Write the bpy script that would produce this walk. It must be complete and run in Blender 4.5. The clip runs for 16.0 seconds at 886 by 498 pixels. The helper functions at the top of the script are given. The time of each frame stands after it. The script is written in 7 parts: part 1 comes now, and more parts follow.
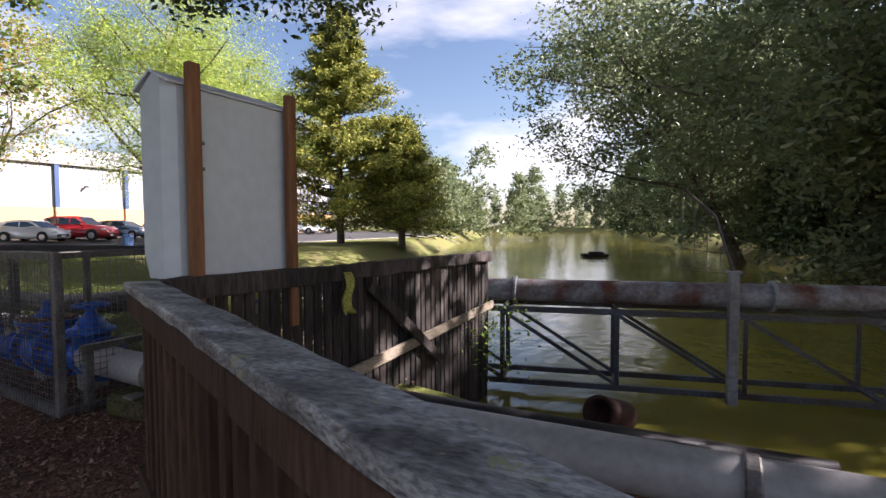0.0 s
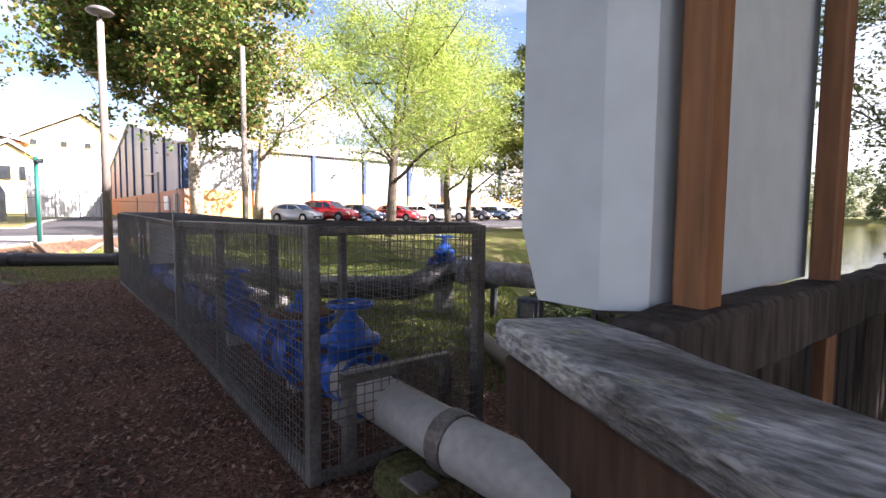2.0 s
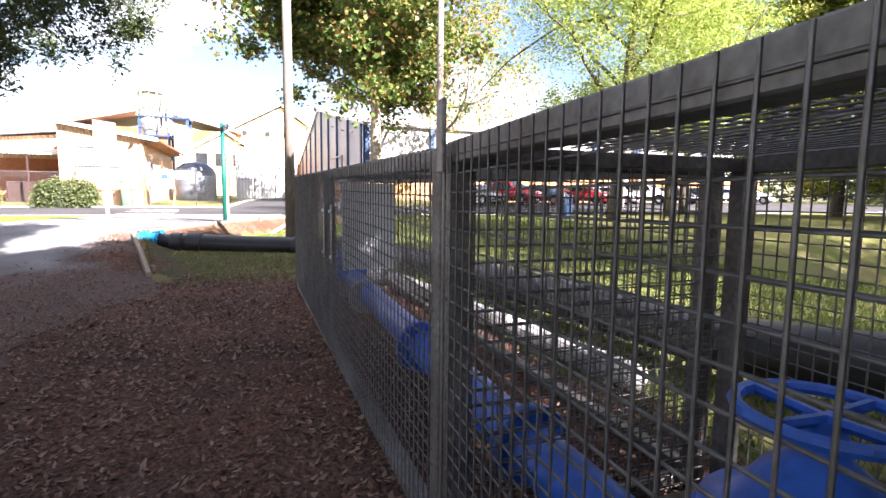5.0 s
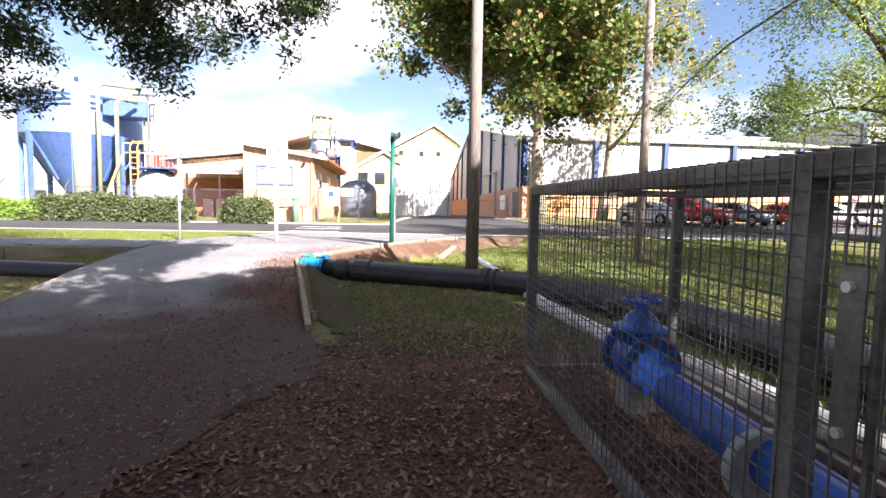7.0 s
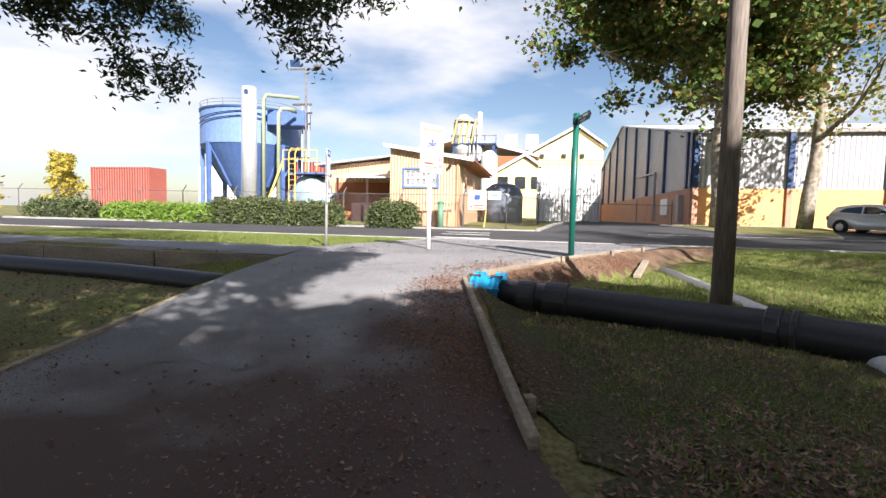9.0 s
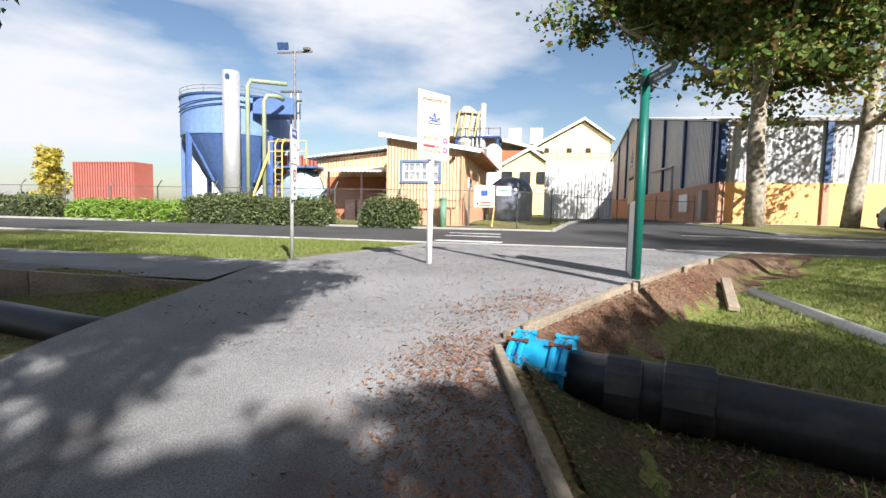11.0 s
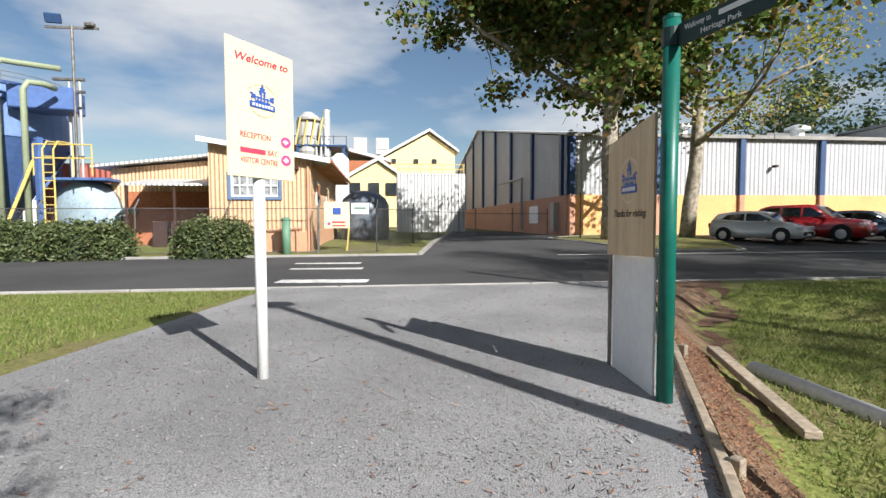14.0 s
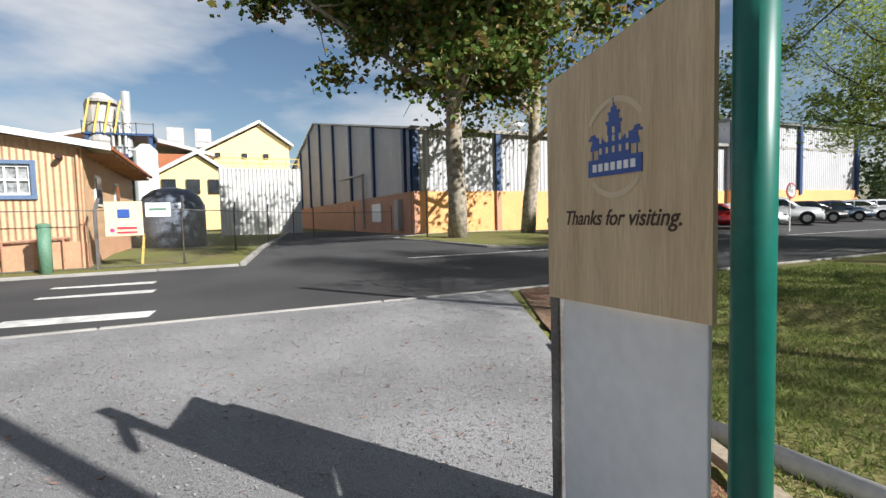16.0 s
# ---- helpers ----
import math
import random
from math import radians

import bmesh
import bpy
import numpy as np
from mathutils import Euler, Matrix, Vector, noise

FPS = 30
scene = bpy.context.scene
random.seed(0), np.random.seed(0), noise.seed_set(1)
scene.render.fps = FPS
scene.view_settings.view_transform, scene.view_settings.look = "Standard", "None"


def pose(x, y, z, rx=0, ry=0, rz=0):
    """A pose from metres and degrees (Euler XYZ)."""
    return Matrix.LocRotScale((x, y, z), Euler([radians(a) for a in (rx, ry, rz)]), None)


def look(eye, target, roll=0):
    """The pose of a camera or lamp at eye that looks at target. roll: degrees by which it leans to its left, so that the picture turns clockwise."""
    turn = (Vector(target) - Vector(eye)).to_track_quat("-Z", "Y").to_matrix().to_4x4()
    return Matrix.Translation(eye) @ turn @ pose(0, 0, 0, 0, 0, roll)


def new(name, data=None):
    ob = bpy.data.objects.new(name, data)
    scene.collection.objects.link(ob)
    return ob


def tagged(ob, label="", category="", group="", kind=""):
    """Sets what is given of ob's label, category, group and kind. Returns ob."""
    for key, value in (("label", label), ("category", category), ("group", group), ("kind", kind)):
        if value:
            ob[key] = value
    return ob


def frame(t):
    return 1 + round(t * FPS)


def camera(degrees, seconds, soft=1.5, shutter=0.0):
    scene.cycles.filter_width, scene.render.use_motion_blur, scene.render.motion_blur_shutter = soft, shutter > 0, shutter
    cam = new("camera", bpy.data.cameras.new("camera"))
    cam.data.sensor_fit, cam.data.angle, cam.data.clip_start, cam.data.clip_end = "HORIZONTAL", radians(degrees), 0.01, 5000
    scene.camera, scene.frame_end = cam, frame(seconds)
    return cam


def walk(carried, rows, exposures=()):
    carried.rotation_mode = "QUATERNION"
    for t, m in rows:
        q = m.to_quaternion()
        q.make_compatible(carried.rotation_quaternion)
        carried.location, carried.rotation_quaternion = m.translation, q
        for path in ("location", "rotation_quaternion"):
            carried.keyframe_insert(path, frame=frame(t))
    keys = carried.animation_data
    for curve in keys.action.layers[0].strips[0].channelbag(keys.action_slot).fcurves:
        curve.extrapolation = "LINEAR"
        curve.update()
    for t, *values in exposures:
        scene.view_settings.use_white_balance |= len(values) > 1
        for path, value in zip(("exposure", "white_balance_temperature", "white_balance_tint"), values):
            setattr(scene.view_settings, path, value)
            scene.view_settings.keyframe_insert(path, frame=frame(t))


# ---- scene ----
cam = camera(83.4, 16.0)
# seconds, eye, yaw, pitch, roll in degrees
ROWS = [
    (0.0, 0.315, -0.151, 1.551, 27.80, -2.56, 0.28),
    (0.5, -0.216, 0.090, 1.512, 30.89, -2.71, -0.42),
    (1.0, -0.747, 0.323, 1.491, 35.41, -3.53, -0.59),
    (1.5, -1.331, 0.579, 1.449, 41.56, -3.83, -0.95),
    (2.0, -1.901, 0.851, 1.427, 51.02, -4.05, -0.50),
    (2.5, -2.523, 1.063, 1.411, 54.22, -4.17, -1.04),
    (3.0, -3.158, 1.270, 1.387, 59.57, -4.03, -0.96),
    (3.2, -3.370, 1.344, 1.382, 60.75, -4.16, -1.08),
    (5.3, -7.207, 1.508, 1.140, 70.96, -6.12, -0.62),
    (5.5, -7.441, 1.491, 1.128, 72.34, -6.10, -0.66),
    (6.0, -8.198, 1.379, 1.142, 76.78, -5.11, -0.75),
    (6.5, -8.879, 1.250, 1.174, 81.87, -4.48, -0.93),
    (7.0, -9.492, 1.087, 1.204, 85.47, -4.23, -1.06),
    (7.5, -10.078, 0.902, 1.204, 92.15, -3.82, -1.11),
    (8.0, -10.678, 0.681, 1.193, 95.99, -3.83, -1.30),
    (8.5, -11.275, 0.422, 1.149, 99.14, -3.65, -1.29),
    (8.7, -11.490, 0.335, 1.147, 100.05, -3.63, -1.30),
    (10.8, -14.370, -0.358, 1.200, 102.20, -4.45, -1.31),
    (11.0, -14.600, -0.391, 1.241, 100.97, -4.37, -1.21),
    (11.5, -15.235, -0.481, 1.340, 93.33, -5.28, -0.63),
    (12.0, -15.789, -0.633, 1.453, 91.39, -5.40, -0.52),
    (12.5, -16.314, -0.782, 1.516, 88.97, -4.30, -0.41),
    (13.0, -16.849, -0.935, 1.573, 87.77, -3.91, -0.33),
    (13.5, -17.419, -1.061, 1.613, 86.58, -3.32, -0.14),
    (14.0, -17.998, -1.054, 1.664, 83.42, -3.09, 0.19),
    (14.5, -18.621, -0.983, 1.682, 80.28, -3.07, 0.39),
    (15.0, -19.186, -0.849, 1.693, 69.97, -2.47, 0.81),
    (15.5, -19.700, -0.655, 1.730, 66.42, -3.47, 1.17),
    (16.0, -20.260, -0.500, 1.742, 65.34, -3.60, 1.45),
]
EXPOSURES = [(0.0, 1.80, 6600, 24), (2.5, 2.55, 6600, 26), (3.0, 2.50, 6600, 26), (5.5, 2.75, 6600, 24), (6.5, 2.40, 6600, 24), (7.0, 2.10, 6600, 22), (8.0, 1.80, 6600, 20), (8.5, 1.52, 6600, 18),
             (11.0, 1.20, 6550, 12), (12.5, 0.96, 6500, 10), (16.0, 0.84, 6500, 10)]
walk(cam, [(t, pose(x, y, z, 90 + pitch, roll, yaw)) for t, x, y, z, yaw, pitch, roll in ROWS], EXPOSURES)

# ---- world and sun ----
SUN_EL, SUN_DIR = radians(33), Vector((0.848, 0.53, 0)).normalized()
world = bpy.data.worlds.new("sky")
scene.world = world
world.use_nodes = True
wn, wl = world.node_tree.nodes, world.node_tree.links
wn.clear()
sky = wn.new("ShaderNodeTexSky")
sky.sky_type, sky.sun_disc = "NISHITA", False
sky.sun_elevation = SUN_EL
sky.sun_rotation = math.atan2(SUN_DIR.x, SUN_DIR.y)
tc = wn.new("ShaderNodeTexCoord")
mp = wn.new("ShaderNodeMapping")
mp.inputs["Scale"].default_value = (1.0, 1.0, 3.2)
cl = wn.new("ShaderNodeTexNoise")
cl.inputs["Scale"].default_value, cl.inputs["Detail"].default_value = 2.1, 7
cr = wn.new("ShaderNodeValToRGB")
cr.color_ramp.elements[0].position, cr.color_ramp.elements[1].position = 0.46, 0.66
mx = wn.new("ShaderNodeMixRGB")
mx.inputs[2].default_value = (11.2, 11.6, 12.2, 1)
lift = wn.new("ShaderNodeHueSaturation")
lift.inputs["Saturation"].default_value, lift.inputs["Value"].default_value = 1.1, 1.5
bg = wn.new("ShaderNodeBackground")
bg.inputs[1].default_value = 0.036
wo = wn.new("ShaderNodeOutputWorld")
for a, b in ((tc.outputs["Generated"], mp.inputs[0]), (mp.outputs[0], cl.inputs["Vector"]), (cl.outputs["Fac"], cr.inputs[0]),
             (cr.outputs[0], mx.inputs[0]), (sky.outputs[0], lift.inputs["Color"]), (lift.outputs[0], mx.inputs[1]), (mx.outputs[0], bg.inputs[0]), (bg.outputs[0], wo.inputs[0])):
    wl.new(a, b)
sun = new("sun", bpy.data.lights.new("sun", "SUN"))
sun.data.energy, sun.data.angle, sun.data.color = 5.0, radians(0.5), (1.0, 0.985, 0.965)
sun.matrix_world = look((SUN_DIR.x * 40, SUN_DIR.y * 40, 40 * math.tan(SUN_EL)), (0, 0, 0))


# ---- materials ----
def nodes_of(m):
    m.use_nodes = True
    return m.node_tree.nodes, m.node_tree.links


def mat(name, col, rough=0.6, metal=0.0, var=0.25, scale=3.0, fine=40.0, bump=0.2, col2=None, spec=0.4, piece=0.0, stretch=(1, 1, 1), dist=0.01):
    """Surface with two scales of variation and fine relief, in world metres; piece: random value per object."""
    m = bpy.data.materials.new(name)
    n, l = nodes_of(m)
    b = n["Principled BSDF"]
    b.inputs["Roughness"].default_value, b.inputs["Metallic"].default_value = rough, metal
    b.inputs["Specular IOR Level"].default_value = spec
    geo = n.new("ShaderNodeNewGeometry")
    mpp = n.new("ShaderNodeMapping")
    mpp.inputs["Scale"].default_value = stretch
    l.new(geo.outputs["Position"], mpp.inputs[0])
    n1, n2 = n.new("ShaderNodeTexNoise"), n.new("ShaderNodeTexNoise")
    n1.inputs["Scale"].default_value, n1.inputs["Detail"].default_value = scale, 5
    n2.inputs["Scale"].default_value, n2.inputs["Detail"].default_value = fine, 4
    l.new(mpp.outputs[0], n1.inputs["Vector"]), l.new(mpp.outputs[0], n2.inputs["Vector"])
    c2 = col2 or tuple(v * (1 - var) for v in col)
    ramp = n.new("ShaderNodeValToRGB")
    ramp.color_ramp.elements[0].position, ramp.color_ramp.elements[1].position = 0.36, 0.64
    ramp.color_ramp.elements[0].color, ramp.color_ramp.elements[1].color = (*c2, 1), (*col, 1)
    l.new(n1.outputs["Fac"], ramp.inputs[0])
    hsv = n.new("ShaderNodeHueSaturation")
    mr = n.new("ShaderNodeMapRange")
    mr.inputs[1].default_value, mr.inputs[2].default_value = 0.3, 0.7
    mr.inputs[3].default_value, mr.inputs[4].default_value = 1 - var, 1 + var * 0.7
    l.new(n2.outputs["Fac"], mr.inputs[0])
    val = mr.outputs[0]
    if piece:
        oi, m2, mm = n.new("ShaderNodeObjectInfo"), n.new("ShaderNodeMapRange"), n.new("ShaderNodeMath")
        m2.inputs[3].default_value, m2.inputs[4].default_value = 1 - piece, 1 + piece
        mm.operation = "MULTIPLY"
        l.new(oi.outputs["Random"], m2.inputs[0]), l.new(m2.outputs[0], mm.inputs[0]), l.new(val, mm.inputs[1])
        val = mm.outputs[0]
    l.new(val, hsv.inputs["Value"]), l.new(ramp.outputs[0], hsv.inputs["Color"]), l.new(hsv.outputs[0], b.inputs["Base Color"])
    if bump:
        bp = n.new("ShaderNodeBump")
        bp.inputs["Strength"].default_value, bp.inputs["Distance"].default_value = bump, dist
        l.new(n2.outputs["Fac"], bp.inputs["Height"]), l.new(bp.outputs[0], b.inputs["Normal"])
    return m


def leaf_mat(name, cols, rough=0.5, trans=0.35):
    """Leaves: a colour per leaf, lit through."""
    m = bpy.data.materials.new(name)
    n, l = nodes_of(m)
    b, out = n["Principled BSDF"], n["Material Output"]
    b.inputs["Roughness"].default_value, b.inputs["Specular IOR Level"].default_value = rough, 0.25
    geo, ramp = n.new("ShaderNodeNewGeometry"), n.new("ShaderNodeValToRGB")
    els = ramp.color_ramp.elements
    while len(els) < len(cols):
        els.new(0.5)
    for i, c in enumerate(cols):
        els[i].position, els[i].color = i / (len(cols) - 1), (*c, 1)
    tr, mixs = n.new("ShaderNodeBsdfTranslucent"), n.new("ShaderNodeMixShader")
    mixs.inputs[0].default_value = trans
    l.new(geo.outputs["Random Per Island"], ramp.inputs[0]), l.new(ramp.outputs[0], b.inputs["Base Color"]), l.new(ramp.outputs[0], tr.inputs[0])
    l.new(b.outputs[0], mixs.inputs[1]), l.new(tr.outputs[0], mixs.inputs[2]), l.new(mixs.outputs[0], out.inputs[0])
    return m


def corrugated(name, col, pitch, depth=0.02, axis=1, rough=0.5, metal=0.0, var=0.12):
    """Ribbed sheet: ribs as relief with a real pitch along one axis, faint stains."""
    m = mat(name, col, rough, metal, var, 0.5, 6, 0.0)
    n, l = nodes_of(m)
    geo, sep, ml, sn, bp = n.new("ShaderNodeNewGeometry"), n.new("ShaderNodeSeparateXYZ"), n.new("ShaderNodeMath"), n.new("ShaderNodeMath"), n.new("ShaderNodeBump")
    ml.operation, sn.operation = "MULTIPLY", "SINE"
    ml.inputs[1].default_value = 2 * math.pi / pitch
    bp.inputs["Distance"].default_value, bp.inputs["Strength"].default_value = depth, 1.0
    l.new(geo.outputs["Position"], sep.inputs[0]), l.new(sep.outputs[axis], ml.inputs[0]), l.new(ml.outputs[0], sn.inputs[0])
    l.new(sn.outputs[0], bp.inputs["Height"]), l.new(bp.outputs[0], n["Principled BSDF"].inputs["Normal"])
    return m


M_GRASS = mat("grass", (0.16, 0.18, 0.05), 0.9, 0, 0.4, 0.9, 26, 0.8, (0.18, 0.155, 0.07), 0.1, dist=0.03)
M_SOIL = mat("bank_soil", (0.10, 0.066, 0.045), 0.95, 0, 0.55, 1.8, 40, 0.9, (0.075, 0.085, 0.032), 0.1, dist=0.03)
M_DIRT = mat("bare_dirt", (0.20, 0.135, 0.09), 0.95, 0, 0.5, 1.6, 40, 0.9, (0.115, 0.062, 0.042), 0.1, dist=0.03)
M_MULCH = mat("bark_mulch", (0.18, 0.095, 0.067), 0.95, 0, 0.6, 1.1, 45, 1.0, (0.10, 0.062, 0.049), 0.1, dist=0.03)
M_GRAVEL = mat("crushed_gravel", (0.295, 0.29, 0.288), 0.95, 0, 0.45, 0.7, 130, 0.7, (0.22, 0.216, 0.214), 0.15, dist=0.012)
M_TRACK = mat("gravel_into_bark", (0.295, 0.29, 0.288), 0.95, 0, 0.45, 0.7, 130, 0.7, (0.22, 0.216, 0.214), 0.15, dist=0.012)
n_, l_ = nodes_of(M_TRACK)
old_ = n_["Principled BSDF"].inputs["Base Color"].links[0]
src_ = old_.from_socket
l_.remove(old_)
ay_ = n_.new("ShaderNodeMath")
ay_.operation = "MULTIPLY_ADD"
ay_.inputs[1].default_value = 1.2
g_, sp_, nz_, ad_, mr_, mx_ = n_.new("ShaderNodeNewGeometry"), n_.new("ShaderNodeSeparateXYZ"), n_.new("ShaderNodeTexNoise"), n_.new("ShaderNodeMath"), n_.new("ShaderNodeMapRange"), n_.new("ShaderNodeMixRGB")
nz_.inputs["Scale"].default_value, nz_.inputs["Detail"].default_value = 1.3, 7
ad_.operation = "MULTIPLY_ADD"
ad_.inputs[1].default_value = 7.0
mr_.inputs[1].default_value, mr_.inputs[2].default_value = -14.9, -12.2
mr_.inputs[4].default_value = 0.92
mx_.inputs[2].default_value = (0.098, 0.064, 0.051, 1)
l_.new(g_.outputs["Position"], sp_.inputs[0]), l_.new(g_.outputs["Position"], nz_.inputs["Vector"]), l_.new(nz_.outputs["Fac"], ad_.inputs[0]), l_.new(sp_.outputs[0], ad_.inputs[2])
l_.new(sp_.outputs[1], ay_.inputs[0]), l_.new(ad_.outputs[0], ay_.inputs[2]), l_.new(ay_.outputs[0], mr_.inputs[0]), l_.new(mr_.outputs[0], mx_.inputs[0]), l_.new(src_, mx_.inputs[1]), l_.new(mx_.outputs[0], n_["Principled BSDF"].inputs["Base Color"])
M_ROAD = mat("asphalt", (0.075, 0.073, 0.072), 0.9, 0, 0.25, 0.4, 120, 0.5, (0.055, 0.054, 0.054), 0.2)
M_PAINT = mat("road_paint", (0.72, 0.71, 0.68), 0.7, 0, 0.25, 4, 60, 0.2, (0.45, 0.44, 0.42))
M_KERB = mat("concrete_kerb", (0.33, 0.315, 0.29), 0.9, 0, 0.25, 1.5, 60, 0.4)
M_WOOD = mat("weathered_rail", (0.42, 0.42, 0.43), 0.6, 0, 0.65, 9, 90, 1.0, (0.10, 0.095, 0.095), 0.4, stretch=(0.45, 1.0, 1.5))


def lichen(m, col, scale, lo, hi):
    """Blotches of lichen over the base colour of a material."""
    n, l = m.node_tree.nodes, m.node_tree.links
    bs = [q for q in n if q.type == "BSDF_PRINCIPLED"][0]
    src = bs.inputs["Base Color"].links[0].from_socket
    tc = n.new("ShaderNodeTexCoord")
    nz = n.new("ShaderNodeTexNoise")
    nz.inputs["Scale"].default_value = scale
    nz.inputs["Detail"].default_value = 6
    nz.inputs["Roughness"].default_value = 0.7
    l.new(tc.outputs["Object"], nz.inputs["Vector"])
    mr = n.new("ShaderNodeMapRange")
    mr.inputs["From Min"].default_value = lo
    mr.inputs["From Max"].default_value = hi
    l.new(nz.outputs["Fac"], mr.inputs["Value"])
    mx = n.new("ShaderNodeMixRGB")
    mx.inputs["Color2"].default_value = (*col, 1)
    l.new(mr.outputs["Result"], mx.inputs["Fac"])
    l.new(src, mx.inputs["Color1"])
    l.new(mx.outputs["Color"], bs.inputs["Base Color"])


lichen(M_WOOD, (0.30, 0.31, 0.17), 11, 0.60, 0.66)
M_WOODSIDE = mat("brown_timber", (0.085, 0.048, 0.032), 0.85, 0, 0.4, 3, 50, 0.6, (0.042, 0.026, 0.02), 0.2, 0.3, stretch=(1, 1, 0.15))
M_DARKWOOD = mat("dark_fence_timber", (0.075, 0.062, 0.055), 0.9, 0, 0.5, 4, 45, 0.8, (0.028, 0.025, 0.024), 0.15, 0.35, stretch=(1, 1, 0.15))
M_POST = mat("oiled_post", (0.26, 0.115, 0.05), 0.6, 0, 0.3, 3, 40, 0.3, (0.16, 0.07, 0.035), 0.3, stretch=(1, 1, 0.1))
M_BOARD = mat("pale_timber_edging", (0.33, 0.27, 0.20), 0.9, 0, 0.3, 2, 50, 0.5, (0.2, 0.165, 0.125), 0.2, 0.15, stretch=(0.4, 0.4, 1.5))
M_POLE = mat("timber_pole", (0.27, 0.23, 0.19), 0.9, 0, 0.35, 2, 50, 0.5, (0.15, 0.125, 0.105), 0.2, stretch=(1, 1, 0.08))
M_WHITE = mat("white_enamel", (0.62, 0.65, 0.70), 0.45, 0, 0.05, 1, 20, 0.03)
M_WHITEPOST = mat("white_post", (0.8, 0.8, 0.78), 0.4, 0, 0.05, 2, 30, 0.03)
M_GALV = mat("galvanised_steel", (0.22, 0.212, 0.2), 0.55, 0.5, 0.3, 4, 50, 0.15, (0.13, 0.115, 0.105))
M_WIRE = mat("mesh_wire", (0.19, 0.185, 0.175), 0.5, 0.6, 0.3, 4, 50, 0.0, (0.15, 0.14, 0.135))
M_STEEL = mat("bright_steel", (0.66, 0.67, 0.68), 0.42, 0.6, 0.1, 0.8, 8, 0.03)
M_TRUSS = mat("blue_grey_steel", (0.085, 0.10, 0.125), 0.6, 0.3, 0.4, 2, 30, 0.3, (0.06, 0.045, 0.035))
M_PIPE = mat("weathered_pipe", (0.27, 0.285, 0.31), 0.6, 0.1, 0.3, 1.4, 20, 0.2, (0.17, 0.17, 0.18))
M_RUST = mat("rusty_pipe", (0.27, 0.285, 0.31), 0.7, 0.1, 0.35, 2.6, 20, 0.3, (0.11, 0.04, 0.022))
M_ENAMEL = mat("pale_blue_grey_enamel", (0.54, 0.585, 0.615), 0.45, 0, 0.06, 1.5, 12, 0.03)
M_PVC = mat("grey_plastic_pipe", (0.36, 0.345, 0.335), 0.5, 0, 0.15, 1.2, 20, 0.05)
M_PALEPIPE = mat("pale_plastic_pipe", (0.56, 0.545, 0.52), 0.5, 0, 0.15, 1.2, 20, 0.05)
M_BLACKPE = mat("black_plastic_pipe", (0.028, 0.027, 0.029), 0.45, 0, 0.25, 1.2, 30, 0.1)
M_BLUE = mat("blue_valve_paint", (0.018, 0.105, 0.46), 0.4, 0, 0.25, 4, 30, 0.1)
M_CYAN = mat("bright_blue_coupling", (0.01, 0.30, 0.55), 0.4, 0, 0.15, 5, 30, 0.1)
M_LIGHTPIPE = mat("pale_galvanised_pipe", (0.48, 0.48, 0.45), 0.5, 0.3, 0.15, 2, 20, 0.0)
M_OLDRUST = mat("old_dark_rust", (0.085, 0.034, 0.024), 0.85, 0.1, 0.4, 8, 40, 0.3, (0.05, 0.025, 0.02))
M_RUSTBOLT = mat("rusty_bolt", (0.16, 0.07, 0.035), 0.8, 0.2, 0.3, 20, 60, 0.2)
M_GREENPOST = mat("green_enamel", (0.004, 0.115, 0.085), 0.4, 0, 0.12, 2, 20, 0.03)
M_DARKGREEN = mat("dark_green_sign", (0.012, 0.04, 0.035), 0.5, 0, 0.12, 2, 20, 0.03)
M_PLY = mat("varnished_plywood", (0.60, 0.46, 0.29), 0.5, 0, 0.14, 2.2, 20, 0.1, (0.48, 0.35, 0.215), stretch=(6, 6, 0.5))
M_CREAM = mat("cream_sign", (0.76, 0.63, 0.40), 0.5, 0, 0.05, 2, 12, 0.02)
M_WPANEL = mat("white_sign_panel", (0.74, 0.74, 0.75), 0.45, 0, 0.06, 2, 12, 0.02)
M_SIGNWHITE = mat("notice_white", (0.82, 0.82, 0.82), 0.5, 0, 0.04, 2, 12, 0.0)
M_INKBLUE = mat("sign_blue", (0.035, 0.09, 0.33), 0.5, 0, 0.05, 2, 12, 0.0)
M_INKRED = mat("sign_red", (0.52, 0.05, 0.10), 0.5, 0, 0.05, 2, 12, 0.0)
M_INKPINK = mat("sign_pink", (0.72, 0.06, 0.22), 0.5, 0, 0.05, 2, 12, 0.0)
M_INKDARK = mat("sign_dark", (0.05, 0.025, 0.02), 0.6, 0, 0.05, 2, 12, 0.0)
M_INKGREY = mat("sign_grey", (0.42, 0.40, 0.38), 0.6, 0, 0.05, 2, 12, 0.0)
M_INKTAN = mat("sign_tan", (0.62, 0.52, 0.36), 0.6, 0, 0.05, 2, 12, 0.0)
M_PEACH = corrugated("peach_corrugated", (0.70, 0.44, 0.26), 0.16)
M_PEACHX = corrugated("peach_corrugated_side", (0.70, 0.44, 0.26), 0.16, 0.02, 0)
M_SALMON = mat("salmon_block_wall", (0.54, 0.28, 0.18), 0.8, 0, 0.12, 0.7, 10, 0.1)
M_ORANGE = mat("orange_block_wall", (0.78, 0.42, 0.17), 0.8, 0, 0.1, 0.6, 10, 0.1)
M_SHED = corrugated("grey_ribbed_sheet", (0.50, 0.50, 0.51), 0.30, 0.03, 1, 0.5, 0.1)
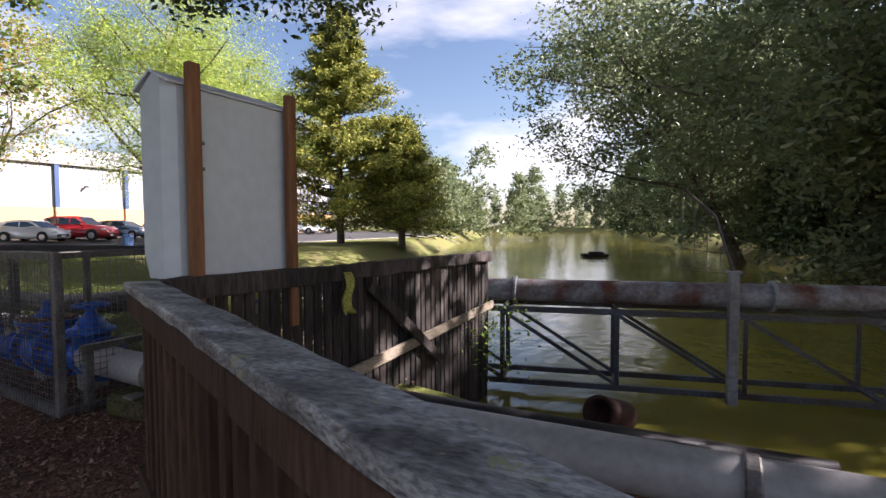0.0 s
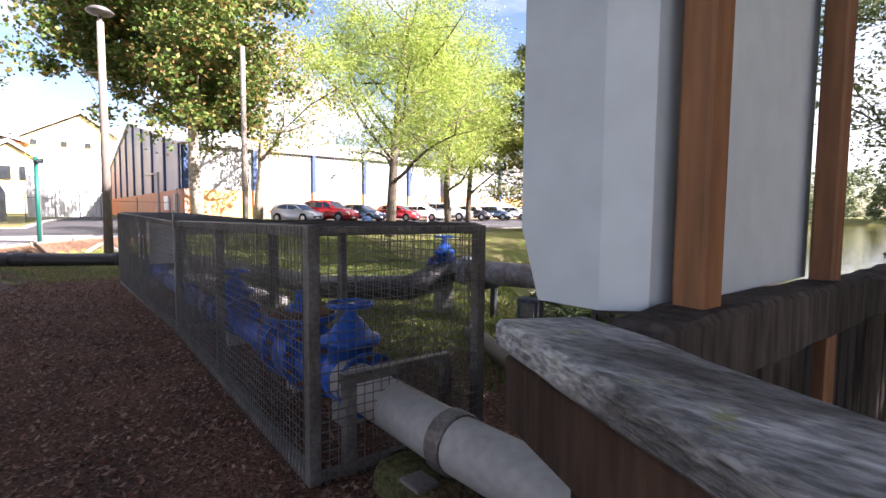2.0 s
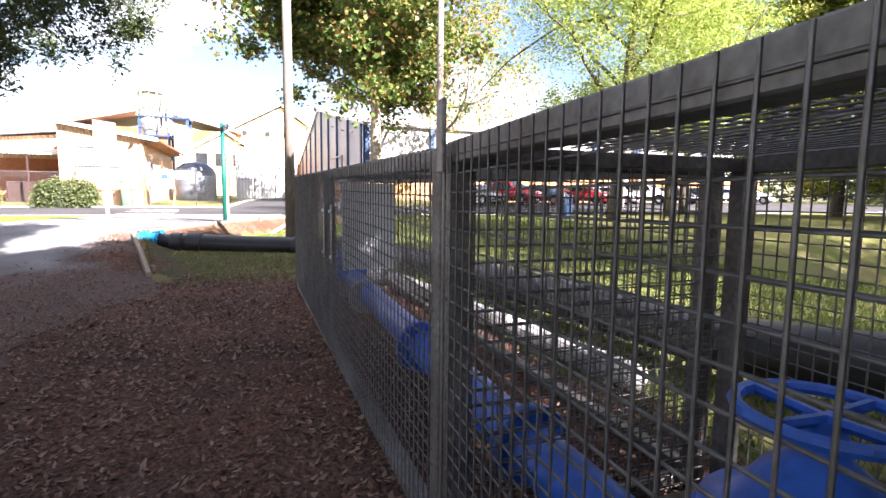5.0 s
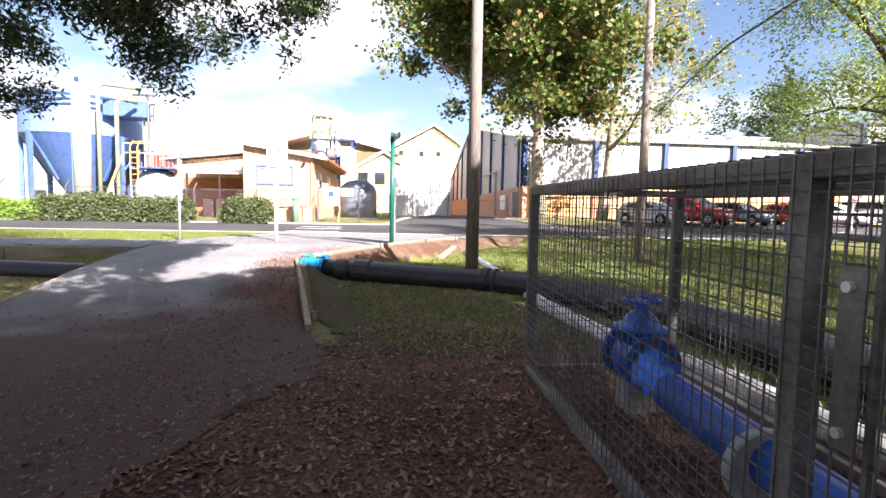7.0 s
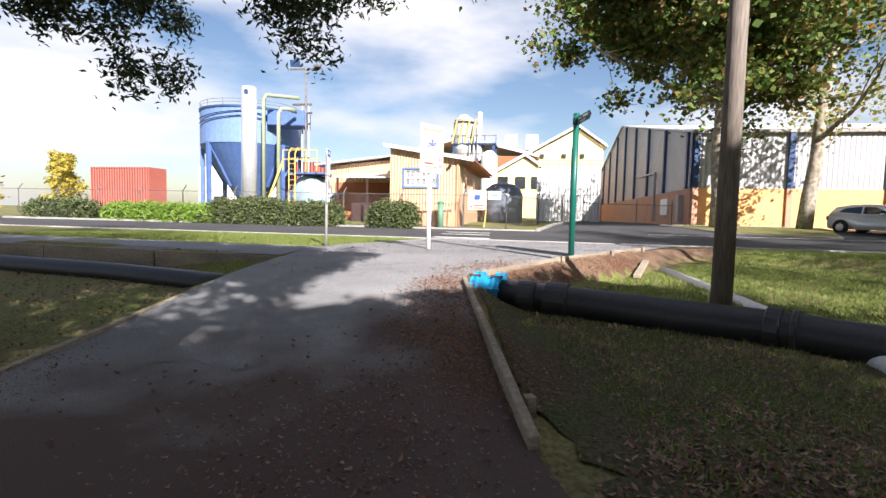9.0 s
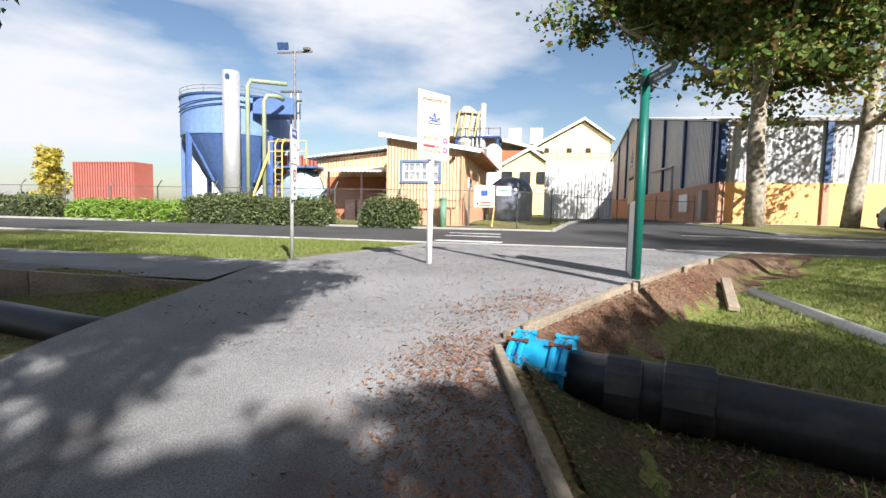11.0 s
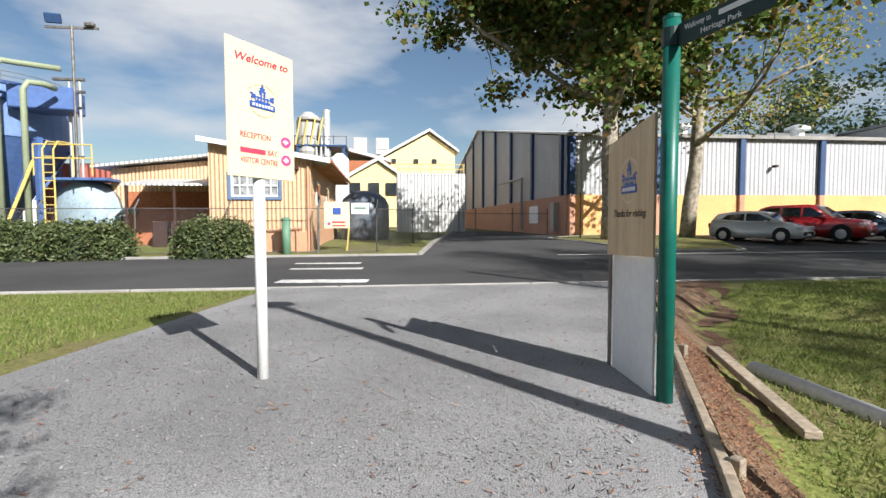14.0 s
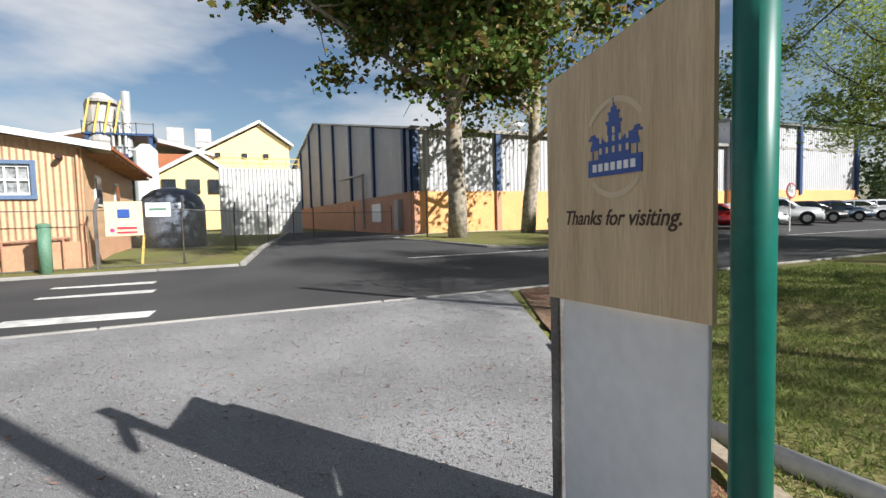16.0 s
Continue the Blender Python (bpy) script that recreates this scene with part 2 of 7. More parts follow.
# end-wall copy is darker and bluer: its shade is in the colour
M_SHEDX = corrugated("grey_ribbed_sheet_shaded", (0.42, 0.43, 0.46), 0.30, 0.03, 0, 0.5, 0.1)
M_ROOF = corrugated("pale_iron_roof", (0.62, 0.62, 0.60), 0.2, 0.02, 1, 0.5, 0.2)
M_DARKROOF = corrugated("dark_iron_roof", (0.16, 0.16, 0.165), 0.4, 0.02, 1, 0.5, 0.2)
M_BLUEPAINT = mat("navy_steel_post", (0.03, 0.07, 0.17), 0.5, 0, 0.15, 1, 12, 0.05)
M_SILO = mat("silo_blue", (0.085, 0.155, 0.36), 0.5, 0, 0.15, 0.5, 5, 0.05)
# lighter copy of the silo blue: sun on the drum put into the colour
M_SILOLIT = mat("silo_blue_painted_sunlit", (0.15, 0.24, 0.46), 0.5, 0, 0.1, 0.5, 5, 0.05)
M_SAGE = mat("sage_pipe", (0.27, 0.31, 0.20), 0.5, 0, 0.1, 1, 10, 0.0)
M_YELLOW = mat("safety_yellow", (0.64, 0.47, 0.13), 0.5, 0, 0.1, 2, 10, 0.0)
M_TANK = mat("pale_blue_tank", (0.38, 0.49, 0.56), 0.5, 0, 0.2, 1.2, 10, 0.05)
M_REDBOX = corrugated("red_container_sheet", (0.36, 0.10, 0.075), 0.3, 0.04, 1, 0.6)
M_WHITEBOX = corrugated("white_container_sheet", (0.72, 0.71, 0.68), 0.3, 0.04, 1, 0.6)
M_YWALL = mat("pale_yellow_wall", (0.80, 0.62, 0.30), 0.8, 0, 0.08, 0.4, 5, 0.05)
M_BRICK = mat("red_brick_wall", (0.42, 0.15, 0.07), 0.85, 0, 0.2, 0.5, 8, 0.1)
M_GLASS = mat("dark_window_glass", (0.03, 0.035, 0.04), 0.08, 0, 0.2, 1, 5, 0.0, spec=0.8)
M_PANE = mat("net_curtained_pane", (0.36, 0.37, 0.37), 0.2, 0, 0.3, 3, 12, 0.0, (0.16, 0.17, 0.18), 0.7)
M_FRAMEBLUE = mat("slate_blue_frame", (0.13, 0.19, 0.30), 0.5, 0, 0.1, 2, 12, 0.0)
M_SLATE = mat("slate_blue_cover", (0.17, 0.20, 0.25), 0.35, 0.1, 0.3, 1.5, 12, 0.1, (0.10, 0.12, 0.15))
M_BOLLARD = mat("faded_green_paint", (0.12, 0.24, 0.16), 0.6, 0, 0.2, 3, 20, 0.1)
# dark green standing for the shade inside hedges and bushes
M_HEDGECORE = mat("hedge_inner_shade", (0.035, 0.048, 0.02), 0.95, 0, 0.5, 6, 40, 0.8, (0.02, 0.026, 0.012))
M_PLINTH = mat("salmon_plinth", (0.62, 0.34, 0.20), 0.8, 0, 0.12, 1, 14, 0.1)
M_BARK = mat("tree_bark", (0.16, 0.13, 0.10), 0.95, 0, 0.4, 4, 30, 0.8, (0.09, 0.075, 0.06), 0.1, stretch=(1, 1, 0.3))
M_PLANEBARK = mat("mottled_plane_bark", (0.42, 0.37, 0.29), 0.9, 0, 0.2, 5, 40, 0.4, (0.20, 0.17, 0.13), 0.1)
M_TYRE = mat("tyre_rubber", (0.015, 0.015, 0.016), 0.8, 0, 0.1, 5, 40, 0.1)
M_RIM = mat("alloy_rim", (0.5, 0.5, 0.52), 0.35, 0.8, 0.05, 5, 40, 0.0)
M_CARGLASS = mat("car_glass", (0.015, 0.017, 0.02), 0.05, 0, 0.1, 1, 5, 0.0, spec=0.9)
M_LAMPGLASS = mat("headlamp_lens", (0.7, 0.72, 0.75), 0.1, 0.2, 0.05, 5, 20, 0.0)
M_TAIL = mat("tail_lamp_lens", (0.4, 0.02, 0.02), 0.15, 0, 0.05, 5, 20, 0.0)
M_CLOTH = mat("yellow_green_cloth", (0.42, 0.40, 0.09), 0.9, 0, 0.4, 12, 60, 0.3)

L_DARK = leaf_mat("dark_evergreen_leaves", [(0.03, 0.05, 0.018), (0.06, 0.09, 0.033), (0.11, 0.14, 0.06)], 0.4, 0.25)
L_GREY = leaf_mat("grey_green_leaves", [(0.12, 0.165, 0.08), (0.19, 0.235, 0.115), (0.27, 0.29, 0.165)], 0.45, 0.4)
L_CONIF = leaf_mat("golden_conifer_sprays", [(0.09, 0.13, 0.03), (0.23, 0.25, 0.05), (0.42, 0.38, 0.08)], 0.6, 0.25)
L_PLANE = leaf_mat("plane_leaves_turning", [(0.05, 0.10, 0.02), (0.09, 0.15, 0.03), (0.14, 0.18, 0.04), (0.26, 0.14, 0.05)], 0.5, 0.3)
L_LIME = leaf_mat("yellow_green_feathery_leaves", [(0.24, 0.36, 0.06), (0.34, 0.44, 0.09), (0.46, 0.48, 0.14)], 0.5, 0.45)
L_THIN = leaf_mat("sparse_yellowing_leaves", [(0.15, 0.21, 0.04), (0.28, 0.30, 0.06), (0.42, 0.27, 0.09)], 0.5, 0.4)
L_HEDGE = leaf_mat("hedge_leaves", [(0.05, 0.075, 0.025), (0.09, 0.12, 0.045), (0.16, 0.17, 0.075)], 0.5, 0.2)
L_FLAX = leaf_mat("bright_strap_leaves", [(0.12, 0.22, 0.03), (0.2, 0.33, 0.05), (0.3, 0.4, 0.09)], 0.5, 0.35)
L_GOLD = leaf_mat("golden_autumn_leaves", [(0.4, 0.3, 0.05), (0.5, 0.4, 0.08), (0.3, 0.3, 0.06)], 0.6, 0.35)
L_LITTER = leaf_mat("dry_fallen_leaves", [(0.12, 0.06, 0.04), (0.18, 0.095, 0.065), (0.30, 0.20, 0.15), (0.17, 0.065, 0.038), (0.07, 0.037, 0.028), (0.26, 0.16, 0.12)], 0.8, 0.0)
L_BARK = leaf_mat("orange_bark_chips", [(0.20, 0.09, 0.045), (0.30, 0.155, 0.085), (0.12, 0.05, 0.03), (0.24, 0.14, 0.09)], 0.85, 0.0)
L_BLADE = leaf_mat("grass_blades", [(0.10, 0.16, 0.03), (0.17, 0.22, 0.05), (0.24, 0.23, 0.09)], 0.6, 0.3)
L_STONE = leaf_mat("loose_grey_stones", [(0.15, 0.148, 0.146), (0.22, 0.217, 0.214), (0.30, 0.296, 0.292)], 0.9, 0.0)

M_WATER = bpy.data.materials.new("murky_lake_water")
n_, l_ = nodes_of(M_WATER)
b_ = n_["Principled BSDF"]
b_.inputs["Base Color"].default_value, b_.inputs["Roughness"].default_value = (0.22, 0.19, 0.035, 1), 0.04
b_.inputs["Specular IOR Level"].default_value = 0.5
g_, nz_, bp_, mp_ = n_.new("ShaderNodeNewGeometry"), n_.new("ShaderNodeTexNoise"), n_.new("ShaderNodeBump"), n_.new("ShaderNodeMapping")
mp_.inputs["Scale"].default_value = (1.0, 0.6, 1.0)
nz_.inputs["Scale"].default_value, nz_.inputs["Detail"].default_value = 2.2, 5
bp_.inputs["Strength"].default_value, bp_.inputs["Distance"].default_value = 0.45, 0.06
l_.new(g_.outputs["Position"], mp_.inputs[0]), l_.new(mp_.outputs[0], nz_.inputs["Vector"])
l_.new(nz_.outputs["Fac"], bp_.inputs["Height"]), l_.new(bp_.outputs[0], b_.inputs["Normal"])

M_LINK = bpy.data.materials.new("chain_link")
n_, l_ = nodes_of(M_LINK)
n_["Principled BSDF"].inputs["Base Color"].default_value = (0.28, 0.29, 0.30, 1)
n_["Principled BSDF"].inputs["Metallic"].default_value, n_["Principled BSDF"].inputs["Roughness"].default_value = 0.6, 0.5


# ---- mesh helpers ----
def thing(name, base, label, category, group="", kind=""):
    e = new(name)
    e.empty_display_size = 0.2
    e.location = base
    return tagged(e, label, category, group, kind)


def link_mesh(name, me, material, parent=None, label="", kind=""):
    me.materials.append(material)
    ob = new(name, me)
    if parent is not None:
        ob.parent = parent
        root = parent
        off = Vector(root.location)
        if parent.parent is not None:
            ob.matrix_parent_inverse = Matrix()
        else:
            ob.matrix_parent_inverse = Matrix.Translation(-off)
    if label or kind:
        tagged(ob, label, "", "", kind)
    return ob


def part(name, bm, material, parent=None, label="", kind="", smooth=False):
    """One mesh in world metres, under a thing or a part."""
    me = bpy.data.meshes.new(name)
    bmesh.ops.recalc_face_normals(bm, faces=bm.faces)
    if smooth:
        for f in bm.faces:
            f.smooth = True
    bm.to_mesh(me)
    bm.free()
    return link_mesh(name, me, material, parent, label, kind)


def solo(name, bm, material, label, category, group="", kind="", smooth=False):
    """A thing that is one mesh."""
    ob = part(name, bm, material, None, "", "", smooth)
    return tagged(ob, label, category, group, kind)


def B():
    return bmesh.new()


def box(bm, c, s, rz=0.0, bevel=0.0, rx=0.0, ry=0.0):
    m = Matrix.Translation(c) @ Euler((radians(rx), radians(ry), radians(rz))).to_matrix().to_4x4() @ Matrix.Diagonal((s[0], s[1], s[2], 1))
    r = bmesh.ops.create_cube(bm, size=1.0, matrix=m)
    if bevel:
        es = list({e for v in r["verts"] for e in v.link_edges})
        bmesh.ops.bevel(bm, geom=es, offset=bevel, segments=1, affect="EDGES")
    return bm


def beam(bm, p0, p1, w, h, bevel=0.0):
    """A bar from p0 to p1, w wide across and h high."""
    p0, p1 = Vector(p0), Vector(p1)
    d = p1 - p0
    L = d.length
    d.normalize()
    up = Vector((0, 0, 1)) if abs(d.z) < 0.98 else Vector((0, 1, 0))
    side = d.cross(up).normalized()
    up = side.cross(d)
    m = Matrix((d, side, up)).transposed().to_4x4()
    m.translation = (p0 + p1) / 2
    r = bmesh.ops.create_cube(bm, size=1.0, matrix=m @ Matrix.Diagonal((L, w, h, 1)))
    if bevel:
        es = list({e for v in r["verts"] for e in v.link_edges})
        bmesh.ops.bevel(bm, geom=es, offset=bevel, segments=1, affect="EDGES")
    return bm


def rod(bm, pts, r, seg=10, r1=None):
    """A round tube along points, closed at both ends; r may taper to r1."""
    pts = [Vector(p) for p in pts]
    n = len(pts)
    rings = []
    ref = None
    for i, p in enumerate(pts):
        d = (pts[min(i + 1, n - 1)] - pts[max(i - 1, 0)]).normalized()
        if ref is None:
            ref = Vector((0, 0, 1)) if abs(d.z) < 0.9 else Vector((1, 0, 0))
        a = d.cross(ref).normalized()
        b = a.cross(d).normalized()
        ref = b if abs(d.dot(b)) < 0.9 else ref
        rr = r if r1 is None else r + (r1 - r) * i / (n - 1)
        rings.append([bm.verts.new(p + (a * math.cos(2 * math.pi * k / seg) + b * math.sin(2 * math.pi * k / seg)) * rr) for k in range(seg)])
    for u, v in zip(rings, rings[1:]):
        for k in range(seg):
            bm.faces.new((u[k], u[(k + 1) % seg], v[(k + 1) % seg], v[k]))
    bm.faces.new(rings[0][::-1])
    bm.faces.new(rings[-1])
    return bm


def lathe(bm, c, prof, seg=24, axis=None):
    """A turned shape: prof gives (radius, height) pairs; axis: a matrix that turns it."""
    m = Matrix.Translation(c) @ (axis or Matrix())
    rings = [[bm.verts.new(m @ Vector((max(r, 1e-4) * math.cos(2 * math.pi * k / seg), max(r, 1e-4) * math.sin(2 * math.pi * k / seg), z))) for k in range(seg)] for r, z in prof]
    for u, v in zip(rings, rings[1:]):
        for k in range(seg):
            bm.faces.new((u[k], u[(k + 1) % seg], v[(k + 1) % seg], v[k]))
    bm.faces.new(rings[0][::-1])
    bm.faces.new(rings[-1])
    return bm


def prism(bm, poly, z0, z1):
    lo = [bm.verts.new((x, y, z0)) for x, y in poly]
    hi = [bm.verts.new((x, y, z1)) for x, y in poly]
    n = len(poly)
    for i in range(n):
        bm.faces.new((lo[i], lo[(i + 1) % n], hi[(i + 1) % n], hi[i]))
    bm.faces.new(lo[::-1])
    bm.faces.new(hi)
    return bm


def hull_xz(bm, poly, y0, y1):
    """A shape given in x and z, pulled along y."""
    a = [bm.verts.new((x, y0, z)) for x, z in poly]
    b = [bm.verts.new((x, y1, z)) for x, z in poly]
    n = len(poly)
    for i in range(n):
        bm.faces.new((a[i], a[(i + 1) % n], b[(i + 1) % n], b[i]))
    bm.faces.new(a[::-1])
    bm.faces.new(b)
    return bm


def hull_yz(bm, poly, x0, x1):
    a = [bm.verts.new((x0, y, z)) for y, z in poly]
    b = [bm.verts.new((x1, y, z)) for y, z in poly]
    n = len(poly)
    for i in range(n):
        bm.faces.new((a[i], a[(i + 1) % n], b[(i + 1) % n], b[i]))
    bm.faces.new(a[::-1])
    bm.faces.new(b)
    return bm


def raw(name, verts, faces, material, parent=None, kind="", smooth=False):
    me = bpy.data.meshes.new(name)
    nv, nf = len(verts), len(faces)
    faces = np.asarray(faces, dtype=np.int32)
    k = faces.shape[1]
    me.vertices.add(nv)
    me.vertices.foreach_set("co", np.asarray(verts, dtype=np.float32).ravel())
    me.loops.add(nf * k)
    me.loops.foreach_set("vertex_index", faces.ravel())
    me.polygons.add(nf)
    me.polygons.foreach_set("loop_start", np.arange(0, nf * k, k, dtype=np.int32))
    me.polygons.foreach_set("loop_total", np.full(nf, k, dtype=np.int32))
    if smooth:
        me.polygons.foreach_set("use_smooth", np.ones(nf, dtype=bool))
    me.update(calc_edges=True)
    me.validate()
    return link_mesh(name, me, material, parent, "", kind)


RNG = np.random.default_rng(7)


def leaves(centres, spread, per, size, aspect=0.55, flat=0.7, droop=0.0):
    """Small bent diamond leaves scattered round clump centres: verts and quads."""
    cen = np.repeat(np.asarray(centres, float), per, axis=0)
    sp = np.repeat(np.asarray(spread, float), per)[:, None] if np.ndim(spread) else spread
    n = len(cen)
    p = cen + RNG.normal(0, 1, (n, 3)) * sp * np.array([1, 1, flat])
    a = RNG.normal(0, 1, (n, 3))
    a[:, 2] = a[:, 2] * 0.6 - droop
    a /= np.linalg.norm(a, axis=1)[:, None]
    b = np.cross(a, RNG.normal(0, 1, (n, 3)))
    b /= np.linalg.norm(b, axis=1)[:, None]
    nn = np.cross(a, b)
    s = (size * RNG.uniform(0.6, 1.35, n))[:, None]
    v = np.stack([p - a * s * 0.5, p + b * s * aspect * 0.5 + nn * s * 0.08, p + a * s * 0.5 - nn * s * 0.1, p - b * s * aspect * 0.5 + nn * s * 0.08], 1).reshape(-1, 3)
    return v, np.arange(4 * n).reshape(-1, 4)


# ---- terrain ----
GX = np.array([-400, -60, -41, -36, -31, -28, -23, -20.5, -17.5, -15, -13, -9, 0, 400.0])
GZ = np.array([0.9, 0.8, 0.72, 0.42, 0.32, 0.33, 0.40, 0.42, 0.34, 0.10, 0.04, 0.03, 0.02, 0.0])
LAKE = np.array([(-2.2, 5.6), (3, 4.4), (14, 5.2), (24, 10), (15, 17), (4.2, 26), (1.5, 47), (-11, 95), (-30, 190), (-86, 190), (-48, 110), (-30, 62), (-17.5, 30), (-13.5, 14), (-8, 9), (-4.8, 7)])
WATER_Z = -0.75


def poly_dist(px, py, poly):
    """Signed distance to a polygon, positive inside."""
    px, py = np.asarray(px, float), np.asarray(py, float)
    inside = np.zeros(px.shape, bool)
    d = np.full(px.shape, 1e9)
    for (x0, y0), (x1, y1) in zip(poly, np.roll(poly, -1, axis=0)):
        ex, ey = x1 - x0, y1 - y0
        t = np.clip(((px - x0) * ex + (py - y0) * ey) / (ex * ex + ey * ey), 0, 1)
        d = np.minimum(d, np.hypot(px - x0 - t * ex, py - y0 - t * ey))
        if y0 != y1:
            inside ^= ((y0 > py) != (y1 > py)) & (px < (x1 - x0) * (py - y0) / (y1 - y0) + x0)
    return np.where(inside, d, -d)


PATH_R = [(-13.4, 0.5), (-14.1, 0.22), (-17.62, -0.62), (-17.98, -0.56), (-20.1, 0.5), (-25.5, 3.17), (-28.3, 4.5)]
PATH_L = [(-28.0, -3.35), (-21.4, -4.5), (-19.95, -4.08), (-16.75, -3.64), (-14.3, -3.35), (-11.0, -3.0)]
RIGHT_DIP = np.array([(-14.1, 0.32), (-17.65, -0.5), (-18.0, -0.44), (-20.1, 0.62), (-25.5, 3.3), (-27.2, 5.2), (-24, 7.5), (-14, 8.5)])
LEFT_DIP = np.array([(-13, -3.0), (-14.3, -3.2), (-16.75, -3.6), (-19.4, -4.05), (-20.3, -9.5), (-21.6, -18), (-14, -18)])


def gz(x, y):
    x, y = np.asarray(x, float), np.asarray(y, float)
    z = np.interp(x, GX, GZ)
    z = np.where(y > 17, z + np.clip((y - 17) * 0.004, 0, 0.3), z)
    dr = np.clip(poly_dist(x, y, RIGHT_DIP) / 0.45, 0, 1)
    z = z - dr * np.clip((z - 0.02), 0, 1) * 0.85
    dl = np.clip(poly_dist(x, y, LEFT_DIP) / 0.35, 0, 1)
    z = z - dl * 0.38
    lk = poly_dist(x, y, LAKE)
    bank = np.clip((lk + 1.6) / 2.6, 0, 1)
    return z * (1 - bank) + np.where(lk > -1.6, bank * (-1.5), 0)


def g1(x, y):
    return float(gz(np.array([x]), np.array([y]))[0])


def ground_sheet():
    xs = np.unique(np.concatenate([np.linspace(-3000, -130, 12), np.arange(-120, -30, 3.0), np.arange(-30, 6, 0.3), np.arange(6, 60, 3.0), np.linspace(70, 3000, 12)]))
    ys = np.unique(np.concatenate([np.linspace(-3000, -60, 12), np.arange(-54, -12, 3.0), np.arange(-12, 12, 0.3), np.arange(12, 200, 3.0), np.linspace(210, 3000, 12)]))
    X, Y = np.meshgrid(xs, ys, indexing="ij")
    Z = gz(X, Y)
    nx, ny = X.shape
    idx = np.arange(nx * ny).reshape(nx, ny)
    f = np.stack([idx[:-1, :-1], idx[1:, :-1], idx[1:, 1:], idx[:-1, 1:]], -1).reshape(-1, 4)
    return tagged(raw("ground", np.stack([X, Y, Z], -1).reshape(-1, 3), f, M_GRASS, smooth=True), "mown grass with bare worn patches beside the path", "ground", "", "structure")


def patch(name, poly, off, material, label, category, res=0.6, rag=(), amp=0.16):
    """A sheet that lies on the terrain, off metres above it; the sides in rag get a worn, uneven edge."""
    out = []
    for i, (p0, p1) in enumerate(zip(poly, poly[1:] + poly[:1])):
        out.append(p0)
        if i in rag:
            L = math.hypot(p1[0] - p0[0], p1[1] - p0[1])
            k = max(2, int(L / 0.09))
            nx, ny = -(p1[1] - p0[1]) / L, (p1[0] - p0[0]) / L
            for j in range(1, k):
                x, y = p0[0] + (p1[0] - p0[0]) * j / k, p0[1] + (p1[1] - p0[1]) * j / k
                q = Vector((x, y, 3.0))
                o = amp * (1.3 * noise.noise(q * 1.1) + 0.7 * noise.noise(q * 3.5) + 0.45 * noise.noise(q * 9)) * min(1, j / 4, (k - j) / 4)
                out.append((x + nx * o, y + ny * o))
    poly = out
    bm = B()
    bm.faces.new([bm.verts.new((x, y, 0)) for x, y in poly])
    px, py = [p[0] for p in poly], [p[1] for p in poly]
    for lo, hi, no in ((min(px), max(px), (1, 0, 0)), (min(py), max(py), (0, 1, 0))):
        v = lo + res
        while v < hi:
            bmesh.ops.bisect_plane(bm, geom=list(bm.verts) + list(bm.edges) + list(bm.faces), plane_co=(v, v, 0), plane_no=no)
            v += res
    bmesh.ops.triangulate(bm, faces=bm.faces)
    bm.verts.ensure_lookup_table()
    co = np.array([v.co[:2] for v in bm.verts])
    zz = gz(co[:, 0], co[:, 1])
    for v, z in zip(bm.verts, zz):
        v.co.z = z + off
    for f in bm.faces:
        if f.normal.z < 0:
            f.normal_flip()
    me = bpy.data.meshes.new(name)
    bm.to_mesh(me)
    bm.free()
    return tagged(link_mesh(name, me, material), label, category, "", "structure")


ground_sheet()
patch("soil", [(-15.5, 1.4), (-13.2, 0.5), (-6, -9), (6, -9), (9, 3), (3, 3.9), (-2.4, 5.2), (-5.2, 6.3), (-6, 3.4), (-13.3, 3.3)], 0.012, M_MULCH, "red-brown bark mulch with fallen leaves", "mulch bed", 0.5, range(10), 0.3)
patch("path", PATH_R[:5] + [(-20.73, -4.2), (-19.4, -3.9), (-16.75, -3.46), (-13.9, -2.98), (-8, -4.2), (3, -4.8), (3, -1.2), (-2.5, -0.3), (-8.5, -0.2), (-12.2, 0.1)], 0.022, M_TRACK, "dark packed path dusted with bark", "path", 0.5, range(8, 15), 0.3)
patch("gravel", [(-17.98, -0.57), (-20.1, 0.49), (-25.5, 3.16), (-28.3, 4.5), (-28.3, -3.3), (-21.4, -4.3), (-19.4, -3.89), (-16.75, -3.45), (-15.6, -3.27), (-14.7, -2.3), (-15.0, -1.5), (-16.2, -0.95), (-17.4, -1.0)], 0.027, M_TRACK, "pale grey crushed gravel forecourt", "gravel path", 0.5, range(8, 13), 0.5)
patch("road", [(-28.3, -60), (-28.3, 60), (-35.8, 60), (-47.6, 60), (-47.6, 10), (-62, 9.6), (-62, 5), (-46, 2.2), (-36.2, 0.2), (-35.4, -20), (-34.0, -60)], 0.03, M_ROAD, "worn grey asphalt road with a side drive", "road", 3.0)
patch("bare_soil", [(-18.05, -0.5), (-20.1, 0.6), (-25.5, 3.27), (-28.2, 4.7), (-28.2, 6.4), (-26.6, 5.2), (-24.3, 3.5), (-22.2, 2.3), (-20.2, 1.15), (-18.6, 0.35)], 0.02, M_DIRT, "bare red-brown soil behind the timber edging", "soil", 0.3, range(4, 10), 0.32)
patch("worn_grass", [(-13.3, 0.25), (-14.6, 0.2), (-17.6, -0.45), (-18.3, 0.2), (-17.6, 1.6), (-16.6, 2.9), (-15.0, 3.3), (-13.3, 3.3)], 0.017, M_SOIL, "thin worn grass over dark soil under the pipe", "worn grass", 0.3, (0, 2, 3, 4, 5, 6, 7), 0.35)
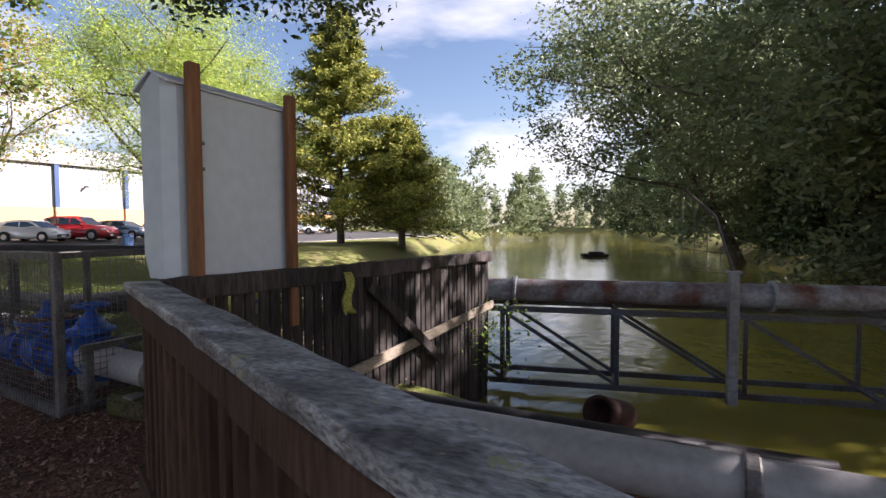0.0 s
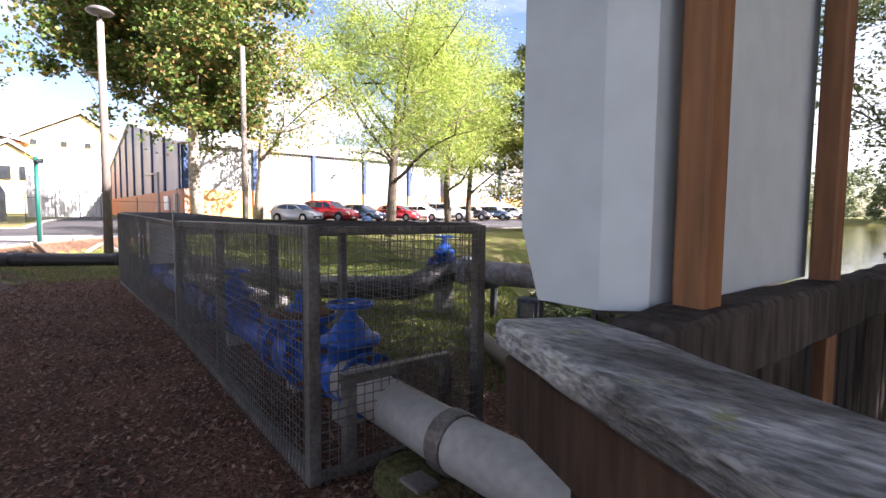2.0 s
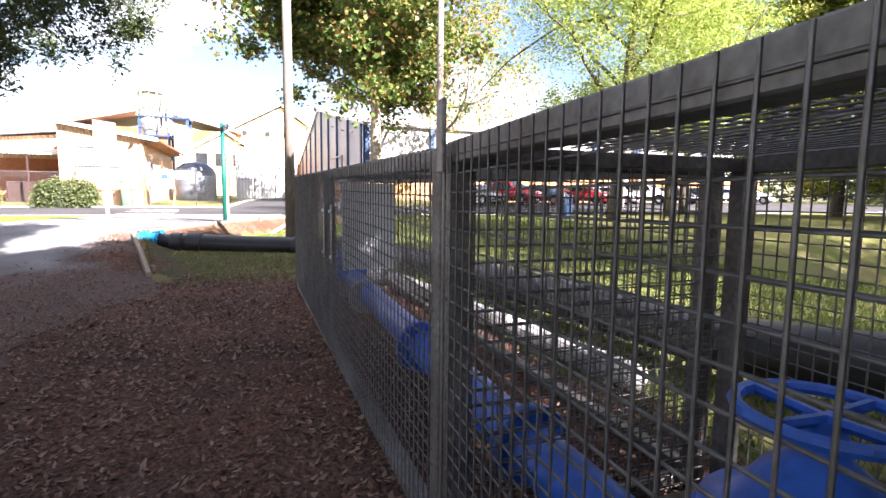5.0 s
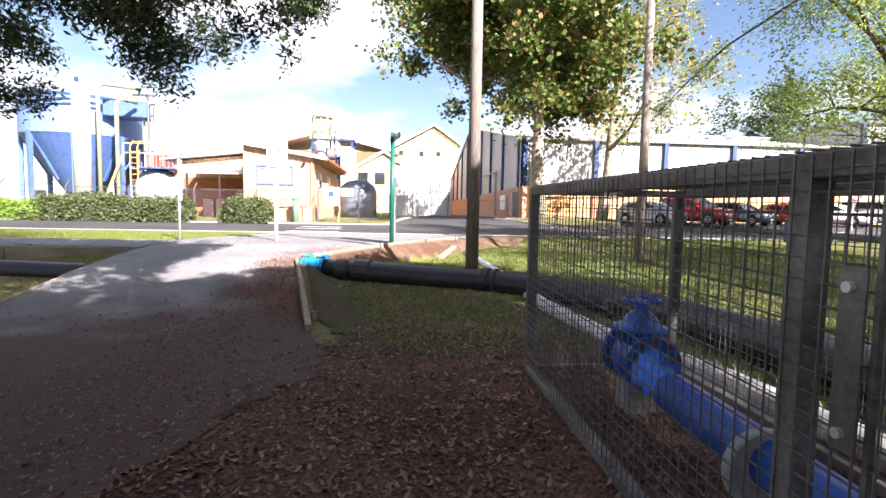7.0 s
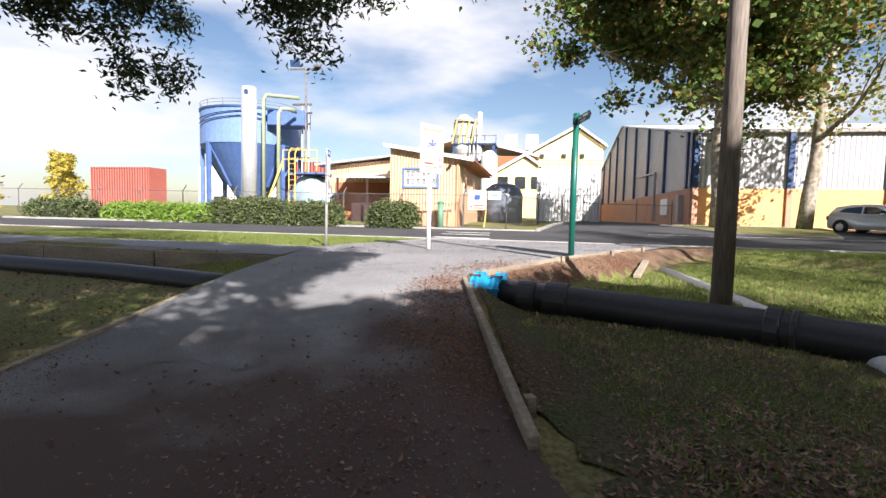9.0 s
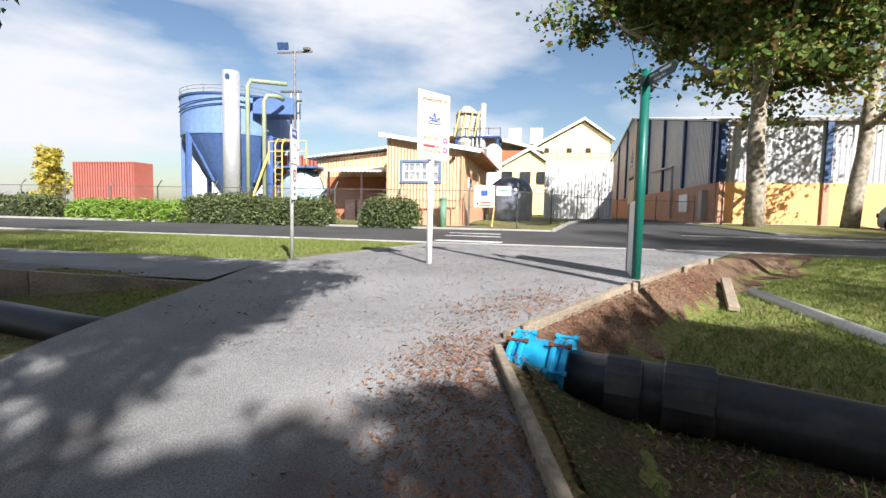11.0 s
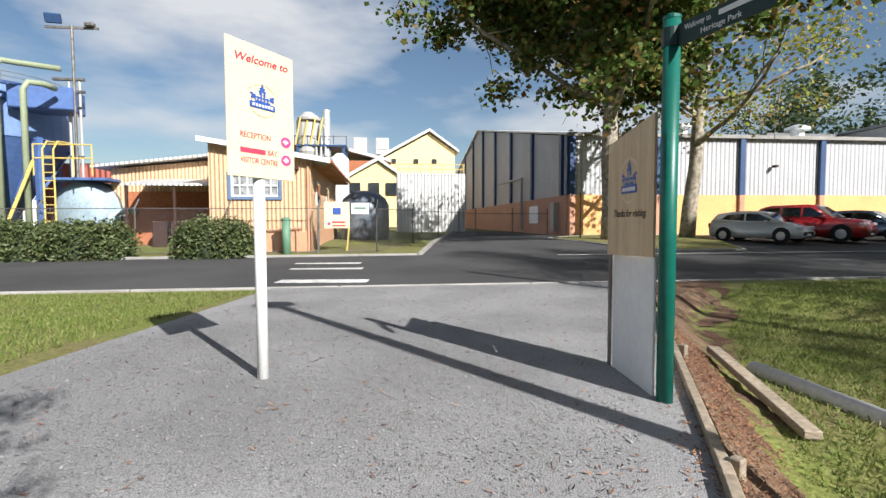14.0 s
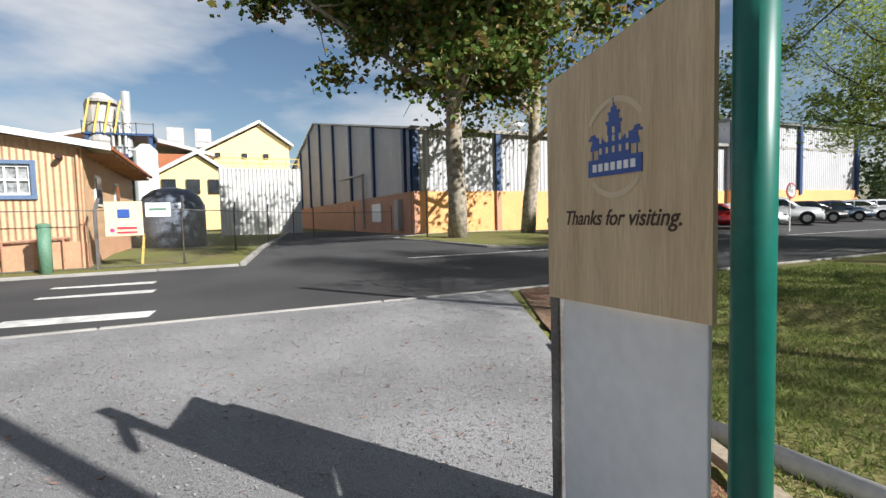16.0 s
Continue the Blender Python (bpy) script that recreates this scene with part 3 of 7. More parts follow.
patch("side_path", [(-19.5, -4.0), (-21.5, -4.3), (-21.8, -20), (-20.3, -20)], 0.028, M_GRAVEL, "narrow grey footpath beside the lawn", "path", 0.6)
water = B()
water.faces.new([water.verts.new((x, y, WATER_Z)) for x, y in ((-130, 2), (45, 2), (45, 210), (-130, 210))])
solo("water", water, M_WATER, "still murky green-brown lake water with reflections", "lake", "", "structure")

# ---- edging boards and kerbs ----
def board_run(name, pts, thick, up, down, label, group):
    for (x0, y0), (x1, y1) in zip(pts, pts[1:]):
        L = math.hypot(x1 - x0, y1 - y0)
        n = max(1, round(L / 2.4))
        for k in range(n):
            a, b = k / n, (k + 1) / n - 0.004
            p0 = Vector((x0 + (x1 - x0) * a, y0 + (y1 - y0) * a, 0))
            p1 = Vector((x0 + (x1 - x0) * b, y0 + (y1 - y0) * b, 0))
            z0, z1 = np.interp(p0.x, GX, GZ), np.interp(p1.x, GX, GZ)
            p0.z, p1.z = z0 + (up - down) / 2, z1 + (up - down) / 2
            solo(name, beam(B(), p0, p1, thick, up + down, 0.006), M_BOARD, label, "edging board", group)


for p0, p1 in (((-14.08, 0.23, 0.06), (-16.2, -0.27, 0.22)), ((-16.21, -0.275, 0.22), (-17.62, -0.62, 0.335))):
    solo("edging_board", beam(B(), p0, p1, 0.055, 0.20, 0.007), M_BOARD, "pale grey timber edging board on edge along the path", "edging board", "path edging")
board_run("edging_board", [(-17.95, -0.58), (-20.08, 0.52), (-24.4, 2.65)], 0.06, 0.09, 0.30, "pale timber edging board along the gravel", "path edging")
board_run("edging_board", [(-9.5, -2.3), (-13.9, -3.0), (-16.75, -3.48), (-19.4, -3.93), (-19.7, -9.0), (-20.2, -19)], 0.05, 0.02, 0.40, "pale timber edging board beside the ditch", "path edging")
for x, y in ((-20.17, 0.63), (-18.05, -0.46), (-22.3, 1.7), (-24.3, 2.68), (-14.5, 0.20)):
    z = float(np.interp(x, GX, GZ))
    solo("edging_peg", box(B(), (x, y, z - 0.1), (0.06, 0.06, 0.42), 27, 0.006), M_BOARD, "square timber peg holding the edging board", "peg", "edging pegs")
kp = [(-28.3, y) for y in range(-58, 60, 4)]
for i, (a, b) in enumerate(zip(kp, kp[1:])):
    solo("kerb", box(B(), (-28.24, (a[1] + b[1]) / 2, g1(-28.2, a[1]) - 0.01), (0.10, 3.985, 0.12), 0, 0.02), M_KERB, "low pale concrete road kerb", "kerb", "road kerbs", "structure")
for a in range(-58, 0, 4):
    xa, xb = np.interp(a, [-60, -20, 0.2], [-34.0, -35.4, -36.2]), np.interp(min(a + 4, 0), [-60, -20, 0.2], [-34.0, -35.4, -36.2])
    solo("kerb", beam(B(), (xa, a, 0.42), (xb, min(a + 3.985, 0.1), 0.42), 0.14, 0.22, 0.02), M_KERB, "low pale concrete road kerb", "kerb", "road kerbs", "structure")
isl = [(-36.3, 13.2), (-36.2, 10.6), (-37.2, 9.2), (-42.6, 7.2), (-43.9, 8.2), (-46.4, 10.8), (-46.4, 17.4)]
patch("traffic_island", isl, 0.12, M_GRASS, "grassed traffic island round the plane trees", "traffic island", 1.5)
for a, b in zip(isl, isl[1:] + isl[:1]):
    solo("kerb", beam(B(), (*a, g1(*a) + 0.08), (*b, g1(*b) + 0.08), 0.14, 0.13, 0.02), M_KERB, "pale concrete island kerb", "kerb", "island kerbs", "structure")
for a, b in (((-36.2, 0.2), (-40.5, 1.1)), ((-40.5, 1.1), (-46, 2.2)), ((-46, 2.2), (-62, 5.0))):
    solo("kerb", beam(B(), (*a, g1(*a) + 0.05), (*b, g1(*b) + 0.05), 0.16, 0.2, 0.02), M_KERB, "pale concrete drive kerb", "kerb", "drive kerbs", "structure")
for k in range(4):
    x = -29.0 - k * 1.5
    bm = B()
    box(bm, (x - 0.28, -2.45 - 0.12 * k, g1(x, -2) + 0.034), (0.55, 2.0, 0.006), -6)
    solo("crossing_stripe", bm, M_PAINT, "worn white painted crossing stripe on the road", "road marking", "crossing stripes", "structure")
solo("edge_line", box(B(), (-35.0, 30, g1(-35, 10) + 0.10), (0.1, 50, 0.005)), M_PAINT, "thin white painted line on the road", "road marking", "", "structure")


# ---- timber fence and sign box by the lake ----
def rail_fence():
    a, b = Vector((-2.42, 1.475, 0)), Vector((2.6, -0.72, 0))
    d = (b - a).normalized()
    L = (b - a).length
    nrm = Vector((-d.y, d.x, 0))
    f = thing("rail_fence", (a.x, a.y, 0.02), "weathered timber rail fence with peeling flat top rail and upright pickets", "fence")
    for s0, s1, dz in ((0, 1.64, 0.005), (1.648, 3.6, 0.0), (3.606, L, 0.003)):
        bm = B()
        beam(bm, a + d * s0 + Vector((0, 0, 1.235 + 0.004 * s0 + dz)), a + d * s1 + Vector((0, 0, 1.235 + 0.004 * s1 + dz)), 0.165, 0.045, 0.008)
        bmesh.ops.subdivide_edges(bm, edges=[e for e in bm.edges if e.calc_length() > 0.6], cuts=24)
        for v in bm.verts:
            v.co.z += 0.006 * noise.noise(v.co * 5) + 0.003 * noise.noise(v.co * 23)
            off = 0.006 * noise.noise(v.co * 4 + Vector((7, 0, 0)))
            v.co += nrm * off
        part("top_rail", bm, M_WOOD, f, "grey lichen-worn top board")
    for s0, s1 in ((0.02, 1.9), (1.905, L)):
        part("side_rail", beam(B(), a + d * s0 - nrm * 0.05 + Vector((0, 0, 1.155)), a + d * s1 - nrm * 0.05 + Vector((0, 0, 1.165)), 0.035, 0.11, 0.004), M_WOODSIDE, f)
    part("bottom_rail", beam(B(), a + d * 0.02 - nrm * 0.02 + Vector((0, 0, 0.2)), a + d * L - nrm * 0.02 + Vector((0, 0, 0.2)), 0.04, 0.09, 0.004), M_WOODSIDE, f)
    s = 0.2
    k = 0
    while s < L:
        p = a + d * s + nrm * 0.0
        h = 1.208 + 0.02 * s / L
        part("picket", box(B(), (p.x, p.y, (h + 0.02) / 2), (0.055, 0.04, h - 0.02), math.degrees(math.atan2(d.y, d.x)), 0.004), M_WOODSIDE, f)
        s += 0.145 + 0.01 * math.sin(k * 2.3)
        k += 1
    for s in (0.22, 1.74, 3.5):
        p = a + d * s + nrm * 0.055
        part("post", box(B(), (p.x, p.y, 0.575), (0.09, 0.07, 1.25), math.degrees(math.atan2(d.y, d.x)), 0.005), M_WOODSIDE, f)


def picket_fence():
    x0, y0, y1 = -2.30, 1.52, 6.12
    f = thing("picket_fence", (x0, y0, 0.0), "dark weathered timber picket fence running out to the water", "fence")
    for ya, yb in ((1.52, 3.0), (3.01, 6.14)):
        bm = beam(B(), (x0 + 0.02, ya, 1.205 - (ya - 1.5) * 0.012), (x0 + 0.02, yb, 1.205 - (yb - 1.5) * 0.012), 0.10, 0.13, 0.01)
        bmesh.ops.subdivide_edges(bm, edges=[e for e in bm.edges if e.calc_length() > 0.6], cuts=20)
        for v in bm.verts:
            v.co.z += 0.016 * noise.noise(v.co * 5)
            v.co.x += 0.01 * noise.noise(v.co * 6)
        part("top_beam", bm, M_DARKWOOD, f, "charred-looking dark top beam")
    part("middle_rail", beam(B(), (x0 + 0.065, 1.6, 0.28), (x0 + 0.065, 6.12, 0.50), 0.035, 0.10, 0.004), M_BOARD, f, "paler split middle rail")
    part("brace", beam(B(), (x0 + 0.09, 3.3, 1.05), (x0 + 0.09, 4.6, 0.1), 0.035, 0.10, 0.004), M_DARKWOOD, f)
    y = y0 + 0.06
    k = 0
    while y < y1:
        h = 1.16 - (y - 1.5) * 0.012 + 0.02 * math.sin(k * 1.7)
        w = 0.082 + 0.012 * math.sin(k * 3.1)
        zb = min(0.0, g1(x0, y)) - 0.1
        part("picket", box(B(), (x0, y, (h + zb) / 2), (0.022, w, h - zb), 1.5 * math.sin(k * 5.3), 0.003, 0.6 * math.sin(k * 2.9)), M_DARKWOOD, f)
        y += 0.106
        k += 1
    for y in (1.6, 3.4, 6.1):
        part("post", box(B(), (x0 - 0.06, y, 0.35), (0.1, 0.1, 1.7), 0, 0.006), M_DARKWOOD, f)
    cl = B()
    bmesh.ops.create_grid(cl, x_segments=5, y_segments=14, size=0.5)
    for v in cl.verts:
        u, w = v.co.x, v.co.y
        v.co = Vector((x0 + 0.11 + 0.03 * math.sin(u * 7 + w * 3) + 0.015 * noise.noise(Vector((u * 5, w * 9, 0))), 2.98 + u * 0.08 * (1.2 - w) + 0.035 * math.sin(w * 6), 1.03 + w * 0.33))
    bmesh.ops.solidify(cl, geom=cl.faces, thickness=0.006)
    solo("cloth", cl, M_CLOTH, "faded yellow-green rag hung over the dark fence", "rag", smooth=True)


def sign_box():
    f = thing("sign_box", (-2.5, 2.1, 1.26), "pale blue-grey enamelled sign cabinet on brown timber posts", "sign cabinet")
    y0, y1, zb, zt = 1.60, 2.56, 1.262, 2.36
    # plan with chamfered edges, ridge along y
    sect = [(-2.575, zb + 0.14), (-2.53, zb), (-2.335, zb), (-2.335, zt), (-2.46, zt + 0.07), (-2.575, zt - 0.02)]
    bm = hull_xz(B(), sect, y0 + 0.0, y1)
    es = [e for e in bm.edges if abs(e.verts[0].co.y - e.verts[1].co.y) < 1e-6 and abs(e.verts[0].co.x + 2.335) < 1e-3 and abs(e.verts[1].co.x + 2.335) < 1e-3]
    bmesh.ops.bevel(bm, geom=es, offset=0.06, segments=1, affect="EDGES")
    part("cabinet", bm, M_ENAMEL, f)
    bm = B()
    for a, b in (((-2.315, zt), (-2.47, zt + 0.075)), ((-2.47, zt + 0.075), (-2.62, zt - 0.025))):
        beam(bm, (a[0], (y0 + y1) / 2, a[1] + 0.006), (b[0], (y0 + y1) / 2, b[1] + 0.006), y1 - y0 + 0.03, 0.012)
    part("cap", bm, M_WHITE, f)
    for y in (1.725, 2.475):
        part("post", box(B(), (-2.285, y, 1.68 if y < 2 else 1.66), (0.055, 0.075, 1.62), 0, 0.006), M_POST, f, "brown oiled timber post")
    for z in (1.9, 2.05):
        part("bolt", lathe(B(), (-2.33, 1.81, z), [(0.012, 0), (0.012, 0.012), (0.006, 0.016)], 8, Euler((0, radians(90), 0)).to_matrix().to_4x4()), M_GALV, f)


rail_fence()
picket_fence()
sign_box()


# ---- pipe cage ----
def wire_panel(parent, o, u, v, lu, lv, pitch, r=0.0034):
    """Welded wires over a panel: o a corner, u and v its directions."""
    verts, faces = [], []
    o, u, v = np.array(o, float), np.array(u, float), np.array(v, float)
    w = np.cross(u, v)
    for a, b, la, lb, lift in ((u, v, lu, lv, r), (v, u, lv, lu, -r)):
        for s in np.arange(pitch / 2, lb, pitch):
            p = o + b * s + w * lift
            k = len(verts)
            for q in (0, la):
                for e, f in ((1, 0), (-0.5, 0.87), (-0.5, -0.87)):
                    verts.append(p + a * q + (b * e + w * f) * r)
            faces += [(k, k + 1, k + 4, k + 3), (k + 1, k + 2, k + 5, k + 4), (k + 2, k, k + 3, k + 5)]
    raw("wire_mesh", np.array(verts), faces, M_WIRE, parent)


def cage(xa, xb, ya, yb, w, name_label, door=False, zt=1.31, ze=1.31):
    """A steel-framed mesh cage from xa down to xb; ya, yb: its path-side line at both ends; zt, ze: its top."""
    zb = 0.05
    f = thing("pipe_cage", (xa, ya, zb), name_label, "cage", "pipe cages")
    d = Vector((xb - xa, yb - ya, 0))
    L = d.length
    d.normalize()
    n = Vector((-d.y, d.x, 0))
    if n.y < 0:
        n = -n
    a = Vector((xa, ya, 0))
    ang = math.degrees(math.atan2(d.y, d.x))
    Z = Vector((0, 0, 1))
    rise = (ze - zt) / L
    cols = max(2, round(L / 2.2))
    for side in (0, w):
        for k in range(cols + 1):
            p = a + d * (L * k / cols) + n * side
            part("frame_post", box(B(), (p.x, p.y, (zt + rise * L * k / cols + zb) / 2), (0.065, 0.065, zt + rise * L * k / cols - zb), ang, 0.005), M_GALV, f)
        for z0, z1 in ((zb + 0.03, zb + 0.03), (zt - 0.025, ze - 0.025)):
            part("frame_rail", beam(B(), a + n * side + Z * z0, a + d * L + n * side + Z * z1, 0.062, 0.06, 0.004), M_GALV, f)
    for k in range(cols + 1):
        p = a + d * (L * k / cols) + Z * (rise * L * k / cols)
        part("cross_bar", beam(B(), p + n * 0.03 + Z * (zt - 0.025), p + n * (w - 0.03) + Z * (zt - 0.025), 0.046, 0.046, 0.004), M_GALV, f)
    for s in (0, L):
        p = a + d * s
        part("cross_bar", beam(B(), p + n * 0.03 + Z * (zb + 0.03), p + n * (w - 0.03) + Z * (zb + 0.03), 0.046, 0.046, 0.004), M_GALV, f)
    dd, nn = tuple((d + Z * rise).normalized()), tuple(n)
    wire_panel(f, a - n * 0.036 + Z * zb, dd, (0, 0, 1), L, zt - zb, 0.05)
    wire_panel(f, a + n * (w + 0.036) + Z * zb, dd, (0, 0, 1), L, zt - zb, 0.05)
    wire_panel(f, a + Z * (zt + 0.01), dd, nn, L, w, 0.05)
    wire_panel(f, a - d * 0.036 + Z * zb, nn, (0, 0, 1), w, zt - zb, 0.05)
    wire_panel(f, a + d * (L + 0.036) + Z * zb, nn, (0, 0, 1), w, ze - zb, 0.05)
    if door:
        for s in (1.9, 2.24):
            p = a + d * s - n * 0.05
            part("door_strap", box(B(), (p.x, p.y, 0.92), (0.06, 0.012, 0.38), ang, 0.003), M_GALV, f, "flat galvanised latch strap")
            for z in (0.77, 1.07):
                part("strap_bolt", lathe(B(), p - n * 0.006 + Z * z, [(0.012, 0), (0.012, 0.012)], 8, Matrix.Rotation(radians(90), 4, "X")), M_STEEL, f)
        p = a + d * 2.02 + n * 0.22
        part("cross_board", box(B(), (p.x, p.y, 0.96), (0.018, 0.36, 0.60), ang, 0.003), M_SIGNWHITE, f, "pale flat sheet wired across the inside of the cage")
        for k in range(5):
            p = a + d * (1.94 + 0.065 * k) - n * 0.03
            part("door_bar", box(B(), (p.x, p.y, 0.80), (0.012, 0.014, 0.98), ang), M_GALV, f)
    else:
        p = a + d * (L - 0.02) - n * 0.05
        part("bracket", box(B(), (p.x, p.y, ze + 0.02), (0.05, 0.012, 0.2), ang, 0.003), M_GALV, f)
    return f


cage(-4.2, -8.09, 1.88, 2.05, 1.08, "galvanised steel mesh cage over blue valves, on bark mulch", False, 1.36, 1.32)
cage(-8.17, -13.0, 2.05, 2.02, 1.08, "long galvanised steel mesh cage over a blue pipe", True, 1.31, 1.39)


def flange(parent, c, r, t, axis, material, bolts=10):
    disc = part("flange", lathe(B(), c, [(r, -t / 2), (r, t / 2)], 20, axis), material, parent)
    for k in range(bolts):
        an = 2 * math.pi * k / bolts
        p = Matrix.Translation(c) @ axis @ Vector((r * 0.84 * math.cos(an), r * 0.84 * math.sin(an), 0))
        part("bolt", lathe(B(), p, [(r * 0.09, -t * 1.1), (r * 0.09, t * 1.1)], 6, axis), M_RUSTBOLT, disc)


AX = Euler((0, radians(90), 0)).to_matrix().to_4x4()
AY = Euler((radians(90), 0, 0)).to_matrix().to_4x4()


def gate_valve(x, y, z, r, s=1.0, wheel=True):
    f = thing("gate_valve", (x, y, z - 0.4 * s), "royal blue cast gate valve with a handwheel and rusty bolts", "valve", "blue valves")
    bm = B()
    lathe(bm, (x, y, z), [(r, -0.24 * s), (r * 0.9, -0.2 * s), (r * 1.15, -0.08 * s), (r * 1.15, 0.08 * s), (r * 0.9, 0.2 * s), (r, 0.24 * s)], 20, AX)
    lathe(bm, (x, y, z), [(r * 0.95, 0), (r * 0.95, 0.26 * s), (r * 1.25, 0.27 * s), (r * 1.25, 0.31 * s), (r * 0.9, 0.33 * s), (r * 0.6, 0.42 * s), (r * 0.3, 0.47 * s), (r * 0.22, 0.55 * s)], 20)
    part("body", bm, M_BLUE, f, "", "", True)
    for sx in (-0.25, 0.25):
        flange(f, (x + sx * s, y, z), r * 1.3, 0.03, AX, M_BLUE)
    if not wheel:
        flange(f, (x, y, z + 0.34 * s), r * 1.45, 0.035, Matrix(), M_BLUE, 12)
        part("rusty_lid", lathe(B(), (x, y, z + 0.36 * s), [(r * 1.25, 0), (r * 1.22, 0.02), (r * 0.6, 0.035)], 20), M_RUSTBOLT, f, "rusted bolted lid")
    bm = B()
    R = 0.17 * s if wheel else 0.04
    rod(bm, [(x + R * math.cos(t * math.pi / 10), y + R * math.sin(t * math.pi / 10), z + 0.56 * s) for t in range(21)], 0.013, 8)
    for k in range(4):
        rod(bm, [(x, y, z + 0.55 * s), (x + R * math.cos(k * math.pi / 2), y + R * math.sin(k * math.pi / 2), z + 0.56 * s)], 0.011, 6)
    part("handwheel", bm, M_BLUE, f)
    part("foot", box(B(), (x, y, (z - r + 0.03) / 2 + 0.005), (0.16, 0.2, max(0.02, z - r - 0.03))), M_KERB, f, "concrete support block")


def pipe_run(name, pts, r, material, label, category="pipe", collars=(), seg=20, group=""):
    f = thing(name, pts[0], label, category, group)
    part("tube", rod(B(), pts, r, seg), material, f, "", "", True)
    for p, d, rr, t, m in collars:
        ax = Vector((0, 0, 1)).rotation_difference(Vector(d)).to_matrix().to_4x4()
        part("collar", lathe(B(), p, [(rr, -t / 2), (rr * 1.04, -t / 2 + 0.01), (rr * 1.04, t / 2 - 0.01), (rr, t / 2)], 20, ax), m, f)
    return f


gate_valve(-4.82, 2.43, 0.34, 0.16, 0.87)
gate_valve(-5.6, 2.42, 0.33, 0.19, 0.85, False)
gate_valve(-7.3, 2.42, 0.36, 0.15, 0.8)
gate_valve(-12.3, 2.5, 0.36, 0.13, 0.62)
pipe_run("blue_pipe", [(-5.2, 2.37, 0.30), (-7.0, 2.42, 0.26), (-9.0, 2.46, 0.25), (-11.9, 2.48, 0.30)], 0.10, M_BLUE, "royal blue steel pipe inside the cage", "pipe",
         [((x, 2.45, 0.26), (1, 0, 0), 0.15, 0.05, M_BLUE if x > -10.5 else M_PVC) for x in (-6.4, -8.3, -9.6, -11.2)])
pipe_run("grey_pipe", [(-4.72, 2.36, 0.36), (-3.6, 2.32, 0.36), (-1.0, 2.40, 0.36), (1.6, 2.5, 0.36), (8.0, 2.7, 0.36)], 0.135, M_PVC, "thick grey plastic pipe leaving the cage along the bank", "pipe",
         [((-3.62, 2.32, 0.36), (1, 0, 0), 0.145, 0.10, M_GALV), ((0.52, 2.45, 0.36), (1, 0, 0), 0.145, 0.07, M_GALV)])
st = thing("pipe_stand", (-4.35, 2.34, 0.04), "rusted steel frame holding the grey pipe", "pipe support")
part("top_bar", box(B(), (-4.2, 2.4, 0.56), (0.06, 0.72, 0.06), 0, 0.004), M_GALV, st)
for y in (2.08, 2.74):
    part("leg", box(B(), (-4.2, y, 0.29), (0.06, 0.06, 0.50), 0, 0.004), M_GALV, st)
sd = thing("pipe_saddle", (-3.6, 2.32, 0.02), "concrete pipe saddle with a steel strap foot", "pipe support")
part("block", box(B(), (-3.75, 2.3, 0.11), (0.5, 0.42, 0.2), 4, 0.05), M_SOIL, sd, "dark brown block under the pipe")
part("strap_foot", box(B(), (-3.62, 2.12, 0.235), (0.14, 0.12, 0.02), 0, 0.003), M_GALV, sd)

# black pipe from the cage to the path, and beyond the path
pipe_run("black_pipe", [(-17.70, -0.2, 0.235), (-17.48, 0.5, 0.225), (-17.05, 1.5, 0.20), (-16.75, 2.3, 0.19), (-16.0, 3.15, 0.20), (-14.5, 3.75, 0.22), (-13.0, 3.95, 0.24), (-9.0, 4.25, 0.28), (-7.4, 4.7, 0.42), (-7.15, 5.2, 0.62)], 0.175, M_BLACKPE, "thick black plastic pipe lying on the grass", "pipe",
         [((-17.49, 0.45, 0.226), (0.27, 0.96, -0.02), 0.195, 0.26, M_BLACKPE), ((-17.59, 0.12, 0.23), (0.2, 0.97, -0.02), 0.185, 0.2, M_BLACKPE), ((-16.72, 2.32, 0.19), (0.55, 0.83, 0), 0.20, 0.12, M_BLACKPE), ((-16.62, 2.45, 0.192), (0.55, 0.83, 0), 0.20, 0.05, M_BLACKPE)])
pipe_run("black_pipe", [(-18.25, -3.5, 0.03), (-18.4, -4.6, 0.05), (-18.8, -6.5, 0.07), (-19.1, -9, 0.08), (-19.4, -22, 0.08)], 0.175, M_BLACKPE, "thick black plastic pipe lying in the ditch", "pipe")
blk = B()
box(blk, (-14.6, 3.72, 0.03), (0.3, 0.45, 0.10), 20, 0.02)
solo("pipe_block", blk, M_BOARD, "timber block under the black pipe", "pipe support")


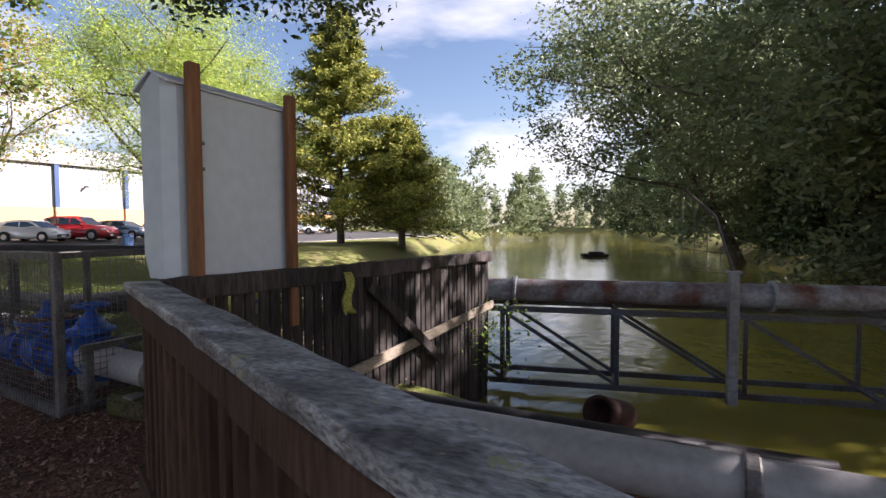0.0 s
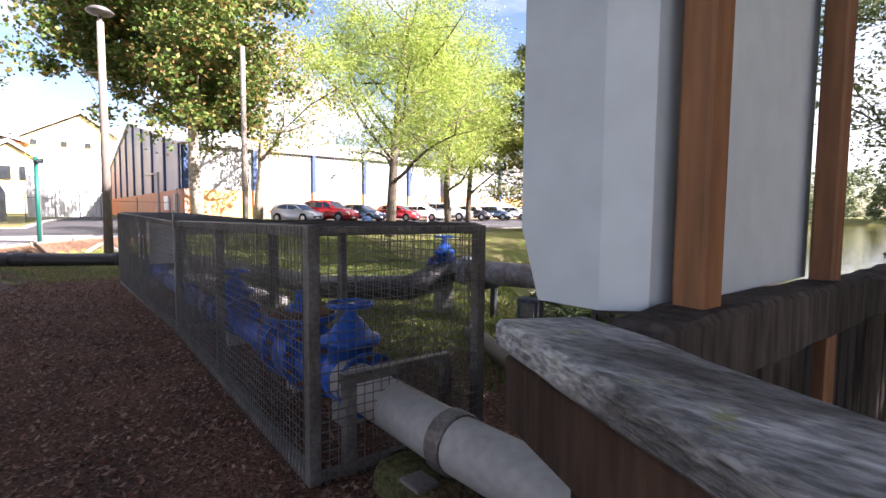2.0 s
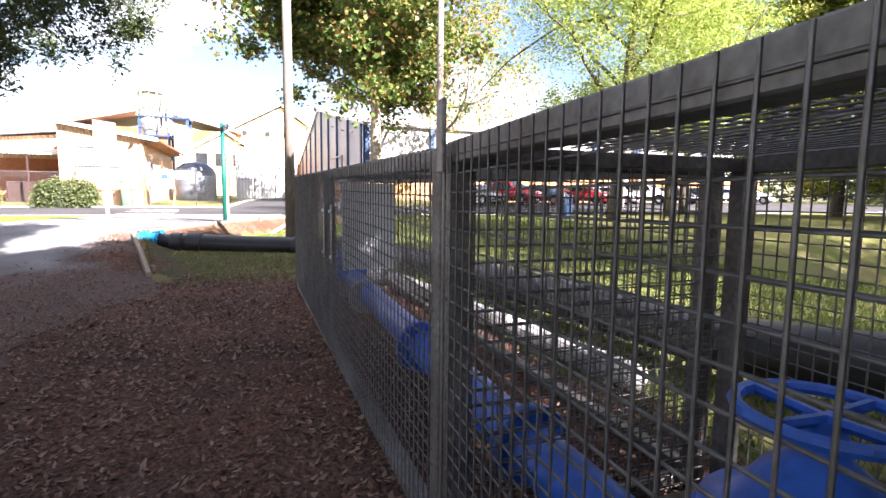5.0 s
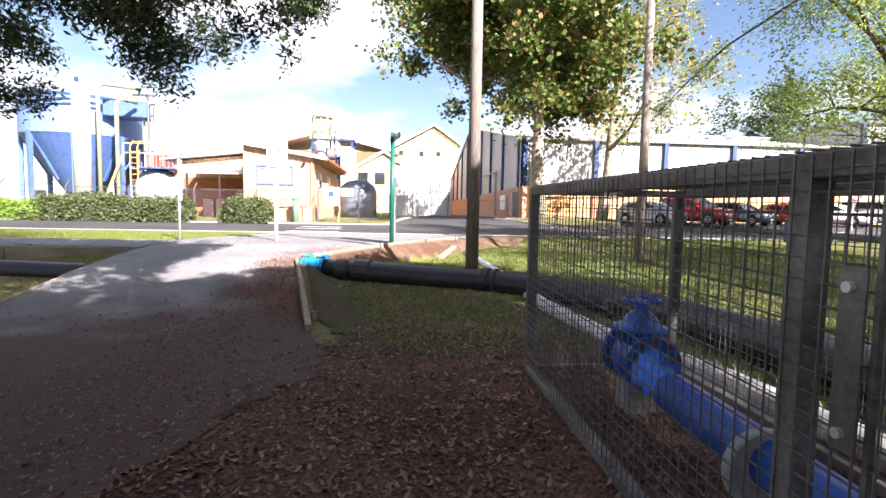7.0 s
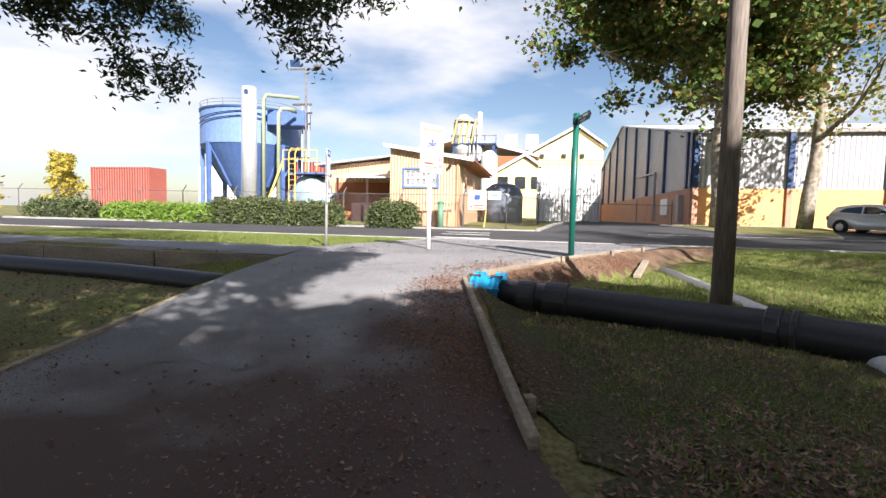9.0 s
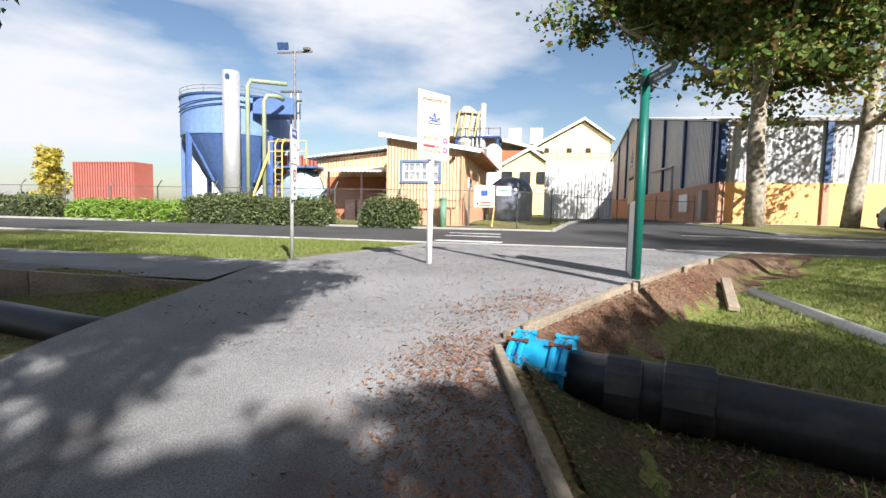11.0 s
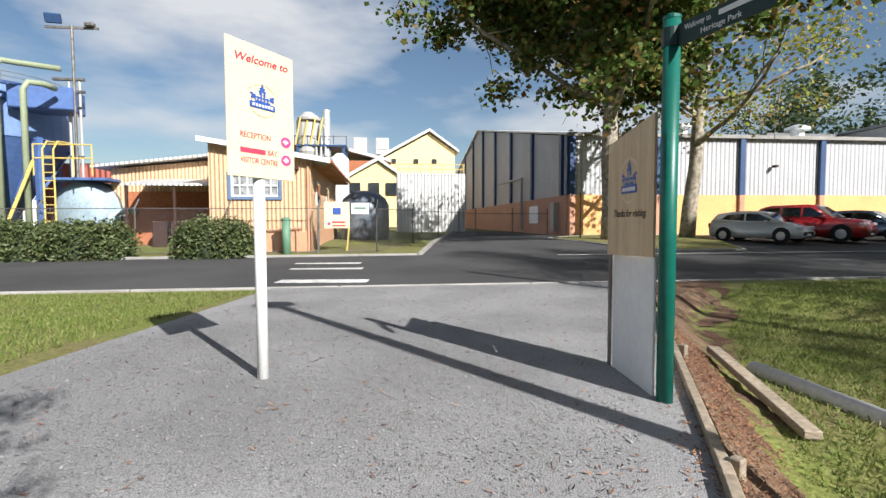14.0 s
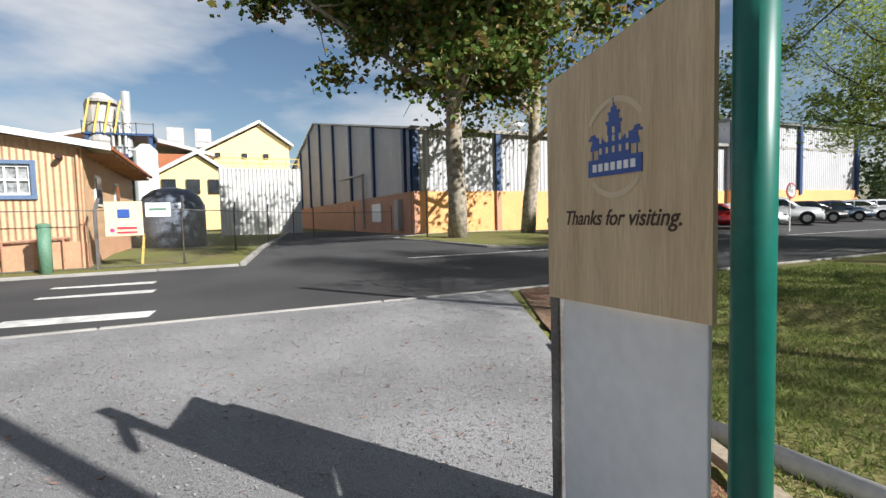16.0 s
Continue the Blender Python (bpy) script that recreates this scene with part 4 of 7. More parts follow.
def coupling(c, d, r):
    ax = Vector((0, 0, 1)).rotation_difference(Vector(d)).to_matrix().to_4x4()
    f = thing("pipe_coupling", (c[0], c[1], c[2] - r), "bright blue cast pipe coupling with long bolts", "pipe coupling")
    part("sleeve", lathe(B(), c, [(r * 0.9, -0.2), (r * 1.02, -0.12), (r * 1.06, 0), (r * 1.02, 0.12), (r * 0.9, 0.2)], 22, ax), M_CYAN, f, "", "", True)
    for s in (-0.17, -0.10, 0.10, 0.17):
        part("ring", lathe(B(), Vector(c) + Vector(d) * s, [(r * 1.18, -0.018), (r * 1.2, 0), (r * 1.18, 0.018)], 22, ax), M_CYAN, f)
    for k in range(8):
        an = 2 * math.pi * k / 8 + 0.2
        for s in (-1, 1):
            p = Matrix.Translation(Vector(c) + Vector(d) * (s * 0.135)) @ ax @ Vector((r * 1.24 * math.cos(an), r * 1.24 * math.sin(an), 0))
            part("bolt", lathe(B(), p, [(0.017, -0.07), (0.017, -0.045), (0.009, -0.04), (0.009, 0.04), (0.017, 0.045), (0.017, 0.07)], 6, ax), M_CYAN if k % 3 else M_RUSTBOLT, f)


coupling((-17.78, -0.34, 0.24), Vector((0.28, 0.96, 0)).normalized(), 0.185)
pipe_run("white_pipe", [(-22.75, 2.78, 0.11), (-19.5, 2.88, 0.08), (-15.3, 2.82, 0.09), (-13.7, 2.95, 0.10), (-12.7, 3.25, 0.11), (-9, 3.6, 0.12)], 0.085, M_PALEPIPE, "pale grey plastic pipe lying in the grass", "pipe")
pipe_run("black_pipe", [(-6.0, 4.6, 0.1), (-4.2, 3.7, 0.13), (-2.6, 3.2, 0.13), (1, 3.3, 0.13)], 0.09, M_BLACKPE, "black plastic pipe lying on the bank", "pipe")
lg = thing("timber_beam", (-22.1, 2.2, 0.1), "loose pale timber beam lying across the mulch", "timber beam")
part("plank", beam(B(), (-23.0, 2.49, 0.27), (-21.15, 1.97, 0.13), 0.13, 0.07, 0.01), M_BOARD, lg)


# ---- truss bridge carrying the pipe over the lake ----
def truss():
    a, b = Vector((-7.2, 5.27, 0.66)), Vector((15.0, 10.63, 0.66))
    d = (b - a).normalized()
    n = Vector((-d.y, d.x, 0))
    L = (b - a).length
    Z = Vector((0, 0, 1))
    pipe_run("rusty_pipe", [a + d * (L * k / 12) for k in range(13)], 0.155, M_RUST, "grey painted steel pipe with rust patches, over the water", "pipe",
             [(a + d * s, d, 0.19, 0.05, M_PIPE) for s in (0.25, 0.33, 2.0, 5.3, 8.5, 12.0, 16.0)])
    f = thing("pipe_bridge", a + d * 3.6 - Z * 1.4, "blue-grey lattice steel truss carrying a pipe across the lake", "pipe bridge")
    for s in (-0.32, 0.32):
        for z in (-0.22, -1.20):
            part("chord", beam(B(), a + d * 2.2 + n * s + Z * z, b + n * s + Z * z, 0.06, 0.07), M_TRUSS, f)
        for k in range(14):
            p = a + d * (2.2 + k * 1.48) + n * s
            part("upright", beam(B(), p - Z * 1.18, p - Z * 0.22, 0.05, 0.055), M_TRUSS, f)
            if k < 13:
                q = a + d * (2.2 + (k + 1) * 1.48) + n * s
                part("diagonal", beam(B(), p - Z * 0.25, q - Z * 1.17, 0.045, 0.045), M_TRUSS, f)
    for k in range(14):
        p = a + d * (2.2 + k * 1.48)
        for z in (-0.22, -1.20):
            part("tie", beam(B(), p - n * 0.32 + Z * z, p + n * 0.32 + Z * z, 0.035, 0.035), M_TRUSS, f)
    p = a + d * 7.95 - n * 0.42
    part("stout_post", box(B(), (p.x, p.y, 0.18), (0.11, 0.11, 1.6), 13, 0.006), M_PIPE, f, "pale grey square steel post")
    part("post_cap", box(B(), (p.x, p.y, 0.99), (0.16, 0.14, 0.03), 13, 0.004), M_PIPE, f)
    q = p + Vector((-0.55, 0.2, 0))
    part("rail_arm", rod(B(), [p + Z * 0.3, p + Vector((-0.2, 0.06, 1.0)), q + Z * 1.35], 0.018, 6), M_TRUSS, f)
    for k in range(5):
        r = p + (q - p) * (k / 4) * 1.05
        part("guard_wire", rod(B(), [r + Z * 0.32, r + Z * (0.4 + 0.24 * k)], 0.006, 5), M_WIRE, f)
    for z in (0.35, 0.6, 0.85):
        part("guard_wire", rod(B(), [q + Z * z + Vector((-0.05, 0, 0)), p + Z * z * 0.9], 0.006, 5), M_WIRE, f)
    gate_valve(a.x - 0.1, a.y - 0.02, 0.66, 0.13, 0.8)
    g = thing("pipe_trestle", a + d * 0.6 - Z * 0.65, "rusty steel trestle under the pipe end", "pipe support")
    for s in (-0.2, 0.2):
        pp = a + d * 0.6 + n * s
        part("leg", box(B(), (pp.x, pp.y, 0.22), (0.07, 0.07, 0.55), 13, 0.004), M_TRUSS, g)
    pp = a + d * 0.6
    part("bearer", box(B(), (pp.x, pp.y, 0.48), (0.1, 0.6, 0.07), 13, 0.004), M_TRUSS, g)


truss()
pe = thing("pipe_end", (-0.55, 5.2, -0.6), "rust-brown open end of an old steel pipe at the water's edge", "pipe")
part("tube", lathe(B(), (-0.55, 5.2, -0.42), [(0.17, -0.35), (0.17, 0.26), (0.13, 0.26), (0.13, 0.05)], 20, Euler((radians(70), 0, radians(-15))).to_matrix().to_4x4()), M_OLDRUST, pe, "", "", True)
raft = thing("raft", (-7.0, 38.0, WATER_Z), "small dark floating raft on the lake", "raft")
part("deck", box(B(), (-7.0, 38.0, WATER_Z + 0.12), (1.9, 1.2, 0.2), 20, 0.05), M_DARKWOOD, raft)
part("hump", box(B(), (-6.9, 38.0, WATER_Z + 0.3), (1.1, 0.6, 0.18), 20, 0.06), M_DARKWOOD, raft)


# ---- poles and signs ----
def lamp_pole(x, y, h, r, lamp):
    z = g1(x, y)
    f = thing("lamp_post" if lamp else "timber_post", (x, y, z), "tall weathered round timber pole" + (" with a lamp head" if lamp else " standing in the grass"), "pole")
    part("pole", rod(B(), [(x, y, z - 0.2), (x, y, z + h * 0.5), (x, y, z + h)], r, 14, r * 0.72), M_POLE, f, "", "", True)
    if lamp:
        part("bracket", rod(B(), [(x, y, z + h - 0.05), (x, y, z + h + 0.18)], 0.05, 10), M_GALV, f)
        part("lamp_head", lathe(B(), (x, y, z + h + 0.15), [(0.08, 0), (0.30, 0.07), (0.32, 0.12), (0.2, 0.2), (0.05, 0.24)], 18), M_GALV, f, "grey disc lamp head", "", True)


lamp_pole(-17.87, 2.26, 6.25, 0.115, True)
lamp_pole(-21.4, 6.95, 7.5, 0.12, False)


def words(name, body, size, m, material, parent, label="", shear=0.0, bold=0.0, align="CENTER"):
    cu = bpy.data.curves.new(name, "FONT")
    cu.body, cu.size, cu.align_x, cu.align_y, cu.extrude, cu.shear, cu.offset = body, size, align, "CENTER", 0.0015, shear, bold
    tmp = bpy.data.objects.new(name, cu)
    me = bpy.data.meshes.new_from_object(tmp)
    bpy.data.objects.remove(tmp)
    me.transform(m)
    return link_mesh(name, me, material, parent, label)


def face_frame(o, right, up):
    """A matrix whose x runs right, y up and z out of a sign's face."""
    r, u = Vector(right).normalized(), Vector(up).normalized()
    m = Matrix((r, u, r.cross(u))).transposed().to_4x4()
    m.translation = o
    return m


def flat(bm, m, x0, y0, x1, y1, t=0.002):
    mm = m @ Matrix.Translation(((x0 + x1) / 2, (y0 + y1) / 2, t / 2)) @ Matrix.Diagonal((x1 - x0, y1 - y0, t, 1))
    bmesh.ops.create_cube(bm, size=1.0, matrix=mm)
    return bm


def ring(bm, m, c, r0, r1, a0=0, a1=360, t=0.002):
    n = max(6, int((a1 - a0) / 12))
    pr = [(c[0] + r * math.cos(radians(a0 + (a1 - a0) * k / n)), c[1] + r * math.sin(radians(a0 + (a1 - a0) * k / n)), z) for k in range(n + 1) for r, z in ((r0, t), (r1, t))]
    vs = [bm.verts.new(m @ Vector(p)) for p in pr]
    for k in range(n):
        bm.faces.new((vs[2 * k], vs[2 * k + 1], vs[2 * k + 3], vs[2 * k + 2]))
    return bm


def emblem(m, cx, cy, s, parent):
    """A plain badge: a stepped building over a band, palms, and arcs."""
    bm = B()
    for x0, y0, x1, y1 in ((-0.30, 0, -0.12, 0.22), (0.12, 0, 0.30, 0.22), (-0.12, 0, 0.12, 0.42), (-0.15, 0.42, 0.15, 0.46), (-0.09, 0.46, 0.09, 0.54), (-0.11, 0.54, 0.11, 0.57), (-0.05, 0.57, 0.05, 0.63), (-0.012, 0.63, 0.012, 0.74),
                           (-0.42, 0, -0.405, 0.26), (0.405, 0, 0.42, 0.26), (-0.5, 0.26, -0.34, 0.29), (0.34, 0.26, 0.5, 0.29), (-0.46, 0.29, -0.37, 0.33), (0.37, 0.29, 0.46, 0.33)):
        flat(bm, m, cx + x0 * s, cy + y0 * s, cx + x1 * s, cy + y1 * s)
    for sx in (-1, 1):
        ring(bm, m, (cx + sx * 0.30 * s, cy + 0.12 * s), 0.0, 0.16 * s, 0, 180, 0.0025)
    part("emblem_building", bm, M_INKBLUE, parent)
    bm = B()
    for k in range(5):
        for z in (0.06, 0.2, 0.3):
            if z < 0.25 or abs(k - 2) < 1:
                flat(bm, m, cx + (-0.27 + k * 0.125) * s, cy + z * s, cx + (-0.225 + k * 0.125) * s, cy + (z + 0.08) * s, 0.0035)
    part("emblem_window", bm, M_INKTAN, parent)
    part("emblem_band", flat(B(), m, cx - 0.5 * s, cy - 0.22 * s, cx + 0.5 * s, cy + 0.0 * s, 0.004), M_INKBLUE, parent)
    bm = B()
    for k in range(7):
        flat(bm, m, cx + (-0.40 + k * 0.12) * s, cy - 0.16 * s, cx + (-0.32 + k * 0.12) * s, cy - 0.06 * s, 0.006)
    part("emblem_bars", bm, M_SIGNWHITE, parent)
    bm = B()
    ring(bm, m, (cx, cy + 0.12 * s), 0.56 * s, 0.63 * s, 35, 145)
    part("emblem_arc", bm, M_INKTAN, parent)
    part("emblem_arc", ring(B(), m, (cx, cy + 0.12 * s), 0.56 * s, 0.63 * s, 225, 315), M_INKTAN, parent)


def welcome_sign():
    x, y = -22.02, -2.03
    z = g1(x, y)
    f = thing("welcome_sign", (x, y, z), "cream visitor sign on a white round post in the gravel", "sign")
    part("post", rod(B(), [(x, y, z - 0.1), (x, y, 2.45)], 0.045, 14), M_WHITEPOST, f, "", "", True)
    r = Vector((-0.83, 0.55, 0)).normalized()
    nf = Vector((0.55, 0.83, 0)).normalized()
    part("panel", box(B(), (x + nf.x * 0.052, y + nf.y * 0.052, 2.50), (0.66, 0.012, 0.99), math.degrees(math.atan2(-0.55, 0.83)), 0.003), M_CREAM, f)
    m = face_frame(Vector((x, y, 2.50)) + nf * 0.0605, r, (0, 0, 1)) @ Matrix.Diagonal((1.26, 1.0, 1, 1))
    words("lettering", "Welcome to", 0.082, m @ Matrix.Translation((0, 0.385, 0)) @ Matrix.Rotation(radians(4), 4, "Z"), M_INKRED, f, "", 0.3, 0.001)
    emblem(m, 0.0, 0.075, 0.20, f)
    words("lettering", "RECEPTION", 0.062, m @ Matrix.Translation((-0.175, -0.185, 0)) @ Matrix.Diagonal((0.72, 1, 1, 1)), M_INKRED, f, align="LEFT")
    part("lettering_bar", flat(B(), m, -0.175, -0.315, 0.015, -0.278), M_INKRED, f)
    words("lettering", "BAY", 0.062, m @ Matrix.Translation((0.03, -0.297, 0)) @ Matrix.Diagonal((0.72, 1, 1, 1)), M_INKRED, f, align="LEFT")
    words("lettering", "VISITOR CENTRE", 0.062, m @ Matrix.Translation((-0.175, -0.37, 0)) @ Matrix.Diagonal((0.62, 1, 1, 1)), M_INKRED, f, align="LEFT")
    for yy in (-0.19, -0.335):
        part("arrow_disc", ring(B(), m, (0.185, yy), 0.0, 0.043), M_INKPINK, f)
        bm = flat(B(), m, 0.16, yy - 0.006, 0.205, yy + 0.006, 0.004)
        mm = m @ Matrix.Translation((0.198, yy, 0))
        for sg in (-1, 1):
            flat(bm, mm @ Matrix.Rotation(radians(sg * 40), 4, "Z"), -0.028, -0.005, 0.006, 0.005, 0.0042)
        part("arrow", bm, M_SIGNWHITE, f)


def visitor_panel():
    f = thing("visitor_sign", (-21.6, 0.83, 0.42), "varnished plywood visitor sign over a white panel between two posts", "sign")
    gx, gy, z = -21.13, 0.82, g1(-21.1, 0.75)
    a, b = Vector((-22.02, 0.86, 0)), Vector((-21.24, 0.80, 0))
    d = (b - a).normalized()
    face = Vector((-d.y, d.x, 0))
    if face.y > 0:
        face = -face
    ang = math.degrees(math.atan2(d.y, d.x))
    mid = (a + b) / 2
    bm = B()
    pm = face_frame(mid + face * 0.03, d, (0, 0, 1))
    vs = [bm.verts.new(pm @ Vector((sx, zz, t))) for t in (-0.009, 0.009) for sx, zz in ((-0.41, 1.385), (0.43, 1.42), (0.43, 2.40), (-0.41, 2.30))]
    for q in ((0, 3, 2, 1), (4, 5, 6, 7), (0, 1, 5, 4), (1, 2, 6, 5), (2, 3, 7, 6), (3, 0, 4, 7)):
        bm.faces.new([vs[i] for i in q])
    part("plywood_panel", bm, M_PLY, f)
    part("white_panel", box(B(), (mid.x + 0.02, mid.y, 0.92), (0.74, 0.018, 1.0), ang, 0.003), M_WPANEL, f)
    part("square_post", box(B(), (-22.03, 0.87, 1.2), (0.06, 0.06, 1.7), ang, 0.004), M_GALV, f, "dark steel post")
    m = face_frame(mid + face * 0.0395, d, (0, 0, 1))
    emblem(m, 0.02, 1.94, 0.28, f)
    words("lettering", "Thanks for visiting.", 0.08, m @ Matrix.Translation((0.02, 1.725, 0)), M_INKDARK, f, "dark script lettering", 0.3, 0.0008)
    g = thing("finger_post", (gx, gy, z), "round green steel post with a dark green finger sign", "signpost")
    part("post", rod(B(), [(gx, gy, z - 0.1), (gx, gy, 2.98)], 0.055, 18), M_GREENPOST, g, "", "", True)
    part("cap", lathe(B(), (gx, gy, 2.98), [(0.058, 0), (0.058, 0.02), (0.03, 0.035)], 18), M_GREENPOST, g)
    dr = Vector((0.97, 0.24, 0)).normalized()
    o = Vector((gx, gy, 2.86)) + dr * 0.06
    fm = face_frame(o, dr, (0, 0, 1))
    bm = B()
    pts = [(0, -0.07), (0.62, -0.07), (0.70, 0.0), (0.62, 0.07), (0, 0.07)]
    lo, hi = [bm.verts.new(fm @ Vector((*p, -0.006))) for p in pts], [bm.verts.new(fm @ Vector((*p, 0.006))) for p in pts]
    for i in range(5):
        bm.faces.new((lo[i], lo[(i + 1) % 5], hi[(i + 1) % 5], hi[i]))
    bm.faces.new(lo[::-1]), bm.faces.new(hi)
    part("finger", bm, M_DARKGREEN, g)
    m = fm @ Matrix.Translation((0, 0, 0.0065))
    words("lettering", "Walkway to", 0.05, m @ Matrix.Translation((0.05, 0.028, 0)) @ Matrix.Diagonal((0.8, 1, 1, 1)), M_SIGNWHITE, g, align="LEFT")
    part("lettering_bar", flat(B(), m, 0.30, 0.012, 0.56, 0.044), M_SIGNWHITE, g)
    words("lettering", "Heritage Park", 0.05, m @ Matrix.Translation((0.31, -0.034, 0)), M_SIGNWHITE, g)
    part("band", lathe(B(), (gx, gy, 2.80), [(0.062, 0), (0.062, 0.12)], 18), M_DARKGREEN, g)


def notice_sign():
    x, y = -22.1, -4.35
    z = g1(x, y)
    f = thing("notice_sign", (x, y, z), "white notice board and speed sign on a steel post", "sign")
    part("post", rod(B(), [(x, y, z - 0.1), (x, y, 2.48)], 0.03, 10), M_LIGHTPIPE, f, "", "", True)
    m = face_frame(Vector((x - 0.008, y + 0.036, 0)), (-0.98, -0.2, 0), (0, 0, 1))
    part("notice_plate", flat(B(), m, -0.15, 1.950, 0.15, 2.510, 0.008), M_SIGNWHITE, f)
    mm = m @ Matrix.Translation((0, 0, 0.008))
    part("notice_header", flat(B(), mm, -0.14, 2.357, 0.14, 2.495), M_INKBLUE, f)
    words("lettering", "NOTICE", 0.075, mm @ Matrix.Translation((0, 2.426, 0.002)) @ Matrix.Diagonal((0.78, 1, 1, 1)), M_SIGNWHITE, f)
    for body, zz, sx in (("ABSOLUTELY", 2.249, 0.52), ("NO", 2.149, 0.8), ("OVERTAKING", 2.050, 0.52)):
        words("lettering", body, 0.062, mm @ Matrix.Translation((0, zz, 0)) @ Matrix.Diagonal((sx, 1, 1, 1)), M_INKGREY, f)
    part("speed_plate", flat(B(), m, -0.13, 1.375, 0.13, 1.930, 0.008), M_SIGNWHITE, f)
    part("red_ring", ring(B(), mm, (0, 1.761), 0.068, 0.10), M_INKRED, f)
    words("lettering", "10", 0.105, mm @ Matrix.Translation((0, 1.761, 0)) @ Matrix.Diagonal((0.8, 1, 1, 1)), M_INKDARK, f)
    for body, zz in (("SPEED", 1.552), ("LIMIT", 1.455)):
        words("lettering", body, 0.07, mm @ Matrix.Translation((0, zz, 0)) @ Matrix.Diagonal((0.7, 1, 1, 1)), M_INKDARK, f)


welcome_sign()
visitor_panel()
notice_sign()

# ---- office and works across the road ----
def office():
    f = thing("office_building", (-38, -4, 0.4), "small peach corrugated office with a low sloping roof and blue-framed window", "building")
    x0, x1, ya, yb = -38.0, -48.0, -7.75, -3.95
    # front wall with the window opening
    wy0, wy1, wz0, wz1 = -6.95, -5.15, 2.66, 3.55
    for y0, y1, za, zb0, zb1 in ((ya, wy0, 1.3, 4.72, 4.55), (wy1, yb, 1.3, 4.28, 4.08), (wy0, wy1, 1.3, wz0, wz0), (wy0, wy1, wz1, 4.55, 4.28)):
        lo = wz1 if za == wz1 else za
        part("front_wall", hull_yz(B(), [(y0, lo), (y1, lo), (y1, zb1), (y0, zb0)], x0, x0 - 0.15), M_PEACH, f)
    part("plinth", box(B(), (x0 - 5, (ya + yb) / 2, 0.8), (10.06, yb - ya + 0.06, 1.05)), M_PLINTH, f, "salmon painted plinth")
    part("side_wall", box(B(), ((x0 + x1) / 2, yb - 0.08, 2.7), (9.98, 0.15, 2.78)), M_PEACHX, f)
    part("rear_wall", box(B(), (x1, (ya + yb) / 2, 2.8), (0.15, yb - ya - 0.3, 3.0)), M_PEACH, f)
    part("side_wall", box(B(), ((x0 + x1) / 2, ya + 0.08, 3.0), (9.98, 0.15, 3.3)), M_PEACHX, f)
    bm = B()
    hull_yz(bm, [(ya - 0.25, 4.80), (yb + 0.75, 4.03), (yb + 0.75, 4.12), (ya - 0.25, 4.90)], x0 + 0.35, x1 - 0.3)
    part("roof", bm, M_ROOF, f)
    part("fascia", hull_yz(B(), [(ya - 0.3, 4.74), (yb + 0.8, 3.95), (yb + 0.8, 4.14), (ya - 0.3, 4.92)], x0 + 0.36, x0 + 0.39), M_WHITEPOST, f, "white fascia board")
    part("gutter", beam(B(), (x0 + 0.35, yb + 0.8, 4.02), (x1, yb + 0.8, 4.02), 0.1, 0.1), M_BRICK, f)
    w = part("window", box(B(), (x0 - 0.08, (wy0 + wy1) / 2, (wz0 + wz1) / 2), (0.02, wy1 - wy0, wz1 - wz0)), M_PANE, f, "multi-pane window with pale curtains")
    for c, s in (((x0 + 0.03, (wy0 + wy1) / 2, wz0 - 0.05), (0.08, wy1 - wy0 + 0.24, 0.12)), ((x0 + 0.03, (wy0 + wy1) / 2, wz1 + 0.05), (0.08, wy1 - wy0 + 0.24, 0.12)),
                 ((x0 + 0.03, wy0 - 0.05, (wz0 + wz1) / 2), (0.08, 0.12, wz1 - wz0)), ((x0 + 0.03, wy1 + 0.05, (wz0 + wz1) / 2), (0.08, 0.12, wz1 - wz0))):
        part("blue_frame", box(B(), c, s, 0, 0.01), M_FRAMEBLUE, f, "slate blue painted window frame")
    for k in range(7):
        part("glazing_bar", box(B(), (x0 - 0.04, wy0 + 0.03 + (wy1 - wy0 - 0.06) * k / 6, (wz0 + wz1) / 2), (0.05, 0.10 if k in (0, 3, 6) else 0.045, wz1 - wz0)), M_WHITEPOST, w)
    for z in (wz0 + 0.05, (wz0 + wz1) / 2, wz1 - 0.05):
        part("glazing_bar", box(B(), (x0 - 0.035, (wy0 + wy1) / 2, z), (0.05, wy1 - wy0, 0.06)), M_WHITEPOST, w)
    for x, s in ((-40.0, 1.0), (-43.5, 0.9)):
        part("side_window", box(B(), (x, yb + 0.005, 2.9), (s, 0.06, 1.0)), M_WHITEPOST, f)
        part("side_pane", box(B(), (x, yb + 0.03, 2.9), (s - 0.2, 0.06, 0.8)), M_GLASS, f)
    # recessed wing with porch
    part("wing_wall", hull_yz(B(), [(-13.0, 0.4), (ya - 0.1, 0.4), (ya - 0.1, 4.55), (-13.0, 4.05)], -41.5, -47.5), M_PEACH, f)
    part("wing_roof", hull_yz(B(), [(-13.6, 4.05), (ya - 0.26, 4.68), (ya - 0.26, 4.78), (-13.6, 4.16)], -41.0, -48), M_ROOF, f)
    part("porch_roof", hull_xz(B(), [(-41.4, 3.55), (-38.9, 3.15), (-38.9, 3.22), (-41.4, 3.62)], -11.4, ya - 0.05), M_ROOF, f)
    for y in (-11.2, -9.4):
        part("porch_post", box(B(), (-39.0, y, 1.8), (0.09, 0.09, 2.75)), M_INKDARK, f)
    part("porch_recess", box(B(), (-41.44, -10.4, 1.75), (0.1, 3.9, 2.6)), M_BRICK, f, "dark red recessed porch wall")
